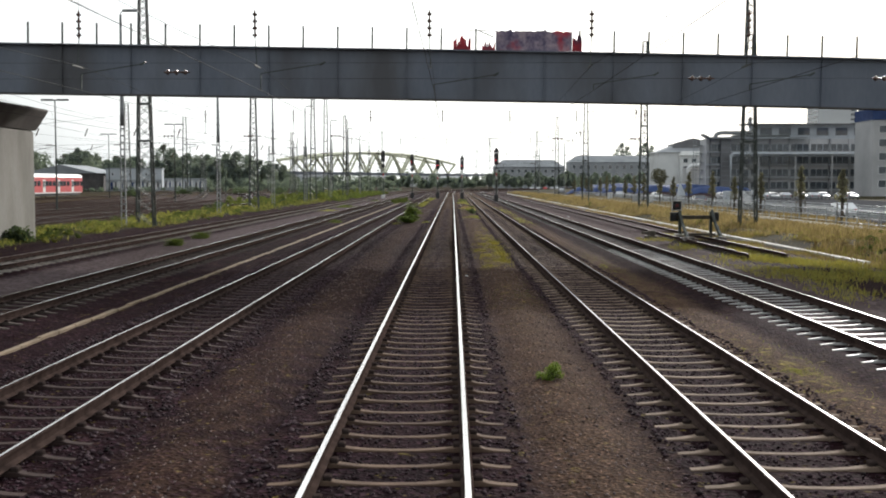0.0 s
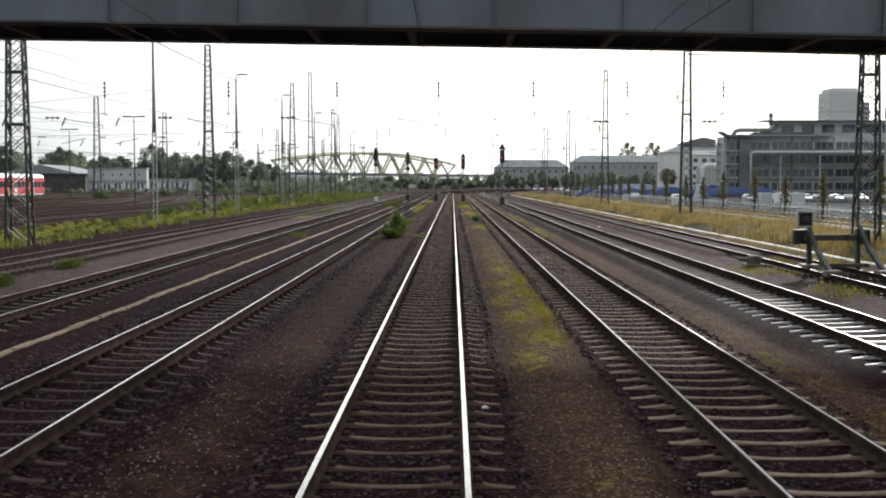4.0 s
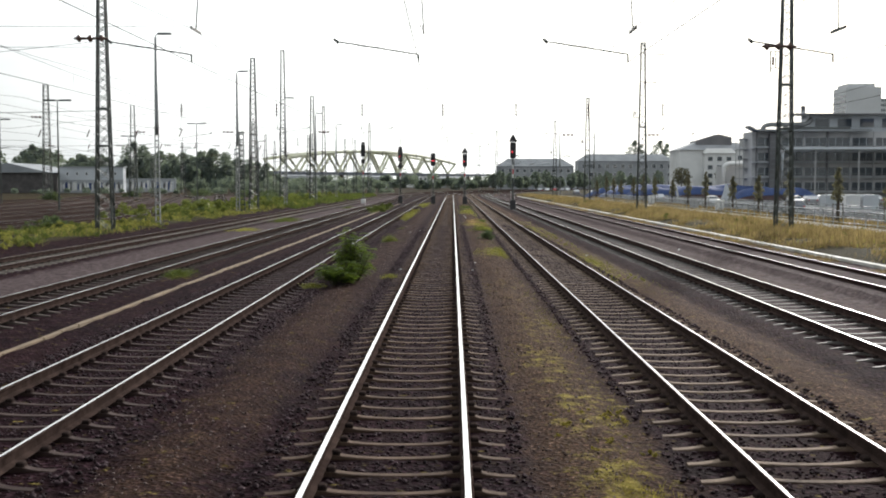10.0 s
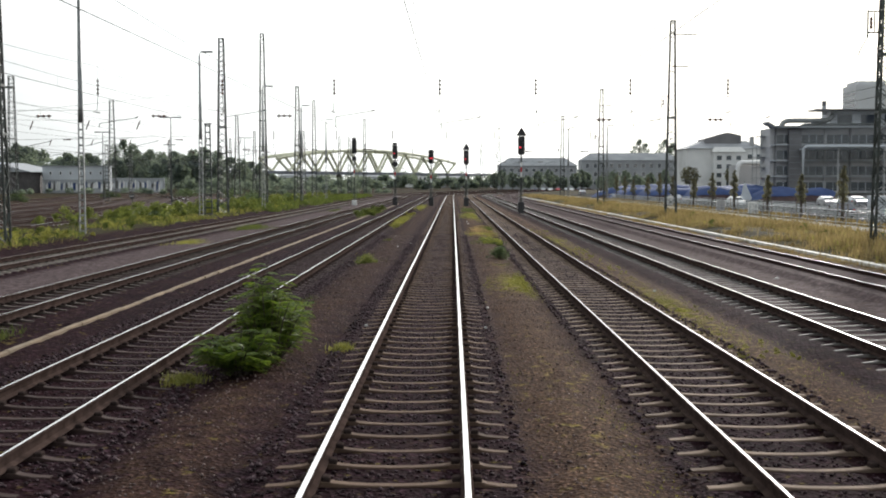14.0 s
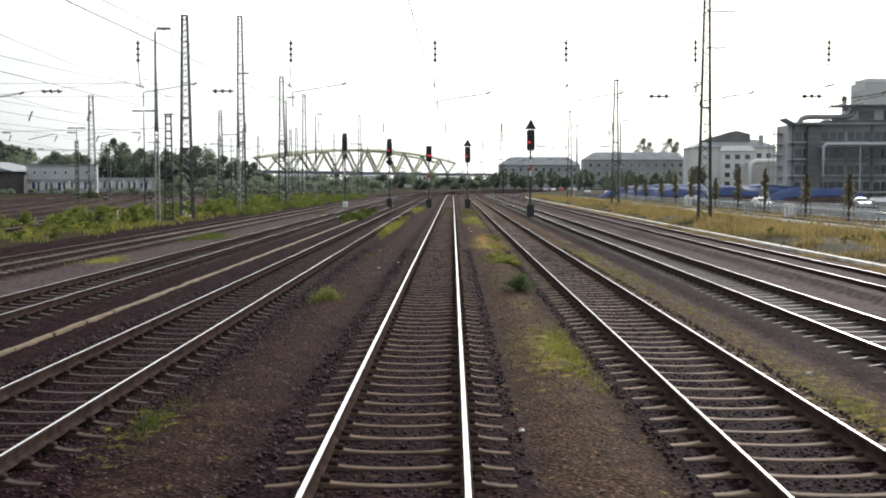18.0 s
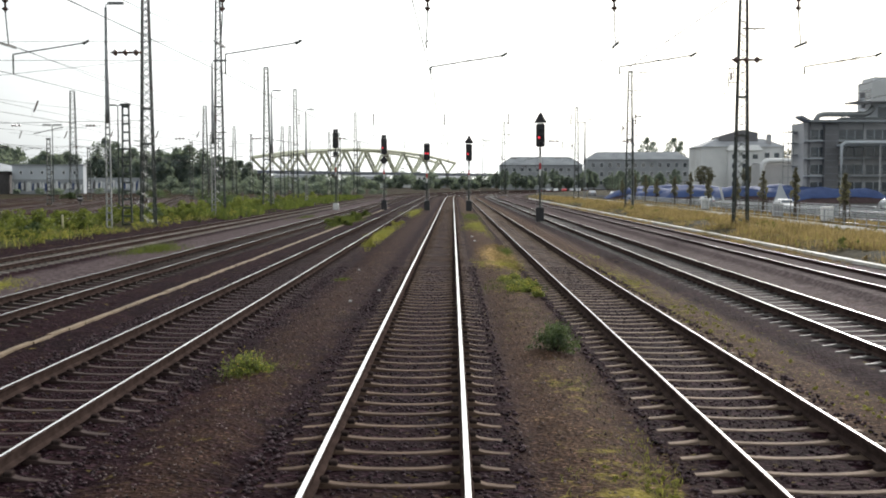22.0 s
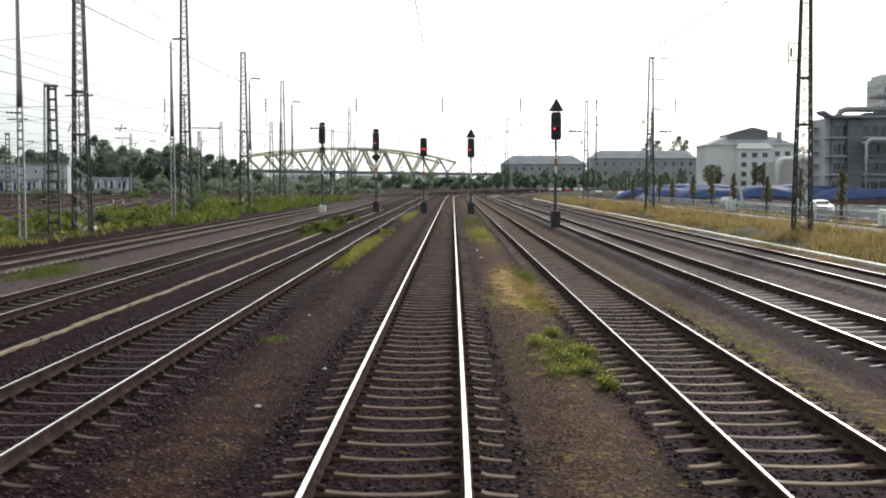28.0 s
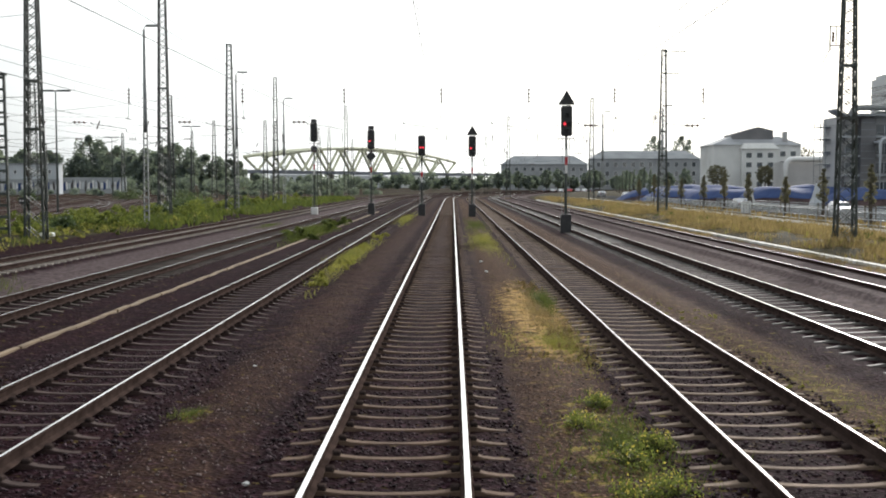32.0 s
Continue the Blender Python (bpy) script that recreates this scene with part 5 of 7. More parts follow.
def tower_block():
    ob = thing("tower_block", "pale grey high-rise far behind the office building", "building", (227.0, 702.0, -0.2))
    m = Mesh()
    m.box(0, 0, 0, 20, 22, 58.5)
    m.box(1.5, 2, 58.5, 17, 20, 60.5)
    m.box(20, 3, 0, 25, 19, 52)
    part("wall", m, M_TOWER, ob)
    for k in range(17):
        for i in range(5):
            w = Mesh()
            w.box(20.4 + i * 0.9, 2.9, 4 + k * 2.9, 20.95 + i * 0.9, 3.0 - 0.01, 5.5 + k * 2.9)
            part("window", w, M_GLASS, ob)
    for k in range(16):
        w = Mesh()
        w.box(-0.08, 1.5, 6 + k * 3.1, -0.01, 20, 7.6 + k * 3.1)
        part("window_band", w, M_GLASS, ob)
    return ob


tower_block()


def white_house():
    ob = thing("apartment_house", "white rendered apartment house with a dark upper roof", "building", Matrix.Translation((94.6, 517.0, -0.2)) @ Matrix.Diagonal((0.92, 1, 1.03, 1)))
    m = Mesh()
    m.box(0, 0, 0, 34, 22, 16.4)
    part("wall", m, M_RENDER_WHITE, ob)
    m = Mesh()
    m.add([(-0.8, -0.8, 16.4), (34.8, -0.8, 16.4), (34.8, 22.8, 16.4), (-0.8, 22.8, 16.4), (8, 5, 19.5), (27, 5, 19.5), (27, 17, 19.5), (8, 17, 19.5)],
          [(0, 1, 5, 4), (1, 2, 6, 5), (2, 3, 7, 6), (3, 0, 4, 7), (4, 5, 6, 7), (3, 2, 1, 0)])
    part("roof", m, M_ROOF_DARK, ob)
    m = Mesh()
    m.add([(8, 3, 17.0), (24, 3, 17.0), (24, 16, 17.0), (8, 16, 17.0), (8, 3, 20.2), (18, 3, 22.8), (24, 3, 21.6), (24, 16, 21.6), (18, 16, 22.8), (8, 16, 20.2)],
          [(0, 1, 6, 5, 4), (1, 2, 7, 6), (2, 3, 9, 8, 7), (3, 0, 4, 9), (4, 5, 8, 9), (5, 6, 7, 8), (3, 2, 1, 0)])
    part("roof_house", m, M_FACADE_DARK, ob, "dark roof house with a sloping top")
    m = Mesh()
    m.box(10.5, -2.5, 0, 24, 0, 15.0)
    part("bay", m, M_RENDER_WHITE, ob)
    m = Mesh()
    m.add([(9.8, -3.2, 15.0), (24.7, -3.2, 15.0), (24.7, 0.4, 15.0), (9.8, 0.4, 15.0), (11.5, -1, 17.0), (23, -1, 17.0), (23, 0.4, 17.0), (11.5, 0.4, 17.0)],
          [(0, 1, 5, 4), (1, 2, 6, 5), (3, 0, 4, 7), (4, 5, 6, 7), (3, 2, 1, 0), (2, 3, 7, 6)])
    # the sun's glint on this roof is put in as white paint
    part("bay_roof", m, M_WHITE, ob, "sheet roof over the bay, painted white for sun glint")
    m = Mesh()
    m.box(27.5, 1, 15, 29, 3, 21)
    part("chimney", m, M_FACADE_BROWN, ob)
    window_grid(ob, 11, 23.5, 1.0, 14.4, -2.5, 3, 4, 0.5, 0.5)
    window_grid(ob, 25, 33, 1.0, 15.0, 0.0, 2, 4, 0.5, 0.5)
    return ob


white_house()


def plain_house(name, label, x, y, w, d, h, wall, roof, roof_h, nx, nz):
    ob = thing(name, label, "building", (x, y, -0.2))
    m = Mesh()
    m.box(0, 0, 0, w, d, h)
    part("wall", m, wall, ob)
    m = Mesh()
    m.add([(-0.5, -0.5, h), (w + 0.5, -0.5, h), (w + 0.5, d + 0.5, h), (-0.5, d + 0.5, h), (d * 0.35, d / 2, h + roof_h), (w - d * 0.35, d / 2, h + roof_h)],
          [(0, 1, 5, 4), (1, 2, 5), (2, 3, 4, 5), (3, 0, 4), (3, 2, 1, 0)])
    part("roof", m, roof, ob)
    if nx:
        window_grid(ob, 1, w - 1, 1.2, h - 0.6, 0.0, nx, nz, 0.42, 0.5)
    return ob


plain_house("long_building", "long grey terrace behind trees with a shallow dark roof", 24.0, 640.0, 40, 16, 12.0, M_TERRACE, M_ROOF_GREY, 4.2, 10, 3)
plain_house("long_building", "long grey terrace behind trees with a shallow dark roof", 68.0, 655.0, 52, 16, 15.0, M_TERRACE, M_ROOF_GREY, 4.0, 12, 3)
plain_house("house", "low pale annex beside the white apartment house", 128.0, 500.0, 22, 16, 10.5, M_RENDER_WHITE, M_ROOF_DARK, 2.0, 5, 3)

# halls on the left
hall = thing("warehouse", "low warehouse with a wide grey gable roof", "building", (-156.0, 412.0, -0.3))
m = Mesh()
m.box(0, 0, 0, 26, 30, 6.6)
part("wall", m, M_GIRDER_DARK, hall)
m = Mesh()
m.add([(-1, -1, 6.6), (27, -1, 6.6), (27, 31, 6.6), (-1, 31, 6.6), (13, -1, 9.8), (13, 31, 9.8)], [(0, 1, 4), (1, 2, 5, 4), (2, 3, 5), (3, 0, 4, 5), (3, 2, 1, 0)])
part("roof", m, M_ROOF_GREY, hall)
shed = thing("office_shed", "white two-storey flat-roofed shed with graffiti", "building", (-129.0, 420.0, -0.3))
m = Mesh()
m.box(0, 0, 0, 21, 3, 8.3)
part("wall", m, M_RENDER_GREY, shed)
m = Mesh()
m.box(-0.3, -0.3, 8.3, 21.3, 3.3, 8.7)
part("roof", m, M_ROOF_GREY, shed)
window_grid(shed, 1, 20, 5.2, 7.4, 0.0, 6, 1, 0.2, 0.4)
rg = random.Random(4)
m = Mesh()
m.box(0, -0.06, 0.0, 21, -0.006, 4.3)
part("plinth", m, M_TERRACE, shed, "grey lower wall")
for i in range(26):
    m = Mesh()
    xx = 0.2 + i * 0.79
    lo = rg.uniform(0.3, 1.6)
    m.add([(xx, -0.07, lo), (xx + rg.uniform(0.4, 1.0), -0.07, lo + rg.uniform(-0.3, 0.4)), (xx + rg.uniform(0.4, 0.9), -0.07, rg.uniform(2.9, 4.1)), (xx + rg.uniform(-0.2, 0.2), -0.07, rg.uniform(2.4, 3.9))], [(0, 1, 2, 3)])
    part("painted_shape", m, (M_WHITE, M_RENDER_WHITE, M_TARP, M_WHITE, M_GIRDER_DARK)[i % 5], shed)
wall = thing("graffiti_wall", "long low pale wall covered with graffiti shapes", "wall", (-107.0, 446.0, -0.3))
m = Mesh()
m.box(-10, 0, 0, 10, 0.4, 4.9)
part("wall", m, M_TERRACE, wall)
for i in range(24):
    m = Mesh()
    xx = -9.7 + i * 0.8
    lo = rg.uniform(0.4, 1.8)
    m.add([(xx, -0.02, lo), (xx + rg.uniform(0.4, 0.9), -0.02, lo + rg.uniform(-0.3, 0.4)), (xx + rg.uniform(0.4, 0.9), -0.02, rg.uniform(3.0, 4.5)), (xx + rg.uniform(-0.2, 0.2), -0.02, rg.uniform(2.6, 4.2))], [(0, 1, 2, 3)])
    part("painted_shape", m, (M_WHITE, M_TARP, M_WHITE, M_RENDER_GREY, M_GIRDER_DARK)[i % 5], wall)


# ---- heaps under tarpaulins ----
def heap(x, y, w, d, h, seed):
    ob = thing("covered_heap", "dark red heap of spoil under a blue tarpaulin", "heap", (x, y, -0.8), "covered heaps")

    def sheet(lift, lo, hi, seed2):
        m = Mesh()
        nu, nv = 22, 12
        vs = []
        for i in range(nu + 1):
            for k in range(nv + 1):
                u, v = -1 + 2 * i / nu, -1 + 2 * k / nv
                z = h * max(0.0, 1 - abs(u) ** 4.5) * max(0.0, 1 - abs(v) ** 2.6) * (0.9 + 0.22 * noise.noise((u * 1.3 + seed * 2, 3.0, 1.0)))
                z += (0.35 * noise.noise((u * 2.2 + seed, v * 2.2, seed2)) + 0.14 * noise.noise((u * 7 + seed, v * 7, seed2))) * (1 if z > 0.2 else 0)
                vs.append((u * w / 2, v * d / 2, max(z, 0) + lift))
        fs = []
        for i in range(nu):
            for k in range(nv):
                v = (k + 0.5) / nv
                if lo <= v <= hi:
                    a = i * (nv + 1) + k
                    fs.append((a, a + nv + 1, a + nv + 2, a + 1))
        m.add(vs, fs)
        return m
    part("spoil", sheet(0.0, 0, 1, 1.0), M_HEAP, ob, smooth=True)
    part("tarpaulin", sheet(0.12, 0.12, 1, 1.0), M_TARP, ob, "blue tarpaulin", smooth=True)
    return ob


for i, (x, y, w, h) in enumerate(((48, 306, 14, 3.2), (58, 301, 17, 3.5), (70, 294, 16, 3.3), (45, 325, 15, 2.8), (54, 330, 18, 3.7), (68, 322, 18, 4.0), (46, 350, 17, 3.0), (52, 365, 20, 3.6))):
    heap(x, y, w * 1.18, 13, h * 0.9, i * 3.1)
post = thing("slanted_post", "pale slanted post before the covered heaps", "post", (49.3, 292.0, -0.75))
m = Mesh()
m.bar((0, 0, 0), (-0.7, 0, 3.0), 0.35, 0.2)
part("post", m, M_RENDER_WHITE, post)
tent = thing("canvas_tent", "pale blue-grey pointed canvas tent beside the covered heaps", "tent", (60.0, 293.5, -0.8))
m = Mesh()
m.add([(-1.2, -1.2, 0), (1.2, -1.2, 0), (1.2, 1.2, 0), (-1.2, 1.2, 0), (-0.75, -0.75, 1.3), (0.75, -0.75, 1.3), (0.75, 0.75, 1.3), (-0.75, 0.75, 1.3), (-0.35, -0.2, 3.6), (-0.2, -0.2, 3.65), (-0.2, 0.2, 3.65), (-0.35, 0.2, 3.6)],
      [(0, 1, 5, 4), (1, 2, 6, 5), (2, 3, 7, 6), (3, 0, 4, 7), (4, 5, 9, 8), (5, 6, 10, 9), (6, 7, 11, 10), (7, 4, 8, 11), (8, 9, 10, 11), (3, 2, 1, 0)])
part("canvas", m, M_RENDER_GREY, tent)
m = Mesh()
m.tube([(-0.28, 0, 3.5), (-0.28, 0, 4.0)], 0.05, 6)
part("pole_tip", m, M_MAST, tent)


# ---- overhead line ----
def shed_insulator(m, base, length, n, axis, r=0.075):
    prof = [(0.02, 0.0)]
    for i in range(n):
        h = length * (i + 0.5) / n
        prof += [(0.025, h - length * 0.32 / n), (r, h - length * 0.10 / n), (r * 0.92, h + length * 0.06 / n), (0.03, h + length * 0.14 / n)]
    prof.append((0.02, length))
    m.lathe(base, prof, 9, axis=axis)


WIRED = {"left_three": -15.40, "left_two": -9.68, "left_one": -4.75, "own": 0.0, "right_one": 4.36, "right_two": 8.62, "right_three": 12.95}


def head_z(x):
    """Height of the sagging head wire."""
    return 8.3 + 5.9 * (abs(x) / 20.0) ** 2


def headspan(y, xl, xr, turn):
    ob = thing("catenary_headspan", "steel cross-span wires with porcelain insulators over the tracks", "overhead line", (0, y, 0), "cross-spans")
    m = Mesh()
    m.tube([(x, 0, head_z(x)) for x in np.linspace(xl, xr, 17)], 0.005, 4)
    part("head_wire", m, M_WIRE, ob)
    for z, nm in ((6.05, "upper_cross_wire"), (5.62, "lower_cross_wire")):
        m = Mesh()
        m.tube([(xl, 0, z), (xr, 0, z)], 0.005, 4)
        part(nm, m, M_WIRE, ob)
    for k, (key, x) in enumerate(WIRED.items()):
        if key == "right_three" and y < 50:
            continue
        lean = 0.06 * math.sin(x * 1.7 + y)
        m = Mesh()
        m.tube([(x + lean, 0, head_z(x)), (x + lean, 0, 7.45)], 0.005, 4)
        part("hanger_wire", m, M_WIRE, ob)
        m = Mesh()
        shed_insulator(m, (x + lean, 0, 6.72), 0.75, 4, "z")
        part("insulator", m, M_INSUL, ob, "brown porcelain insulator")
        m = Mesh()
        m.tube([(x + lean, 0, 6.72), (x, 0, 5.98)], 0.014, 5)
        part("hanger_rod", m, M_MAST, ob)
        m = Mesh()
        m.bar((x, -0.45, 5.96), (x, 0.45, 5.96), 0.03, 0.05)
        part("clamp", m, M_MAST, ob)
        s = turn
        up = 0.3 if -12 < x < -1 and turn > 0 else 0.0
        m = Mesh()
        m.tube([(x + s * 1.75, 0, 5.72 + up), (x + s * 0.1, 0, 5.46 + up)], 0.016, 6)
        arm = part("steady_arm", m, M_MAST, ob)
        m = Mesh()
        m.tube([(x + s * 1.75 - 0.02, 0, 5.70 + up), (x + s * 1.75 + 0.12 * s, 0, 5.78 + up)], [0.036, 0.028], 6)
        part("arm_socket", m, M_MAST, arm)
        m = Mesh()
        m.bar((x + s * 0.1, 0, 5.46 + up), (x + s * 0.1, 0, 5.30), 0.03)
        part("wire_clip", m, M_MAST, arm)
    for x in (-17.8, -12.6, -6.95, 7.4, 12.4):
        m = Mesh()
        shed_insulator(m, (x - 0.36, 0, 5.80 if x < 0 else 5.62), 0.72, 3, "x", 0.08)
        part("strain_insulator", m, M_INSUL, ob, "three-shed porcelain insulator")
    return ob


for i, (yl, yr) in enumerate(SPANS):
    headspan((yl + yr) / 2, -19.5, 20.2, -1 if i % 2 else 1)

span_ys = [-20.0] + [(a + b) / 2 for a, b in SPANS] + [332.0]
for key, x in WIRED.items():
    line = thing("overhead_line", "contact wire and messenger wire above a railway track", "overhead line", (0, 0, 0), "overhead lines")
    cpts, mpts, drops = [], [], []
    for j in range(len(span_ys) - 1):
        a, b = span_ys[j], span_ys[j + 1]
        if key == "right_three" and a < 50:
            continue
        xa, xb = x + (0.1 if j % 2 else -0.1), x + (-0.1 if j % 2 else 0.1)
        n = 6
        for k in range(n):
            f = k / n
            yy = a + (b - a) * f
            xx = xa + (xb - xa) * f
            cpts.append((xx, yy, 5.30))
            mz = 5.98 - 0.42 * 4 * f * (1 - f)
            mpts.append((x * 0.5 + xx * 0.5, yy, mz))
            if k:
                drops.append(((xx, yy, 5.30), (x * 0.5 + xx * 0.5, yy, mz)))
    m = Mesh()
    m.tube(cpts, 0.008, 5)
    part("contact_wire", m, M_WIRE, line)
    m = Mesh()
    m.tube(mpts, 0.006, 5)
    part("messenger_wire", m, M_WIRE, line)
    for p, q in drops:
        m = Mesh()
        m.tube([p, q], 0.003, 3)
        part("dropper", m, M_WIRE, line)

# feeder lines along the masts, and wires over the yard
for x, z, y0, y1 in ((-20.2, 13.2, 31, 330), (-20.2, 9.6, 31, 330), (-27.5, 5.6, 20, 330), (-32.0, 5.6, 20, 330), (-42.0, 5.6, 20, 330), (-27.5, 7.0, 20, 330), (-27.5, 8.4, 20, 330), (-37.0, 6.4, 20, 330), (-47.0, 7.0, 20, 330)):
    feed = thing("feeder_wire", "long bare wire strung along the masts", "wire", (0, 0, 0), "feeder wires")
    m = Mesh()
    pts = []
    for a in range(6):
        for k in range(6):
            f = k / 6
            pts.append((x, y0 + (y1 - y0) * (a + f) / 6, z - 0.5 * 4 * f * (1 - f)))
    pts.append((x, y1, z))
    m.tube(pts, 0.010, 4)
    part("wire", m, M_WIRE, feed)
# cross-spans of the yard
for y, z in ((115.0, 6.6), (165.0, 6.6), (213.0, 6.8), (271.0, 7.0)):
    ob = thing("catenary_headspan", "cross-span wires with small insulators over the yard tracks", "overhead line", (0, y, 0), "cross-spans")
    m = Mesh()
    m.tube([(-20, 0, z + 0.4), (-45, 0, z - 0.1), (-71, 0, z + 0.4)], 0.014, 4)
    part("cross_wire", m, M_WIRE, ob)
    m = Mesh()
    m.tube([(-20, 0, 11.0), (-45, 0, 8.4), (-71, 0, 11.0)], 0.014, 4)
    part("head_wire", m, M_WIRE, ob)
    for x in (-24.0, -29.0, -34.0, -41.0, -49.0, -57.0):
        m = Mesh()
        shed_insulator(m, (x, 0, z + 0.05), 0.7, 3, "x", 0.09)
        part("strain_insulator", m, M_INSUL, ob, "three-shed porcelain insulator")
    for x in (-27.5, -32.0, -37.0, -42.0, -47.0, -52.5):
        m = Mesh()
        m.tube([(x + 0.35, 0, z + 1.7), (x + 0.05, 0, z + 0.95)], [0.06, 0.06], 6)
        part("insulator", m, M_INSUL, ob)
        m = Mesh()
        m.tube([(x + 2.0, 0, z - 0.05), (x, 0, z - 0.5)], 0.028, 5)
        part("steady_arm", m, M_MAST, ob)


# ---- buffer stop ----
def buffer_stop(x, y):
    ob = thing("buffer_stop", "old dark steel buffer stop with a white-rimmed lamp board", "buffer stop", (x, y, 0.0))
    for s in (-1, 1):
        m = Mesh()
        m.bar((s * 0.80, 0, -0.05), (s * 0.80, 0, 1.30), 0.13, 0.18)
        part("upright", m, M_MAST, ob)
        m = Mesh()
        m.bar((s * 0.84, -0.02, 1.34), (s * 0.84, -0.95, 0.62), 0.11, 0.16)
        m.bar((s * 0.84, -0.92, 0.64), (s * 0.84, -2.35, -0.02), 0.12, 0.17)
        part("brace", m, M_MAST, ob, "slanting bent rail")
        m = Mesh()
        m.box(s * 0.80 - 0.24, -2.55, -0.10, s * 0.80 + 0.24, -2.05, 0.10, 0, 0.04)
        part("rail_shoe", m, M_RAIL_DULL, ob, "dark cast shoe on the rail")
        m = Mesh()
        m.box(s * 0.80 - 0.26, -0.30, 0.05, s * 0.80 + 0.26, 0.30, 0.13, 0, 0.02)
        part("foot_plate", m, M_KERB, ob, "pale foot plate")
        m = Mesh()
        m.box(s * 1.02 - 0.24, 0.11, 0.78, s * 1.02 + 0.24, 0.34, 1.26, 0, 0.04)
        part("buffer_block", m, M_SIGNAL, ob, "dark square buffer block")
    m = Mesh()
    m.box(-0.95, -0.06, 0.90, 0.95, 0.10, 1.10, 0, 0.02)
    part("beam", m, M_WOOD, ob, "weathered cross beam")
    m = Mesh()
    m.box(-0.80, -1.10, 0.10, 0.80, -0.98, 0.22, 0, 0.02)
    part("tie_bar", m, M_WOOD, ob)
    m = Mesh()
    m.box(-1.26, -0.16, 1.34, -0.72, -0.06, 1.88, 0, 0.02)
    board = part("lamp_board", m, M_WHITE, ob, "square board with a white rim")
    m = Mesh()
    m.box(-1.20, -0.19, 1.40, -0.78, -0.16, 1.82, 0, 0.01)
    face = part("face", m, M_SIGNAL, board, "black face")
    m = Mesh()
    m.lathe((-0.99, -0.215, 1.61), [(0.002, 0.0), (0.09, 0.006), (0.09, 0.03)], 12, axis="y")
    part("lens", m, mat("dark_red_lens", (0.16, 0.02, 0.02), (0.24, 0.03, 0.03), 3, 0.3), board, "dull red lens")
    return ob


buffer_stop(13.15, 58.2)
m = Mesh()
m.box(-0.35, -0.3, 0, 0.35, 0.3, 0.12, 0, 0.03)
m.box(-0.22, -0.2, 0.12, 0.22, 0.2, 0.42, 0, 0.06)
m.box(-0.55, -0.08, 0.2, -0.22, 0.08, 0.34, 0, 0.03)
single("point_machine", m, M_WOOD, "low weathered lever box between two tracks", "lever box", at=(11.55, 62.0, -0.25))


# ---- banner on the road bridge ----
banner = thing("bridge_banner", "torn colourful banner in blue and red on the bridge railing", "banner", Matrix.Translation((0, 45.45, 6.30)) @ pose(0, 0, 0, 0, 0.93, 0))
M_BANNER = mat("banner_blue", (0.10, 0.09, 0.20), (0.34, 0.30, 0.44), 3.0, 0.7, 0, 9, 0.6, 0.1, 0.01, thin=0.5, stain=(0.38, 0.04, 0.06), stain_at=0.60)
M_BANNER_RED = mat("banner_red", (0.20, 0.03, 0.05), (0.40, 0.06, 0.09), 4.0, 0.7, 0, 12, 0.6, 0.1, 0.01, thin=0.45, stain=(0.10, 0.07, 0.14), stain_at=0.55)
rb = random.Random(8)


def ragged(x0, x1, z0, z1, n, rag, depth=0.03):
    m = Mesh()
    top = [(x0 + (x1 - x0) * i / n, z1 - rb.uniform(0, rag)) for i in range(n + 1)]
    bot = [(x0 + (x1 - x0) * i / n, z0) for i in range(n + 1)]
    k = n + 1
    vs = [(x, 0, z) for x, z in bot] + [(x, 0, z) for x, z in top] + [(x, depth, z) for x, z in bot] + [(x, depth, z) for x, z in top]
    fs = []
    for i in range(n):
        fs += [(i, i + 1, k + i + 1, k + i), (2 * k + i + 1, 2 * k + i, 3 * k + i, 3 * k + i + 1), (k + i, k + i + 1, 3 * k + i + 1, 3 * k + i), (i, 2 * k + i, 2 * k + i + 1, i + 1)]
    fs += [(0, k, 3 * k, 2 * k), (n, 2 * k + n, 3 * k + n, k + n)]
    m.add(vs, fs)
    return m


part("cloth", ragged(2.3, 5.35, 1.82, 2.62, 26, 0.07), M_BANNER, banner, "dark blue and violet cloth")
part("red_strip", ragged(5.37, 5.75, 1.82, 2.50, 12, 0.30, 0.05), M_BANNER_RED, banner, "red end strip")
part("red_strip", ragged(1.75, 2.28, 1.82, 2.30, 14, 0.42, 0.05), M_BANNER_RED, banner, "torn red strip")
part("red_strip", ragged(0.6, 1.3, 1.82, 2.45, 18, 0.55, 0.05), M_BANNER_RED, banner, "torn red strip")
m = Mesh()
m.bar((1.2, 0.02, 2.6), (2.4, 0.02, 2.57), 0.03)
m.bar((1.6, 0.02, 2.58), (2.2, 0.02, 2.34), 0.04)
part("cord", m, M_SIGNAL, banner)


# ---- fence, cabinets, cars on the right ----
def railing(x, y0, y1, step):
    ob = thing("railing", "long grey steel railing along the road", "railing", (x, 0, -0.66))
    post = Mesh()
    post.box(-0.035, -0.035, 0, 0.035, 0.035, 1.2)
    me = post.data("post", M_FENCE)
    n = int((y1 - y0) / step)
    for i in range(n + 1):
        part("post", me, None, ob, at=(0, y0 + i * step, 0))
    for z in (0.22, 0.64, 1.18):
        m = Mesh()
        m.tube([(0, y0, z), (0, y1, z)], 0.035, 6)
        part("rail", m, M_FENCE, ob)
    return ob


railing(32.9, 40.0, 300.0, 2.5)


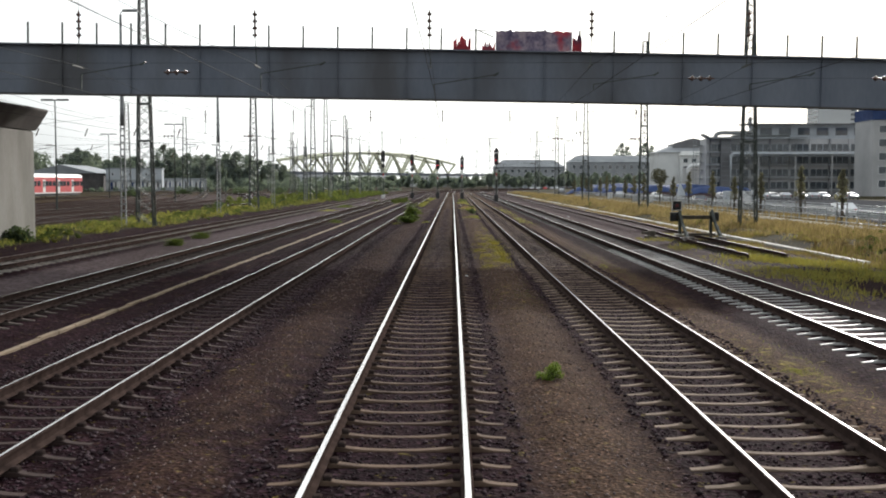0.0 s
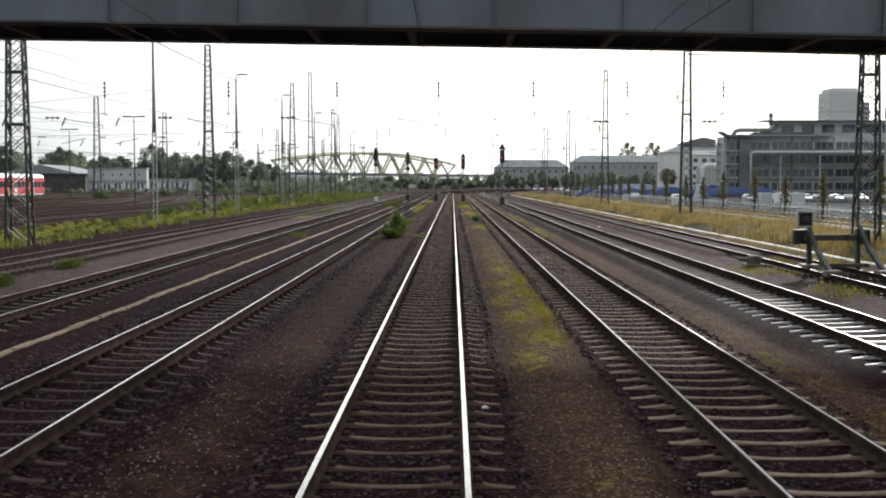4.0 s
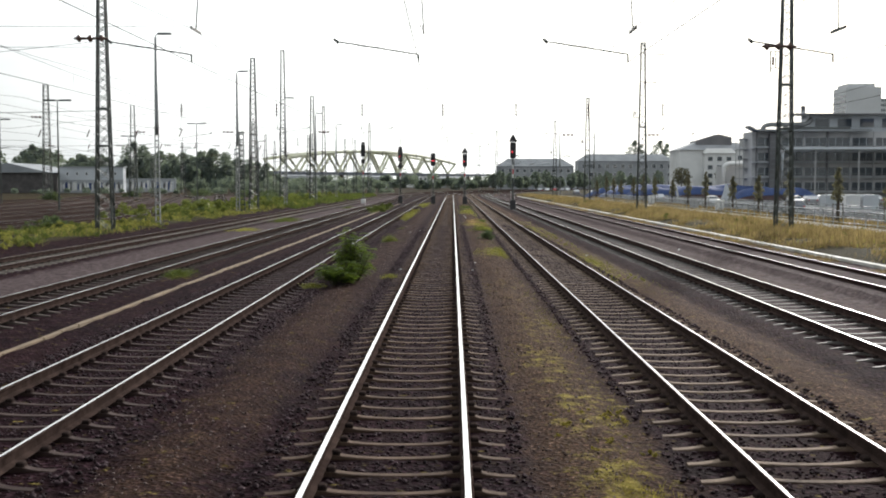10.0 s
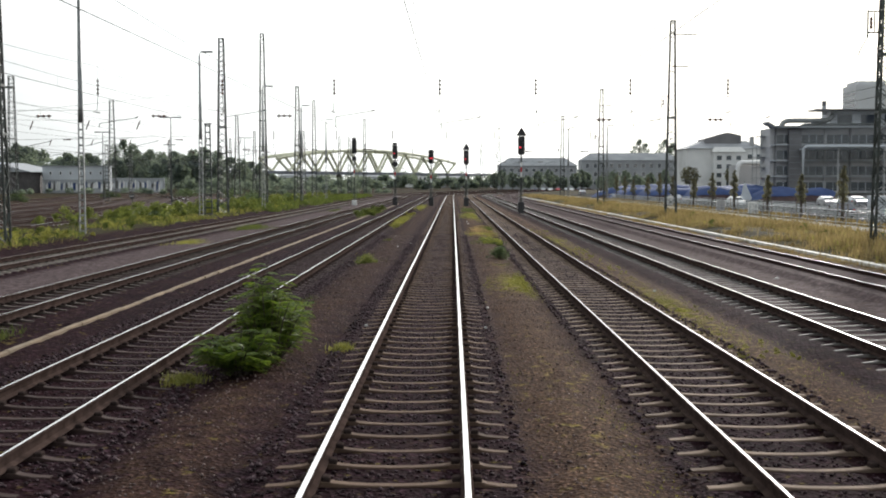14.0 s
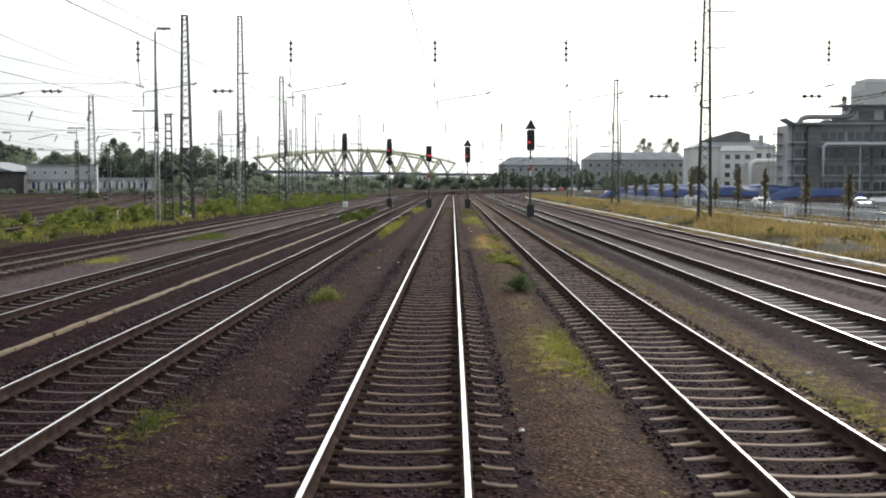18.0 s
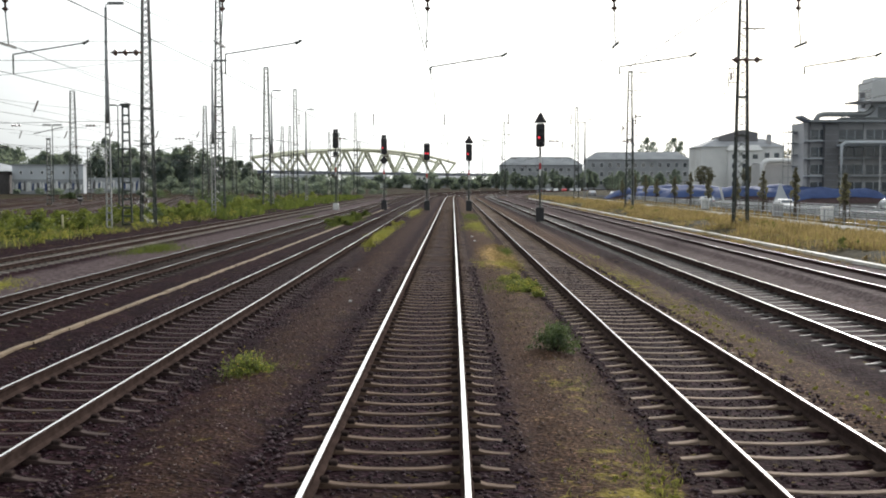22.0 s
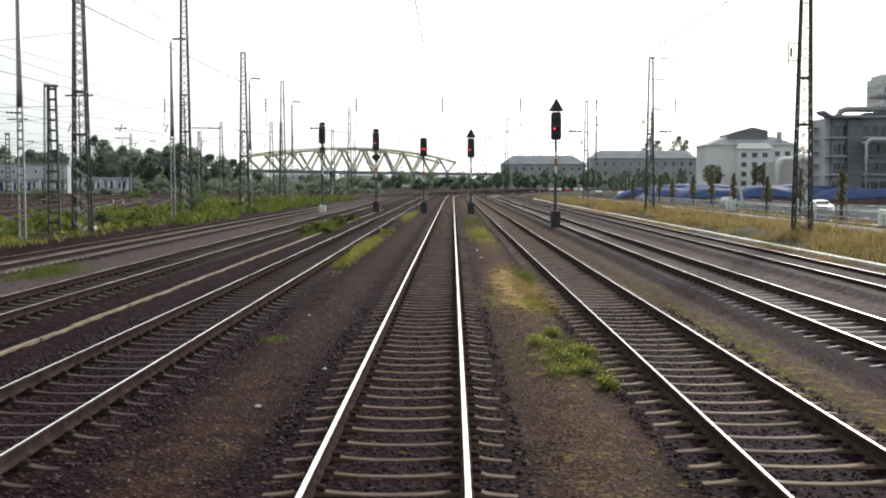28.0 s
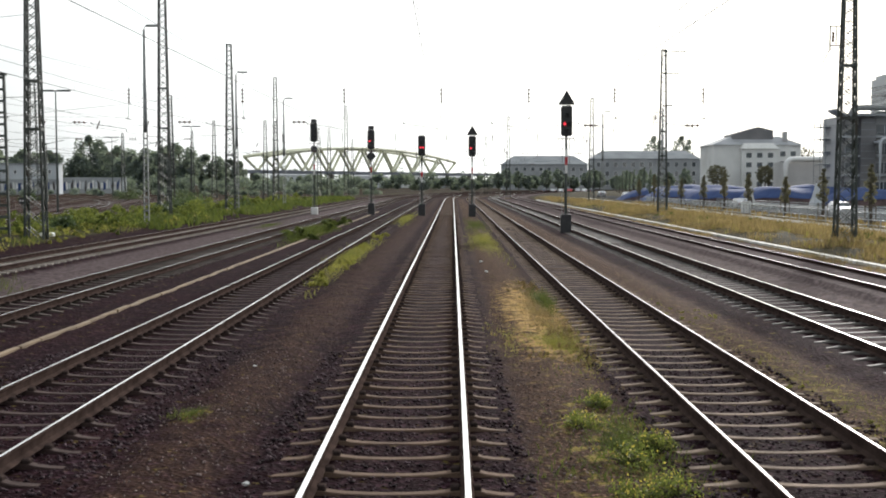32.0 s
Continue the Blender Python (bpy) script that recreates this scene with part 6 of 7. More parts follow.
def guard_rail(x, y0, y1, step):
    """A crash barrier: waisted beam on short posts, with a hand tube above."""
    ob = thing("guard_rail", "long bright galvanised guard rail between path and road", "guard rail", (x, 0, -0.66))
    post = Mesh()
    post.box(-0.05, -0.03, 0, 0.05, 0.03, 0.95)
    me = post.data("post", M_GALV)
    for i in range(int((y1 - y0) / step) + 1):
        part("post", me, None, ob, at=(0, y0 + i * step, 0))
    m = Mesh()
    m.extrude([(-0.06, 0.45), (-0.10, 0.50), (-0.06, 0.58), (-0.06, 0.62), (-0.10, 0.70), (-0.06, 0.75), (-0.05, 0.75), (-0.05, 0.45)], [(0, y0, 0), (0, (y0 + y1) / 2, 0), (0, y1, 0)])
    part("beam", m, M_FENCE, ob)
    m = Mesh()
    m.tube([(0, y0, 0.97), (0, y1, 0.97)], 0.04, 6)
    part("hand_tube", m, M_FENCE, ob)
    return ob


guard_rail(36.9, 60.0, 320.0, 4.0)
guard_rail(45.2, 60.0, 320.0, 4.0)


def cabinet(x, y, w, h, material, label):
    ob = thing("cabinet", label, "cabinet", (x, y, -0.62), "roadside cabinets")
    m = Mesh()
    m.box(-w / 2, -0.25, 0.08, w / 2, 0.25, h - 0.06, 0, 0.02)
    body = part("body", m, material, ob)
    m = Mesh()
    m.box(-w / 2 - 0.04, -0.29, h - 0.06, w / 2 + 0.04, 0.29, h, 0, 0.02)
    part("lid", m, material, ob)
    m = Mesh()
    m.box(-w / 2 - 0.02, -0.27, -0.1, w / 2 + 0.02, 0.27, 0.08)
    part("plinth", m, M_TROUGH, ob)
    m = Mesh()
    m.box(-0.01, -0.262, 0.15, 0.01, -0.25, h - 0.1)
    part("door_seam", m, M_MAST, body)
    return ob


cabinet(33.8, 189.5, 1.0, 1.35, M_WHITE, "pale grey roadside cabinet behind the railing")
cabinet(33.9, 205.0, 1.0, 1.3, M_FACADE_BROWN, "brown roadside cabinet behind the railing")
cabinet(33.9, 238.0, 1.0, 1.4, M_WHITE, "pale grey roadside cabinet behind the railing")
for bx, w, paint, words in ((42.6, 1.5, M_RENDER_GREY, "cream"), (45.1, 1.7, M_RENDER_WHITE, "white"), (47.2, 1.9, M_RENDER_GREY, "cream")):
    box = thing("site_container", words + " ribbed site container beside the road", "container", (bx + 3.6, 186.0, -0.66), "site containers")
    m = Mesh()
    m.box(-w / 2, -1.2, 0, w / 2, 1.2, 2.1, 0, 0.04)
    part("body", m, paint, box)
    for k in range(5):
        rib = Mesh()
        rib.box(-w / 2 + (k + 0.5) * w / 5 - 0.04, -1.24, 0.12, -w / 2 + (k + 0.5) * w / 5 + 0.04, -1.2, 1.98)
        part("rib", rib, paint, box)


def car(x, y, yaw, paint, label, van=False):
    ob = thing("car", label, "car", Matrix.Translation((x, y, -0.62)) @ pose(0, 0, 0, 0, 0, yaw), "vehicles on the road")
    h = 2.2 if van else 1.45
    prof = [(-2.1, 0.25), (2.1, 0.25), (2.15, 0.6), (2.0, 0.82), (1.1, 0.93), (0.45, h - 0.05), (-1.1, h), (-1.85, h - 0.42), (-2.12, 0.88)] if not van else \
           [(-2.6, 0.25), (2.5, 0.25), (2.6, 0.7), (2.45, 1.05), (1.75, 1.2), (1.2, h - 0.05), (-2.5, h), (-2.65, 1.0)]
    m = Mesh()
    n = len(prof)
    vs = []
    for yy, ins in ((-0.86, 0.0), (0.86, 0.0)):
        for px, pz in prof:
            tuck = 0.16 if pz > 1.1 else 0.0
            vs.append((px, yy * (1 - tuck), pz))
    m.add(vs, [tuple(range(n)), tuple(range(2 * n - 1, n - 1, -1))] + [((i + 1) % n, i, i + n, (i + 1) % n + n) for i in range(n)])
    body = part("body", m, paint, ob)
    for s in (-1, 1):
        m = Mesh()
        q = [(1.0, 0.95), (0.42, h - 0.12), (-1.05, h - 0.09), (-1.6, 0.98)] if not van else [(1.7, 1.25), (1.2, h - 0.15), (0.3, h - 0.15), (0.3, 1.25)]
        yo = [s * 0.865 * (1 - (0.16 if pz > 1.1 else 0.0)) + s * 0.004 for _, pz in q]
        m.add([(px, yy, pz) for (px, pz), yy in zip(q, yo)] + [(px, yy - s * 0.03, pz) for (px, pz), yy in zip(q, yo)],
              [(0, 1, 2, 3), (7, 6, 5, 4), (0, 4, 5, 1), (1, 5, 6, 2), (2, 6, 7, 3), (3, 7, 4, 0)])
        part("side_window", m, M_GLASS, ob)
    m = Mesh()
    a, b = (prof[4], prof[5])
    m.add([(a[0] - 0.05, -0.75, a[1] + 0.06), (a[0] - 0.05, 0.75, a[1] + 0.06), (b[0] + 0.06, 0.64, b[1] - 0.08), (b[0] + 0.06, -0.64, b[1] - 0.08),
           (a[0] + 0.02, -0.75, a[1] + 0.06), (a[0] + 0.02, 0.75, a[1] + 0.06), (b[0] + 0.11, 0.64, b[1] - 0.08), (b[0] + 0.11, -0.64, b[1] - 0.08)],
          [(0, 1, 2, 3), (7, 6, 5, 4), (0, 4, 5, 1), (1, 5, 6, 2), (2, 6, 7, 3), (3, 7, 4, 0)])
    part("windscreen", m, M_GLASS, ob)
    for wx in (-1.3, 1.35):
        for s in (-1, 1):
            m = Mesh()
            m.lathe((wx, s * 0.78 - 0.1, 0.31), [(0.2, 0), (0.32, 0.02), (0.32, 0.18), (0.2, 0.2)], 14, axis="y")
            w = part("wheel", m, M_RUBBER, ob)
            m = Mesh()
            m.lathe((wx, s * 0.78 + (0.095 if s > 0 else -0.115), 0.31), [(0.19, 0), (0.19, 0.02)], 10, axis="y")
            part("rim", m, M_GALV, w)
    for s in (-1, 1):
        m = Mesh()
        m.box(2.06, s * 0.6 - 0.16, 0.6, 2.16, s * 0.6 + 0.16, 0.74, 0, 0.02)
        part("headlight", m, M_WHITE, ob)
        m = Mesh()
        m.box(-2.15 if not van else -2.68, s * 0.66 - 0.1, 0.66, -2.08 if not van else -2.6, s * 0.66 + 0.1, 0.86, 0, 0.02)
        part("tail_light", m, M_RED, ob)
    return ob


PAINTS = [(M_CAR_WHITE, "white"), (M_CAR_GREY, "silver"), (M_CAR_DARK, "dark blue"), (M_CAR_WHITE, "white"), (M_CAR_GREY, "grey"), (M_RED, "red")]
rc = random.Random(3)
for i, (x, y, yaw) in enumerate(((39.2, 112, 90), (42.8, 92, -90), (39.4, 178, 90), (42.6, 232, -90), (39.4, 262, 90), (42.6, 330, -90), (41, 372, 90), (40, 408, 90))):
    p, c = PAINTS[i % 6]
    car(x, y, yaw, p, c + " car on the asphalt road beside the yard", van=(i == 1))
for i in range(11):
    p, c = PAINTS[(i * 5 + 1) % 5]
    car(56 + i * 2.7, 232 + (i % 3) * 1.2, 90 if i % 2 else -90, p, c + " car parked before the office building")
for i in range(7):
    p, c = PAINTS[(i * 5 + 2) % 6]
    car(34 + i * 3.2 + rc.uniform(-0.5, 0.5), 520 + i * 2.0, 90, p, c + " car parked far beyond the tracks")


# ---- trees ----
def leaf_cloud(centres, radii, n, size, seed, flat=0.8):
    """Small leaf quads scattered through overlapping blobs."""
    r = np.random.default_rng(seed)
    k = r.integers(0, len(centres), n)
    d = r.normal(size=(n, 3))
    d /= np.linalg.norm(d, axis=1, keepdims=True)
    rad = np.asarray(radii)[k][:, None] * (r.random((n, 1)) ** 0.45)
    c = np.asarray(centres)[k] + d * rad * np.array([1, 1, flat])
    a = r.normal(size=(n, 3))
    a /= np.linalg.norm(a, axis=1, keepdims=True)
    b = np.cross(a, r.normal(size=(n, 3)))
    b /= np.linalg.norm(b, axis=1, keepdims=True)
    s = size * (0.6 + 0.8 * r.random((n, 1)))
    v = np.stack([c - a * s * 0.5, c + b * s * 0.32, c + a * s * 0.5, c - b * s * 0.32], axis=1).reshape(-1, 3)
    return v, np.arange(n * 4).reshape(-1, 4)


def tree(x, y, h, w, leaf, n, size, seed, label, columnar=False, crown_from=0.3, z=-0.1):
    ob = thing("tree", label, "tree", (x, y, z), "roadside trees" if columnar else "yard trees")
    r = random.Random(seed)
    m = Mesh()
    rad = 0.05 + 0.018 * h
    bend = [(r.uniform(-0.02, 0.02) * h * t, r.uniform(-0.02, 0.02) * h * t, h * t) for t in (0, 0.3, 0.6, 0.92)]
    m.tube(bend, [rad * 1.25, rad, rad * 0.6, rad * 0.15], 7)
    trunk = part("trunk", m, M_BARK, ob)
    cs, rs_ = [], []
    k = 9 if columnar else 16
    for i in range(k):
        f = crown_from + (0.97 - crown_from) * (i + 0.5) / k
        spread = w * 0.5 * math.sin(math.pi * min(1, max(0.06, (f - crown_from * 0.6) / (1.05 - crown_from * 0.6)))) ** 0.7
        if columnar:
            g = (f - crown_from) / (1 - crown_from)
            spread = w * 0.5 * min(1.0, 0.35 + 3.2 * g) * (1.02 - g) ** 0.7
        ang = i * 2.4 + r.uniform(-0.5, 0.5)
        q = spread * (0.25 if columnar else 0.62)
        c = (q * math.cos(ang), q * math.sin(ang), h * f)
        cs.append(c)
        rs_.append(max(0.16 if columnar else 0.25, spread * (0.55 if columnar else 0.46)) * r.uniform(0.75, 1.15))
        lm = Mesh()
        z0 = h * max(0.12, f - 0.16)
        lm.tube([(0, 0, z0), (c[0] * 0.6, c[1] * 0.6, (z0 + c[2]) / 2 + 0.02 * h), c], [rad * 0.35, rad * 0.22, rad * 0.06], 5)
        if not columnar or i % 3 == 0:
            part("limb", lm, M_BARK, ob)
    v, f = leaf_cloud(cs, rs_, n, size, seed, 0.9)
    part("crown", arrays_mesh("crown", v, f, leaf), None, ob)
    return ob


for i in range(18):
    yy = 100.5 + i * 12.8
    sap = tree(35.3 + 0.3 * math.sin(i * 2.1), yy, 4.9 + 0.5 * math.sin(i * 1.7), 2.3, M_LEAF_BROWN, 850, 0.22, 50 + i, "slim staked young tree with brown-green autumn leaves", True, 0.36, z=-0.75)
    for s in (-0.45, 0.45):
        m = Mesh()
        m.tube([(s, 0, -0.1), (s, 0, 1.75)], 0.045, 6)
        part("stake", m, M_WOOD, sap)
    m = Mesh()
    m.bar((-0.5, 0, 1.62), (0.5, 0, 1.62), 0.05, 0.07)
    part("tie", m, M_WOOD, sap)
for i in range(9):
    tree(40.0 + i * 1.5, 335 + i * 16.0, 6.0 + 0.9 * math.sin(i * 2.3), 2.6, M_LEAF_HAZE, 600, 0.34, 80 + i, "slim dark green tree beside the road", True, 0.2)
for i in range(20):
    tree(20 + i * 4.0, 585 + 12 * math.sin(i * 1.9), 7.4 + 1.8 * math.sin(i * 1.4), 6.0, M_LEAF_HAZE, 1300, 0.7, 100 + i, "dark green tree before a long grey building", False, 0.15)
for i, (x, y, h, w) in enumerate(((104.6, 692, 27.5, 13), (121, 700, 28, 14), (92, 500, 9, 8), (108, 498, 9, 7), (140, 560, 17, 12))):
    tree(x, y, h, w, M_LEAF_BROWN if i > 1 else M_LEAF_HAZE, 1100 if i > 1 else 3200, 0.7, 120 + i, "broad tree with open branches beside the apartment house", False, 0.35)
rt = random.Random(21)
for i in range(30):
    x = -235 + i * 5.3 + rt.uniform(-2, 2)
    y = 480 + rt.uniform(-10, 70)
    h = rt.uniform(11.5, 16.5)
    tree(x, y, h, h * rt.uniform(0.85, 1.15), M_LEAF_HAZE, 3000, 0.95, 140 + i, "dark green tree behind the yard sheds", False, 0.12)
for i, (x, y, h) in enumerate(((-137, 537, 21), (-131, 540, 17), (-98, 470, 12), (-84, 470, 10), (-152, 460, 17), (-172, 455, 17))):
    tree(x, y, h, h * 0.75, M_LEAF_HAZE, 3400, 0.9, 190 + i, "tall dark tree with an uneven crown behind the yard", False, 0.15)

# far woods, houses and haze-grey blocks along the horizon
cs, rr = [], []
for i in range(150):
    x = -620 + i * 8.4 + rt.uniform(-3, 3)
    y = 960 + 60 * math.sin(i * 0.37)
    for k in range(3):
        cs.append((x + rt.uniform(-5, 5), y + rt.uniform(-6, 6), 2.5 + 3.4 * k + rt.uniform(-1, 2)))
        rr.append(rt.uniform(3.5, 6.0))
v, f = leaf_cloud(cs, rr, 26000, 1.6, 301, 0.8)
tagged(new("far_woods", arrays_mesh("far_woods", v, f, M_LEAF_HAZE)), label="far belt of woods on the horizon, greyed and paled for haze", category="woods", kind="stuff")
cs, rr = [], []
for i in range(60):
    x = -190 + i * 2.9
    cs.append((x, 395 + 10 * math.sin(i) - max(0, x + 60) * 0.0, 0.1 + rt.uniform(0, 0.7)))
    rr.append(rt.uniform(0.7, 1.7))
v, f = leaf_cloud(cs, rr, 9000, 0.55, 302, 0.7)
tagged(new("shrub_belt", arrays_mesh("shrub_belt", v, f, M_LEAF_HAZE)), label="low dark shrubs along the far side of the yard", category="shrubs", kind="stuff")
cs, rr = [], []
for i in range(46):
    cs.append((-104 + i * 1.75, 458 + 8 * math.sin(i * 1.3), 1.2 + rt.uniform(0, 2.6)))
    rr.append(rt.uniform(1.6, 3.2))
v, f = leaf_cloud(cs, rr, 9000, 0.7, 303, 0.8)
tagged(new("shrub_belt", arrays_mesh("shrub_belt", v, f, M_LEAF_HAZE)), label="tall dark shrubs under the trees behind the yard", category="shrubs", kind="stuff")
cs, rr = [], []
for i in range(90):
    cs.append((-150 + i * 1.9, 625 + 10 * math.sin(i * 1.1), 1.0 + rt.uniform(0, 4.6)))
    rr.append(rt.uniform(1.8, 3.4))
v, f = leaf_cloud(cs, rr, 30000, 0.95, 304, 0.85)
tagged(new("shrub_belt", arrays_mesh("shrub_belt", v, f, M_LEAF_HAZE)), label="long dark hedge of shrubs before the truss bridge", category="shrubs", kind="stuff")
for i, (x, y, w, h, wallm) in enumerate(((-75, 905, 30, 8, M_RENDER_GREY), (-40, 925, 22, 9, M_RENDER_WHITE), (-14, 900, 26, 7, M_ROOF_GREY), (30, 930, 30, 9, M_RENDER_GREY), (-130, 915, 36, 9, M_RENDER_GREY))):
    plain_house("house", "pale flat house far beyond the truss bridge", x, y, w, 12, h, wallm, M_ROOF_DARK, 1.5, 6, 2)


# ---- grasses and weeds ----
def blades(n, place, h0, h1, width, seed, lean=0.35):
    """Bent blades of three triangles each; place(r, n) gives x, y, z."""
    r = np.random.default_rng(seed)
    x, y, z = place(r, n)
    n = len(x)
    h = h0 + (h1 - h0) * r.random(n) ** 1.5
    a = r.random(n) * 2 * np.pi
    l = lean * h * (0.3 + r.random(n))
    b = a + np.pi / 2
    w = width * (0.6 + 0.8 * r.random(n))
    ox, oy = np.cos(a), np.sin(a)
    sx, sy = np.cos(b) * w / 2, np.sin(b) * w / 2
    base = np.stack([x, y, z], 1)
    side = np.stack([sx, sy, np.zeros(n)], 1)
    mid = base + np.stack([ox * l * 0.35, oy * l * 0.35, h * 0.6], 1)
    tip = base + np.stack([ox * l, oy * l, h], 1)
    v = np.stack([base - side, base + side, mid + side * 0.8, mid - side * 0.8, tip], 1).reshape(-1, 3)
    o = np.arange(n)[:, None] * 5
    f = np.concatenate([o + np.array([0, 1, 2]), o + np.array([0, 2, 3]), o + np.array([3, 2, 4])], 0)
    return v, f


def weeds(name, label, material, n, place, h0, h1, width, seed, lean=0.35):
    v, f = blades(n, place, h0, h1, width, seed, lean)
    return tagged(new(name, arrays_mesh(name, v, f, material)), label=label, category="grass", kind="stuff")


def strip(x0, x1, y0, y1, z, clump=0.5, near=2.0):
    """Uneven cover of a strip, thinner with distance along y."""
    def place(r, n):
        m = n * 3
        x = x0 + (x1 - x0) * r.beta(1.6, 1.6, m)
        y = y0 + (y1 - y0) * r.random(m) ** near
        keep = np.sin(x * 1.9 + 2.1 * np.sin(y * 0.31)) + np.sin(y * 0.83 + x * 0.7) + np.sin(y * 0.17 + 1.3) + r.normal(size=m) * 0.7 > (clump - 0.5) * 3 - 0.4
        x, y = x[keep][:n], y[keep][:n]
        zz = np.full(len(x), z) if z is not None else np.array([bed_height(q) for q in x])
        return x, y, zz - 0.02 + 0.02 * r.random(len(x))
    return place


def oval(cx, cy, rx, ry, z):
    def place(r, n):
        a, q = r.random(n) * 2 * np.pi, np.minimum(np.abs(r.normal(size=n)) * 0.62, 1.5)
        w = 1 + 0.25 * np.sin(3 * a + cy) + 0.15 * np.sin(7 * a + cx)
        return cx + rx * q * np.cos(a) * w, cy + ry * q * np.sin(a) * w, np.full(n, z)
    return place


weeds("yellow_weeds", "yellow goldenrod weeds along the outer siding", M_GRASS_YEL, 16000, strip(-24.2, -18.2, 30, 200, None, 0.9, 1.3), 0.06, 0.35, 0.025, 1)
weeds("green_weeds", "green weeds along the outer siding", M_GRASS_GRN, 44000, strip(-24.6, -18.4, 30, 210, None, 0.95, 1.2), 0.06, 0.3, 0.03, 2)
weeds("green_weeds", "green overgrown bank between the yard and the main tracks", M_GRASS_GRN, 42000, strip(-29.0, -17.6, 180, 325, None, 0.5, 1.1), 0.15, 0.6, 0.10, 3)
weeds("dry_weeds", "reddish dry weeds beside the outer siding", M_GRASS_DRY, 4000, strip(-23.0, -18.2, 60, 220, None, 0.95, 1.2), 0.1, 0.35, 0.02, 4)
weeds("dry_grass", "tall dry yellow-brown grass between kerb and path", M_GRASS_DRY, 120000, strip(16.5, 29.6, 36, 330, None, 0.85, 1.3), 0.10, 0.62, 0.03, 5)
weeds("green_grass", "green and yellow grass between kerb and path", M_GRASS_YEL, 16000, strip(16.3, 26.0, 40, 260, None, 0.75, 1.4), 0.06, 0.3, 0.04, 6)
weeds("dry_grass", "short dry grass along the kerb", M_GRASS_DRY, 42000, strip(15.4, 20.5, 40, 230, None, 0.6, 1.2), 0.05, 0.30, 0.022, 11)
weeds("verge_grass", "short olive grass between siding and kerb", M_GRASS_DRY, 16000, strip(14.6, 15.95, 44, 260, -0.27, 0.45, 1.2), 0.03, 0.14, 0.02, 10)
weeds("olive_grass", "short olive-yellow grass round the buffer stop", M_GRASS_OCHRE, 22000, strip(10.6, 18.5, 22, 66, None, 0.75, 1.0), 0.03, 0.16, 0.02, 7)
weeds("yellow_grass", "yellow-green grass round the buffer stop", M_GRASS_YEL, 18000, strip(10.5, 24, 14, 62, None, 0.85, 1.0), 0.04, 0.22, 0.02, 8)
weeds("verge_grass", "short grass behind the paved path", M_GRASS_DRY, 16000, strip(32.6, 37.3, 60, 320, None, 0.6, 1.2), 0.1, 0.5, 0.08, 9)
def clumps(name, label, material, x0, x1, y0, y1, z, count, r0, r1, leaves, size, seed):
    """Many low rounded tufts of small leaves, uneven in size and spacing."""
    r = np.random.default_rng(seed)
    cs, rs_ = [], []
    while len(cs) < count:
        x, y = x0 + (x1 - x0) * r.beta(1.5, 1.5), y0 + (y1 - y0) * r.random() ** 1.3
        if math.sin(y * 0.21 + seed) + math.sin(y * 0.57 + x * 0.9) + r.normal() * 0.6 < -0.2:
            continue
        q = r0 + (r1 - r0) * r.random() ** 2
        zz = bed_height(x) if z is None else z
        for k in range(3):
            cs.append((x + r.normal() * q * 0.5, y + r.normal() * q * 0.6, zz + q * (0.15 + 0.4 * k)))
            rs_.append(q * (0.8 - 0.18 * k))
    v, f = leaf_cloud(cs, rs_, leaves, size, seed, 0.75)
    return tagged(new(name, arrays_mesh(name, v, f, material)), label=label, category="weeds", kind="stuff")


clumps("goldenrod_clumps", "low yellow-green goldenrod clumps along the outer siding", M_GRASS_YEL, -24.0, -18.3, 34, 215, None, 1500, 0.1, 0.42, 60000, 0.085, 71)
clumps("weed_clumps", "low dark green weed clumps along the outer siding", M_GRASS_GRN, -25.0, -18.2, 34, 230, None, 800, 0.1, 0.5, 36000, 0.10, 72)
clumps("dry_clumps", "dead brown weed clumps beside the kerb", M_GRASS_DRY, 16.3, 29.0, 44, 300, None, 1900, 0.08, 0.45, 52000, 0.08, 73)
clumps("green_clumps", "scattered green weeds in the dry grass", M_GRASS_GRN, 17.0, 29.0, 40, 260, None, 620, 0.12, 0.4, 24000, 0.09, 74)
clumps("grass_clumps", "tufted ochre-yellow grass between two tracks", M_GRASS_OCHRE, 1.75, 2.85, 42, 64, -0.235, 700, 0.02, 0.07, 22000, 0.024, 75)
clumps("grass_clumps", "bright tufted yellow-green grass between two tracks", M_GRASS_YEL, 1.95, 2.85, 95.6, 102.5, -0.235, 420, 0.02, 0.07, 18000, 0.022, 76)
clumps("dry_clumps", "tufted orange-brown dry grass between two tracks", M_GRASS_DRY, 1.95, 3.05, 128.5, 144, -0.235, 700, 0.02, 0.07, 22000, 0.028, 77)
clumps("weed_clumps", "yellow-green leafy weeds along the foot of a rail", M_GRASS_YEL, -4.0, -3.05, 143, 177, -0.26, 130, 0.06, 0.24, 9000, 0.06, 78)
clumps("weed_clumps", "tall leafy green weeds beside a far rail", M_GRASS_GRN, -8.3, -7.0, 170, 198, -0.25, 60, 0.2, 0.55, 9000, 0.12, 80)
clumps("weed_clumps", "mounds of overgrown green weeds on the yard bank", M_LEAF_WEED, -31.0, -20.0, 150, 300, None, 620, 0.35, 1.15, 76000, 0.17, 81)
clumps("weed_clumps", "sparse yellow-green weeds between two tracks", M_GRASS_YEL, 5.5, 6.6, 84, 138, -0.24, 420, 0.02, 0.07, 12000, 0.026, 79)
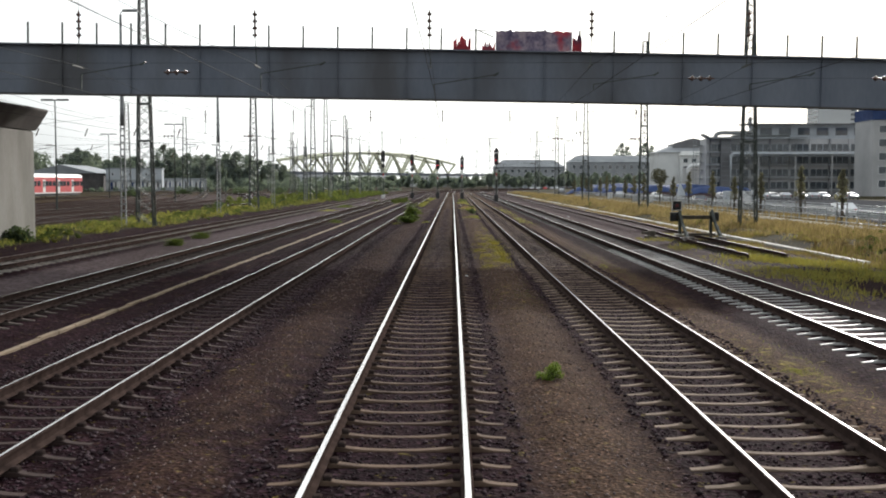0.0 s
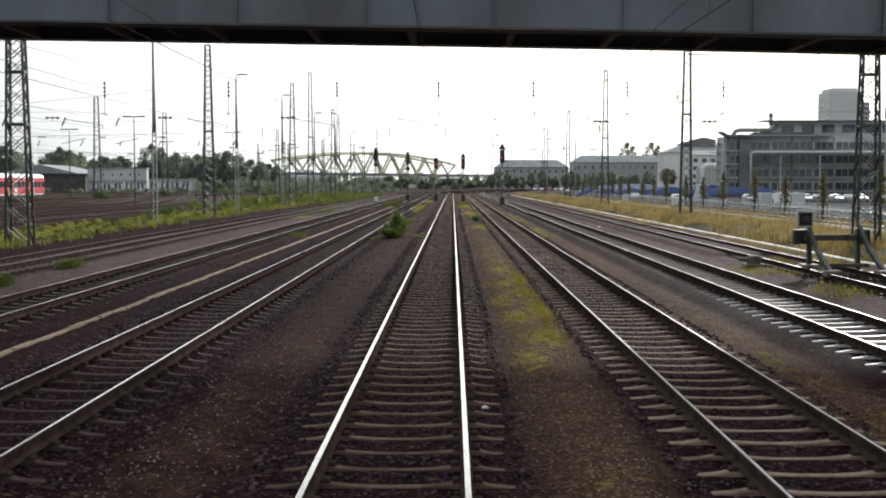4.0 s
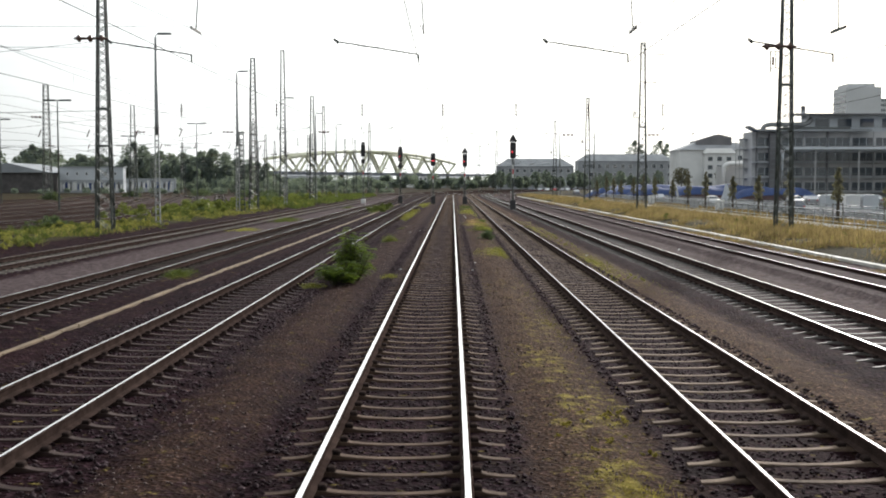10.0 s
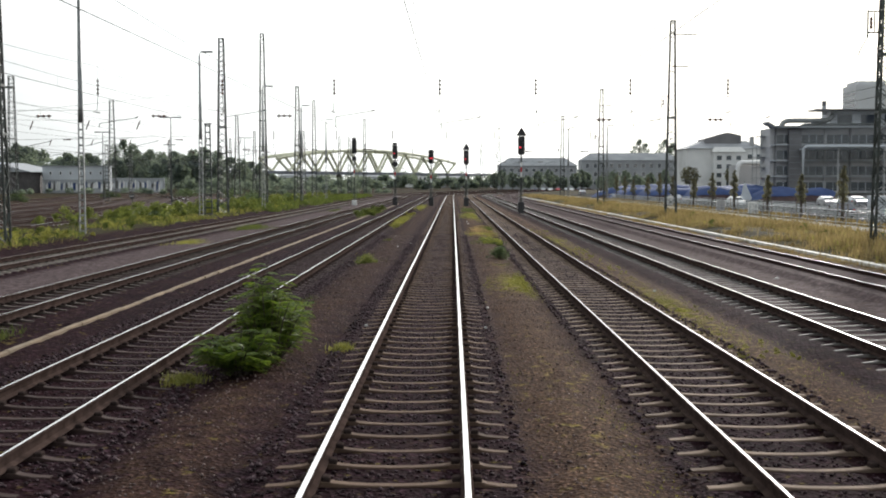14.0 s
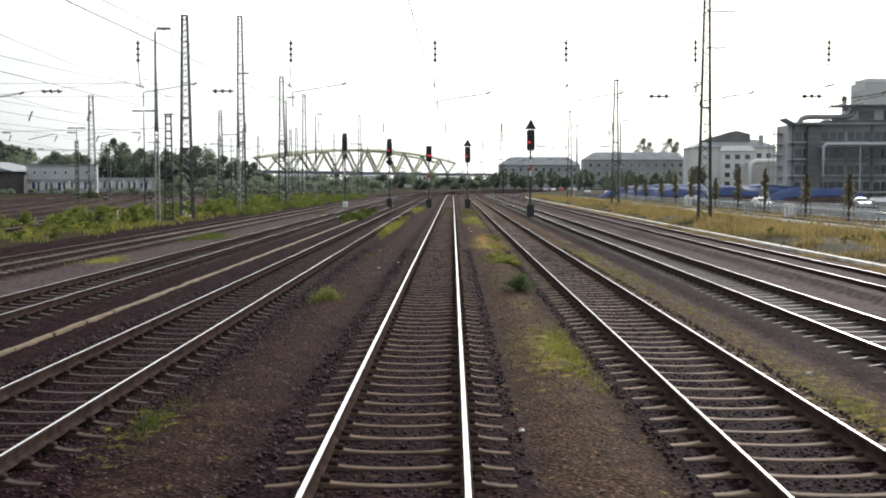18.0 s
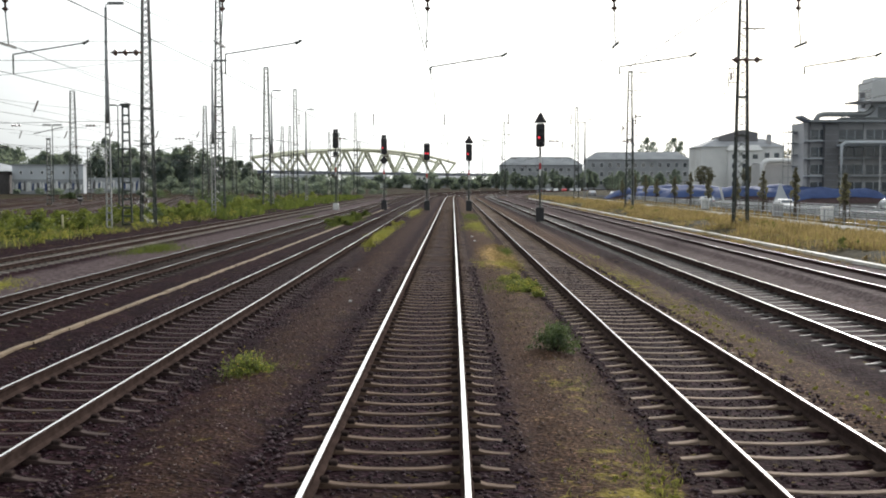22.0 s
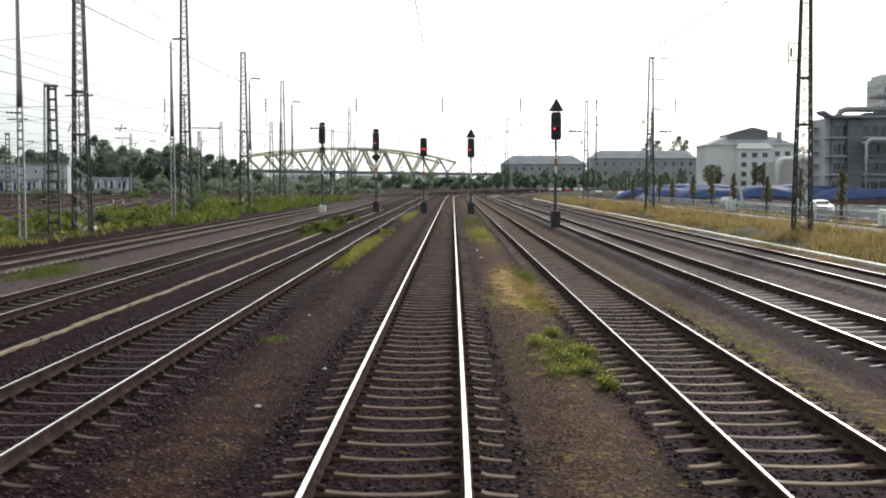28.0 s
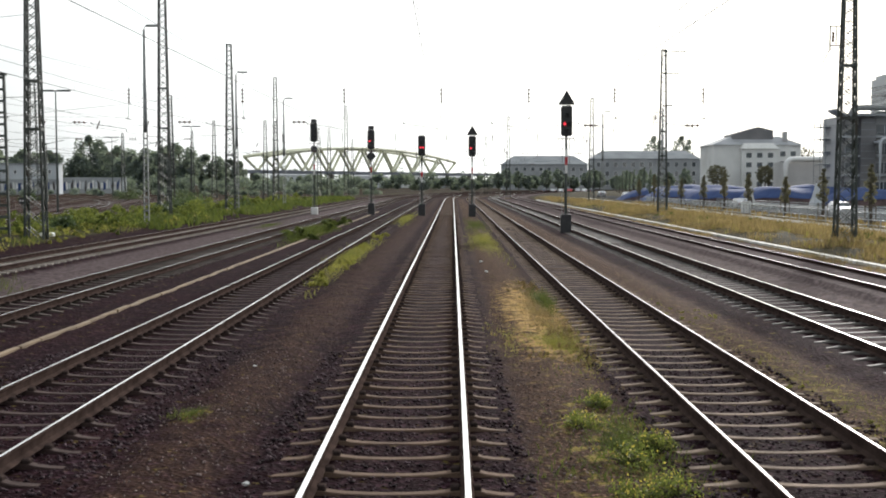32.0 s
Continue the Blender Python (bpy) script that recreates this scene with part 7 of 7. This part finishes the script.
for i, (cx, cy, rx, ry, n, mt, h, lab) in enumerate(PATCHES):
    weeds("grass_patch", lab + " on the dirt between two tracks", mt, int(n * 2.2), oval(cx, cy, rx, ry, -0.25), 0.02, h * 0.8, 0.009 if h < 0.2 else 0.013, 400 + i, 1.3)


def bush(x, y, h, w, n, size, leaf, seed, label, flowers=0):
    ob = thing("bush", label, "bush", (x, y, -0.22), "bushes by the track")
    r = random.Random(seed)
    cs, rs_ = [], []
    for i in range(15):
        a = r.uniform(0, 2 * math.pi)
        f = i / 14
        q = w * 0.5 * r.uniform(0.2, 1.0) * (1 - 0.6 * f)
        cs.append((q * math.cos(a), q * math.sin(a) * 1.3, h * (0.12 + 0.80 * f * r.uniform(0.75, 1.05))))
        rs_.append(w * r.uniform(0.13, 0.24))
        m = Mesh()
        c = cs[-1]
        m.tube([(c[0] * 0.1, c[1] * 0.1, 0), (c[0] * 0.5, c[1] * 0.5, c[2] * 0.6), c], [0.018, 0.012, 0.004], 5)
        part("stem", m, M_BARK, ob)
    v, f = leaf_cloud(cs, rs_, n, size, seed, 0.9)
    part("leaves", arrays_mesh("leaves", v, f, leaf), None, ob)
    if flowers:
        v, f = leaf_cloud([(c[0], c[1], c[2] + 0.06) for c in cs], [q * 1.1 for q in rs_], flowers, 0.028, seed + 1)
        part("blossom", arrays_mesh("blossom", v, f, M_FLOWER), None, ob, "small yellow flowers", kind="stuff")
    return ob


def frond_bush(x, y, h, w, stems, seed, label):
    """Arching stems that carry long feathered leaves of paired leaflets."""
    ob = thing("bush", label, "bush", (x, y, -0.22), "bushes by the track")
    r = np.random.default_rng(seed)
    lv, lf = [], []
    for i in range(stems):
        a = r.uniform(0, 2 * math.pi)
        reach = w * 0.5 * r.uniform(0.15, 1.0)
        top = h * r.uniform(0.35, 1.0) * (1.05 - 0.45 * reach / (w * 0.5))
        tip = Vector((reach * math.cos(a), reach * math.sin(a) * 1.25, top))
        foot = Vector((tip.x * 0.25, tip.y * 0.25, 0))
        mid = foot.lerp(tip, 0.55) + Vector((0, 0, top * 0.12))
        m = Mesh()
        m.tube([foot, mid, tip], [0.016, 0.011, 0.005], 5)
        part("stem", m, M_BARK, ob)
        for k in range(int(7 + 5 * top / h)):
            f = 0.25 + 0.75 * (k + r.uniform(0, 0.8)) / (7 + 5 * top / h)
            p0 = foot.lerp(mid, min(1, f / 0.55)) if f < 0.55 else mid.lerp(tip, min(1, (f - 0.55) / 0.45))
            b = r.uniform(0, 2 * math.pi)
            ln = r.uniform(0.24, 0.42)
            d = Vector((math.cos(b), math.sin(b), r.uniform(0.1, 0.6))).normalized()
            side = d.cross(Vector((0, 0, 1))).normalized()
            for q in range(9):
                g = (q + 0.5) / 9
                c = p0 + d * ln * g + Vector((0, 0, -0.42 * ln * g * g))
                for s in (-1, 1):
                    ll = 0.095 * (1 - 0.55 * abs(g - 0.45)) * r.uniform(0.8, 1.2)
                    e = (side * s + d * 0.35 + Vector((0, 0, -0.35))).normalized()
                    wv = d * ll * 0.22
                    o = len(lv)
                    lv.extend([tuple(c), tuple(c + e * ll * 0.45 + wv), tuple(c + e * ll), tuple(c + e * ll * 0.45 - wv)])
                    lf.append((o, o + 1, o + 2, o + 3))
    part("leaves", arrays_mesh("leaves", np.array(lv), np.array(lf), M_LEAF), None, ob, kind="stuff")
    return ob


frond_bush(-2.45, 83.5, 1.85, 1.45, 64, 31, "dense green bush with feathered leaves between two tracks")
frond_bush(-2.75, 82.4, 0.95, 1.35, 34, 32, "low green bush with feathered leaves beside a rail")
frond_bush(-2.45, 85.4, 1.0, 1.0, 14, 33, "low green bush with feathered leaves between two tracks")
bush(2.48, 109.5, 0.5, 1.1, 2400, 0.045, M_LEAF_DEEP, 34, "small dark green bush beside a rail")
bush(2.12, 16.95, 0.24, 0.46, 1300, 0.03, M_LEAF, 38, "small round leafy green tuft on trodden dirt")
bush(-2.62, 107.1, 0.32, 0.9, 800, 0.04, M_LEAF_WEED, 35, "low weed with small yellow flowers", 90)
for i, (x, y, h, w) in enumerate(((2.15, 123.6, 0.26, 0.6), (2.5, 121.8, 0.3, 0.75), (2.75, 120.6, 0.28, 0.7), (2.85, 119.4, 0.22, 0.5), (2.3, 120.4, 0.2, 0.5), (2.55, 124.9, 0.2, 0.5), (2.9, 122.6, 0.22, 0.5))):
    bush(x, y, h * 0.6, w * 1.15, 700, 0.034, M_LEAF_WEED, 37 + 5 * i, "low leafy weed with small yellow flowers", 70)
for i, (x, y, h, w) in enumerate(((-24, 205, 1.6, 3), (-27, 222, 2.0, 4), (-30, 240, 1.8, 4), (-23, 178, 1.2, 2.2), (-26, 250, 1.6, 4), (-34, 260, 2.0, 5), (-22.5, 232, 1.3, 3), (-22, 150, 1.0, 2.0), (-24, 118, 1.1, 2.4), (-45, 300, 2.2, 6), (-60, 320, 2.2, 6), (-72, 303, 1.8, 3.5), (-71, 249, 1.8, 3.5), (-19.5, 52, 1.2, 1.8))):
    bush(x, y, h * 0.62, w * 1.2, 1600, 0.2, M_LEAF_DEEP, 500 + i, "green shrub on the overgrown bank")


# ---- small things on the ground ----
def crumpled(x, y, size, seed, label="crumpled white paper on the ballast"):
    """A crumpled scrap: a folded disc of uneven facets."""
    r = random.Random(seed)
    m = Mesh()
    n = 7
    rim = [(size * r.uniform(0.6, 1.1) * math.cos(2 * math.pi * i / n), size * r.uniform(0.4, 0.9) * math.sin(2 * math.pi * i / n), r.uniform(0.0, size * 0.5)) for i in range(n)]
    low = [(p[0] * 0.8, p[1] * 0.8, -0.01) for p in rim]
    m.add(rim + low + [(0, 0, size * 0.7), (0, 0, -0.012)],
          [(i, (i + 1) % n, 2 * n) for i in range(n)] + [(n + (i + 1) % n, n + i, 2 * n + 1) for i in range(n)] + [(n + i, n + (i + 1) % n, (i + 1) % n, i) for i in range(n)])
    single("paper_scrap", m, M_WHITE, label, "litter", (x, y, bed_height(x) + 0.01), "scattered litter")


for i, (x, y, q) in enumerate(((-1.98, 117.8, 0.05), (1.7, 153.0, 0.08), (1.75, 148.0, 0.07), (-1.2, 88.5, 0.05), (1.45, 92.0, 0.04), (1.3, 88.2, 0.04), (-1.45, 121.0, 0.05), (-2.6, 128.0, 0.04), (1.05, 36.0, 0.06), (6.2, 96.0, 0.06), (11.0, 101.0, 0.09))):
    crumpled(x, y, q, 900 + i)
post = thing("marker_post", "short pale yellow marker post in the yard weeds", "post", (-22.6, 156.2, -0.02))
m = Mesh()
m.box(-0.05, -0.05, 0, 0.05, 0.05, 0.88, 0, 0.012)
part("post", m, M_MARKER, post)
m = Mesh()
m.box(-0.06, -0.06, 0.88, 0.06, 0.06, 0.93, 0, 0.012)
part("cap", m, M_MARKER, post)
block = Mesh()
block.box(-0.35, -0.2, 0, 0.35, 0.2, 0.22, 0, 0.05)
single("concrete_block", block, M_WHITE, "pale concrete block at the foot of a mast", "block", (-20.4, 168.0, 0.02))
dwarf = thing("shunting_signal", "small dark ground signal between yard tracks", "signal", (-49.3, 240.0, -0.3))
m = Mesh()
m.box(-0.06, -0.06, 0, 0.06, 0.06, 0.7)
part("post", m, M_MAST, dwarf)
m = Mesh()
m.box(-0.35, -0.16, 0.7, 0.35, 0.16, 1.45, 0, 0.05)
part("head", m, M_SIGNAL, dwarf)
for q in (-0.15, 0.15):
    m = Mesh()
    m.lathe((q, -0.17, 1.1), [(0.09, -0.05), (0.10, 0.0), (0.07, 0.005)], 10, axis="y")
    part("lens", m, M_WHITE, dwarf)

# ---- sleepers, one by one near the walk, joined beyond ----
NEAR_COUNT = {"own": 300, "left_one": 260, "right_one": 260, "right_two": 230, "left_two": 200, "left_three": 190, "right_three": 180}
rs = random.Random(11)
for key, (tx, y0, y1, bright, smat) in TRACKS.items():
    data = sleeper_data(smat, 1.25 if key in ("own", "left_one", "right_one") else 1.17, 0.009 if key in ("own", "left_one") else 0.0)
    sunlit_data = sleeper_data(M_SLEEPER_SUNLIT, 1.17)
    sink = {"right_three": 0.10, "left_three": -0.02, "left_two": -0.005}.get(key, 0.0)
    track = TRACK_OBS[key]
    start = max(y0 + 0.3, 6.0)
    n = NEAR_COUNT[key]
    rows = sleeper_rows(key, start)
    for i in range(n):
        y = next(rows) + rs.uniform(-0.012, 0.012)
        part("sleeper", sunlit_data if key == "right_two" and y < 50.5 else data, None, track, at=pose(tx + rs.uniform(-0.015, 0.015), y, rs.uniform(-0.006, 0.006) - (sink if key != "right_three" or y > 58 else 0.03), 0, 0, rs.uniform(-0.6, 0.6)) @ Matrix.Diagonal((1, 0.7 if key in ("right_two", "left_three") else (0.85 if key == "right_three" and y < 66 else 1.0), 1, 1)))
    m = Mesh()
    for y in rows:
        if y > 420:
            break
        x = line_at(tx, y)
        m.box(x - 1.2, y - 0.10, -0.30, x + 1.2, y + 0.10, -0.20 - sink, 0)
    part("sleeper", m, smat, track, "far sleepers of the same track", kind="stuff")

# trough slabs
slab = Mesh()
slab.box(-0.055, -0.488, -0.30, 0.055, 0.488, -0.185, 0, 0.012)
slab_me = slab.data("slab", M_TROUGH)
for i in range(230):
    part("slab", slab_me, None, trough, at=pose(-7.3 + rs.uniform(-0.02, 0.02), 2 + i * 0.99, rs.uniform(-0.015, 0.01), 0, 0, rs.uniform(-0.7, 0.7)))

# loose ballast stones where the camera passes
r = np.random.default_rng(77)
n = 150000
y = 9 + 121 * r.random(n)
x = -6.6 + 12.4 * r.random(n)
strip_d = np.minimum(np.abs(x + 2.36), np.abs(x - 2.18))
keep = (strip_d > 0.75) | (r.random(n) < 0.55)
in_bed = np.zeros(n, dtype=bool)
for key in ("own", "left_one", "right_one"):
    tx = TRACKS[key][0]
    rows = sleeper_rows(key, 6.0)
    laid = np.array([next(rows) for _ in range(190)])
    off = np.abs(laid[np.clip(np.searchsorted(laid, y), 1, 189)] - y)
    off = np.minimum(off, np.abs(y - laid[np.clip(np.searchsorted(laid, y) - 1, 0, 189)]))
    keep &= (np.abs(x - tx) > 1.26) | (off > 0.115)
    in_bed |= np.abs(x - tx) < 1.3
x, y, in_bed = x[keep], y[keep], in_bed[keep]
n = len(x)
size = (0.018 + 0.028 * r.random(n) ** 1.6) * np.where(np.minimum(np.abs(x + 2.36), np.abs(x - 2.18)) > 0.75, 1.0, 0.5) * np.where(in_bed, 0.72, 1.0)
octa = np.array([(1, 0, 0), (-1, 0, 0), (0, 1, 0), (0, -1, 0), (0, 0, 1), (0, 0, -1)], dtype=float)
tri = np.array([(0, 2, 4), (2, 1, 4), (1, 3, 4), (3, 0, 4), (2, 0, 5), (1, 2, 5), (3, 1, 5), (0, 3, 5)])
jit = 1 + 0.5 * (r.random((n, 6, 3)) - 0.5)
ang = r.random(n) * 6.283
v = octa[None] * jit * size[:, None, None] * np.array([1.15, 0.9, 0.75])
v = np.stack([v[..., 0] * np.cos(ang)[:, None] - v[..., 1] * np.sin(ang)[:, None], v[..., 0] * np.sin(ang)[:, None] + v[..., 1] * np.cos(ang)[:, None], v[..., 2]], -1)
ground_z = np.array([bed_height(q) for q in x])
v += np.stack([x, y, ground_z + 0.3 * size], 1)[:, None, :]
on_dirt = np.minimum(np.abs(x + 2.36), np.abs(x - 2.18)) < 0.75
for words, pick, stone_mat in (("loose angular brown-grey ballast stones", ~on_dirt, M_STONE), ("small pale pebbles strewn over the trodden dirt", on_dirt, M_PEBBLE)):
    w = v[pick]
    f = (np.arange(len(w))[:, None, None] * 6 + tri[None]).reshape(-1, 3)
    tagged(new("ballast_stones", arrays_mesh("ballast_stones", w.reshape(-1, 3), f, stone_mat)), label=words, category="stones", kind="stuff")
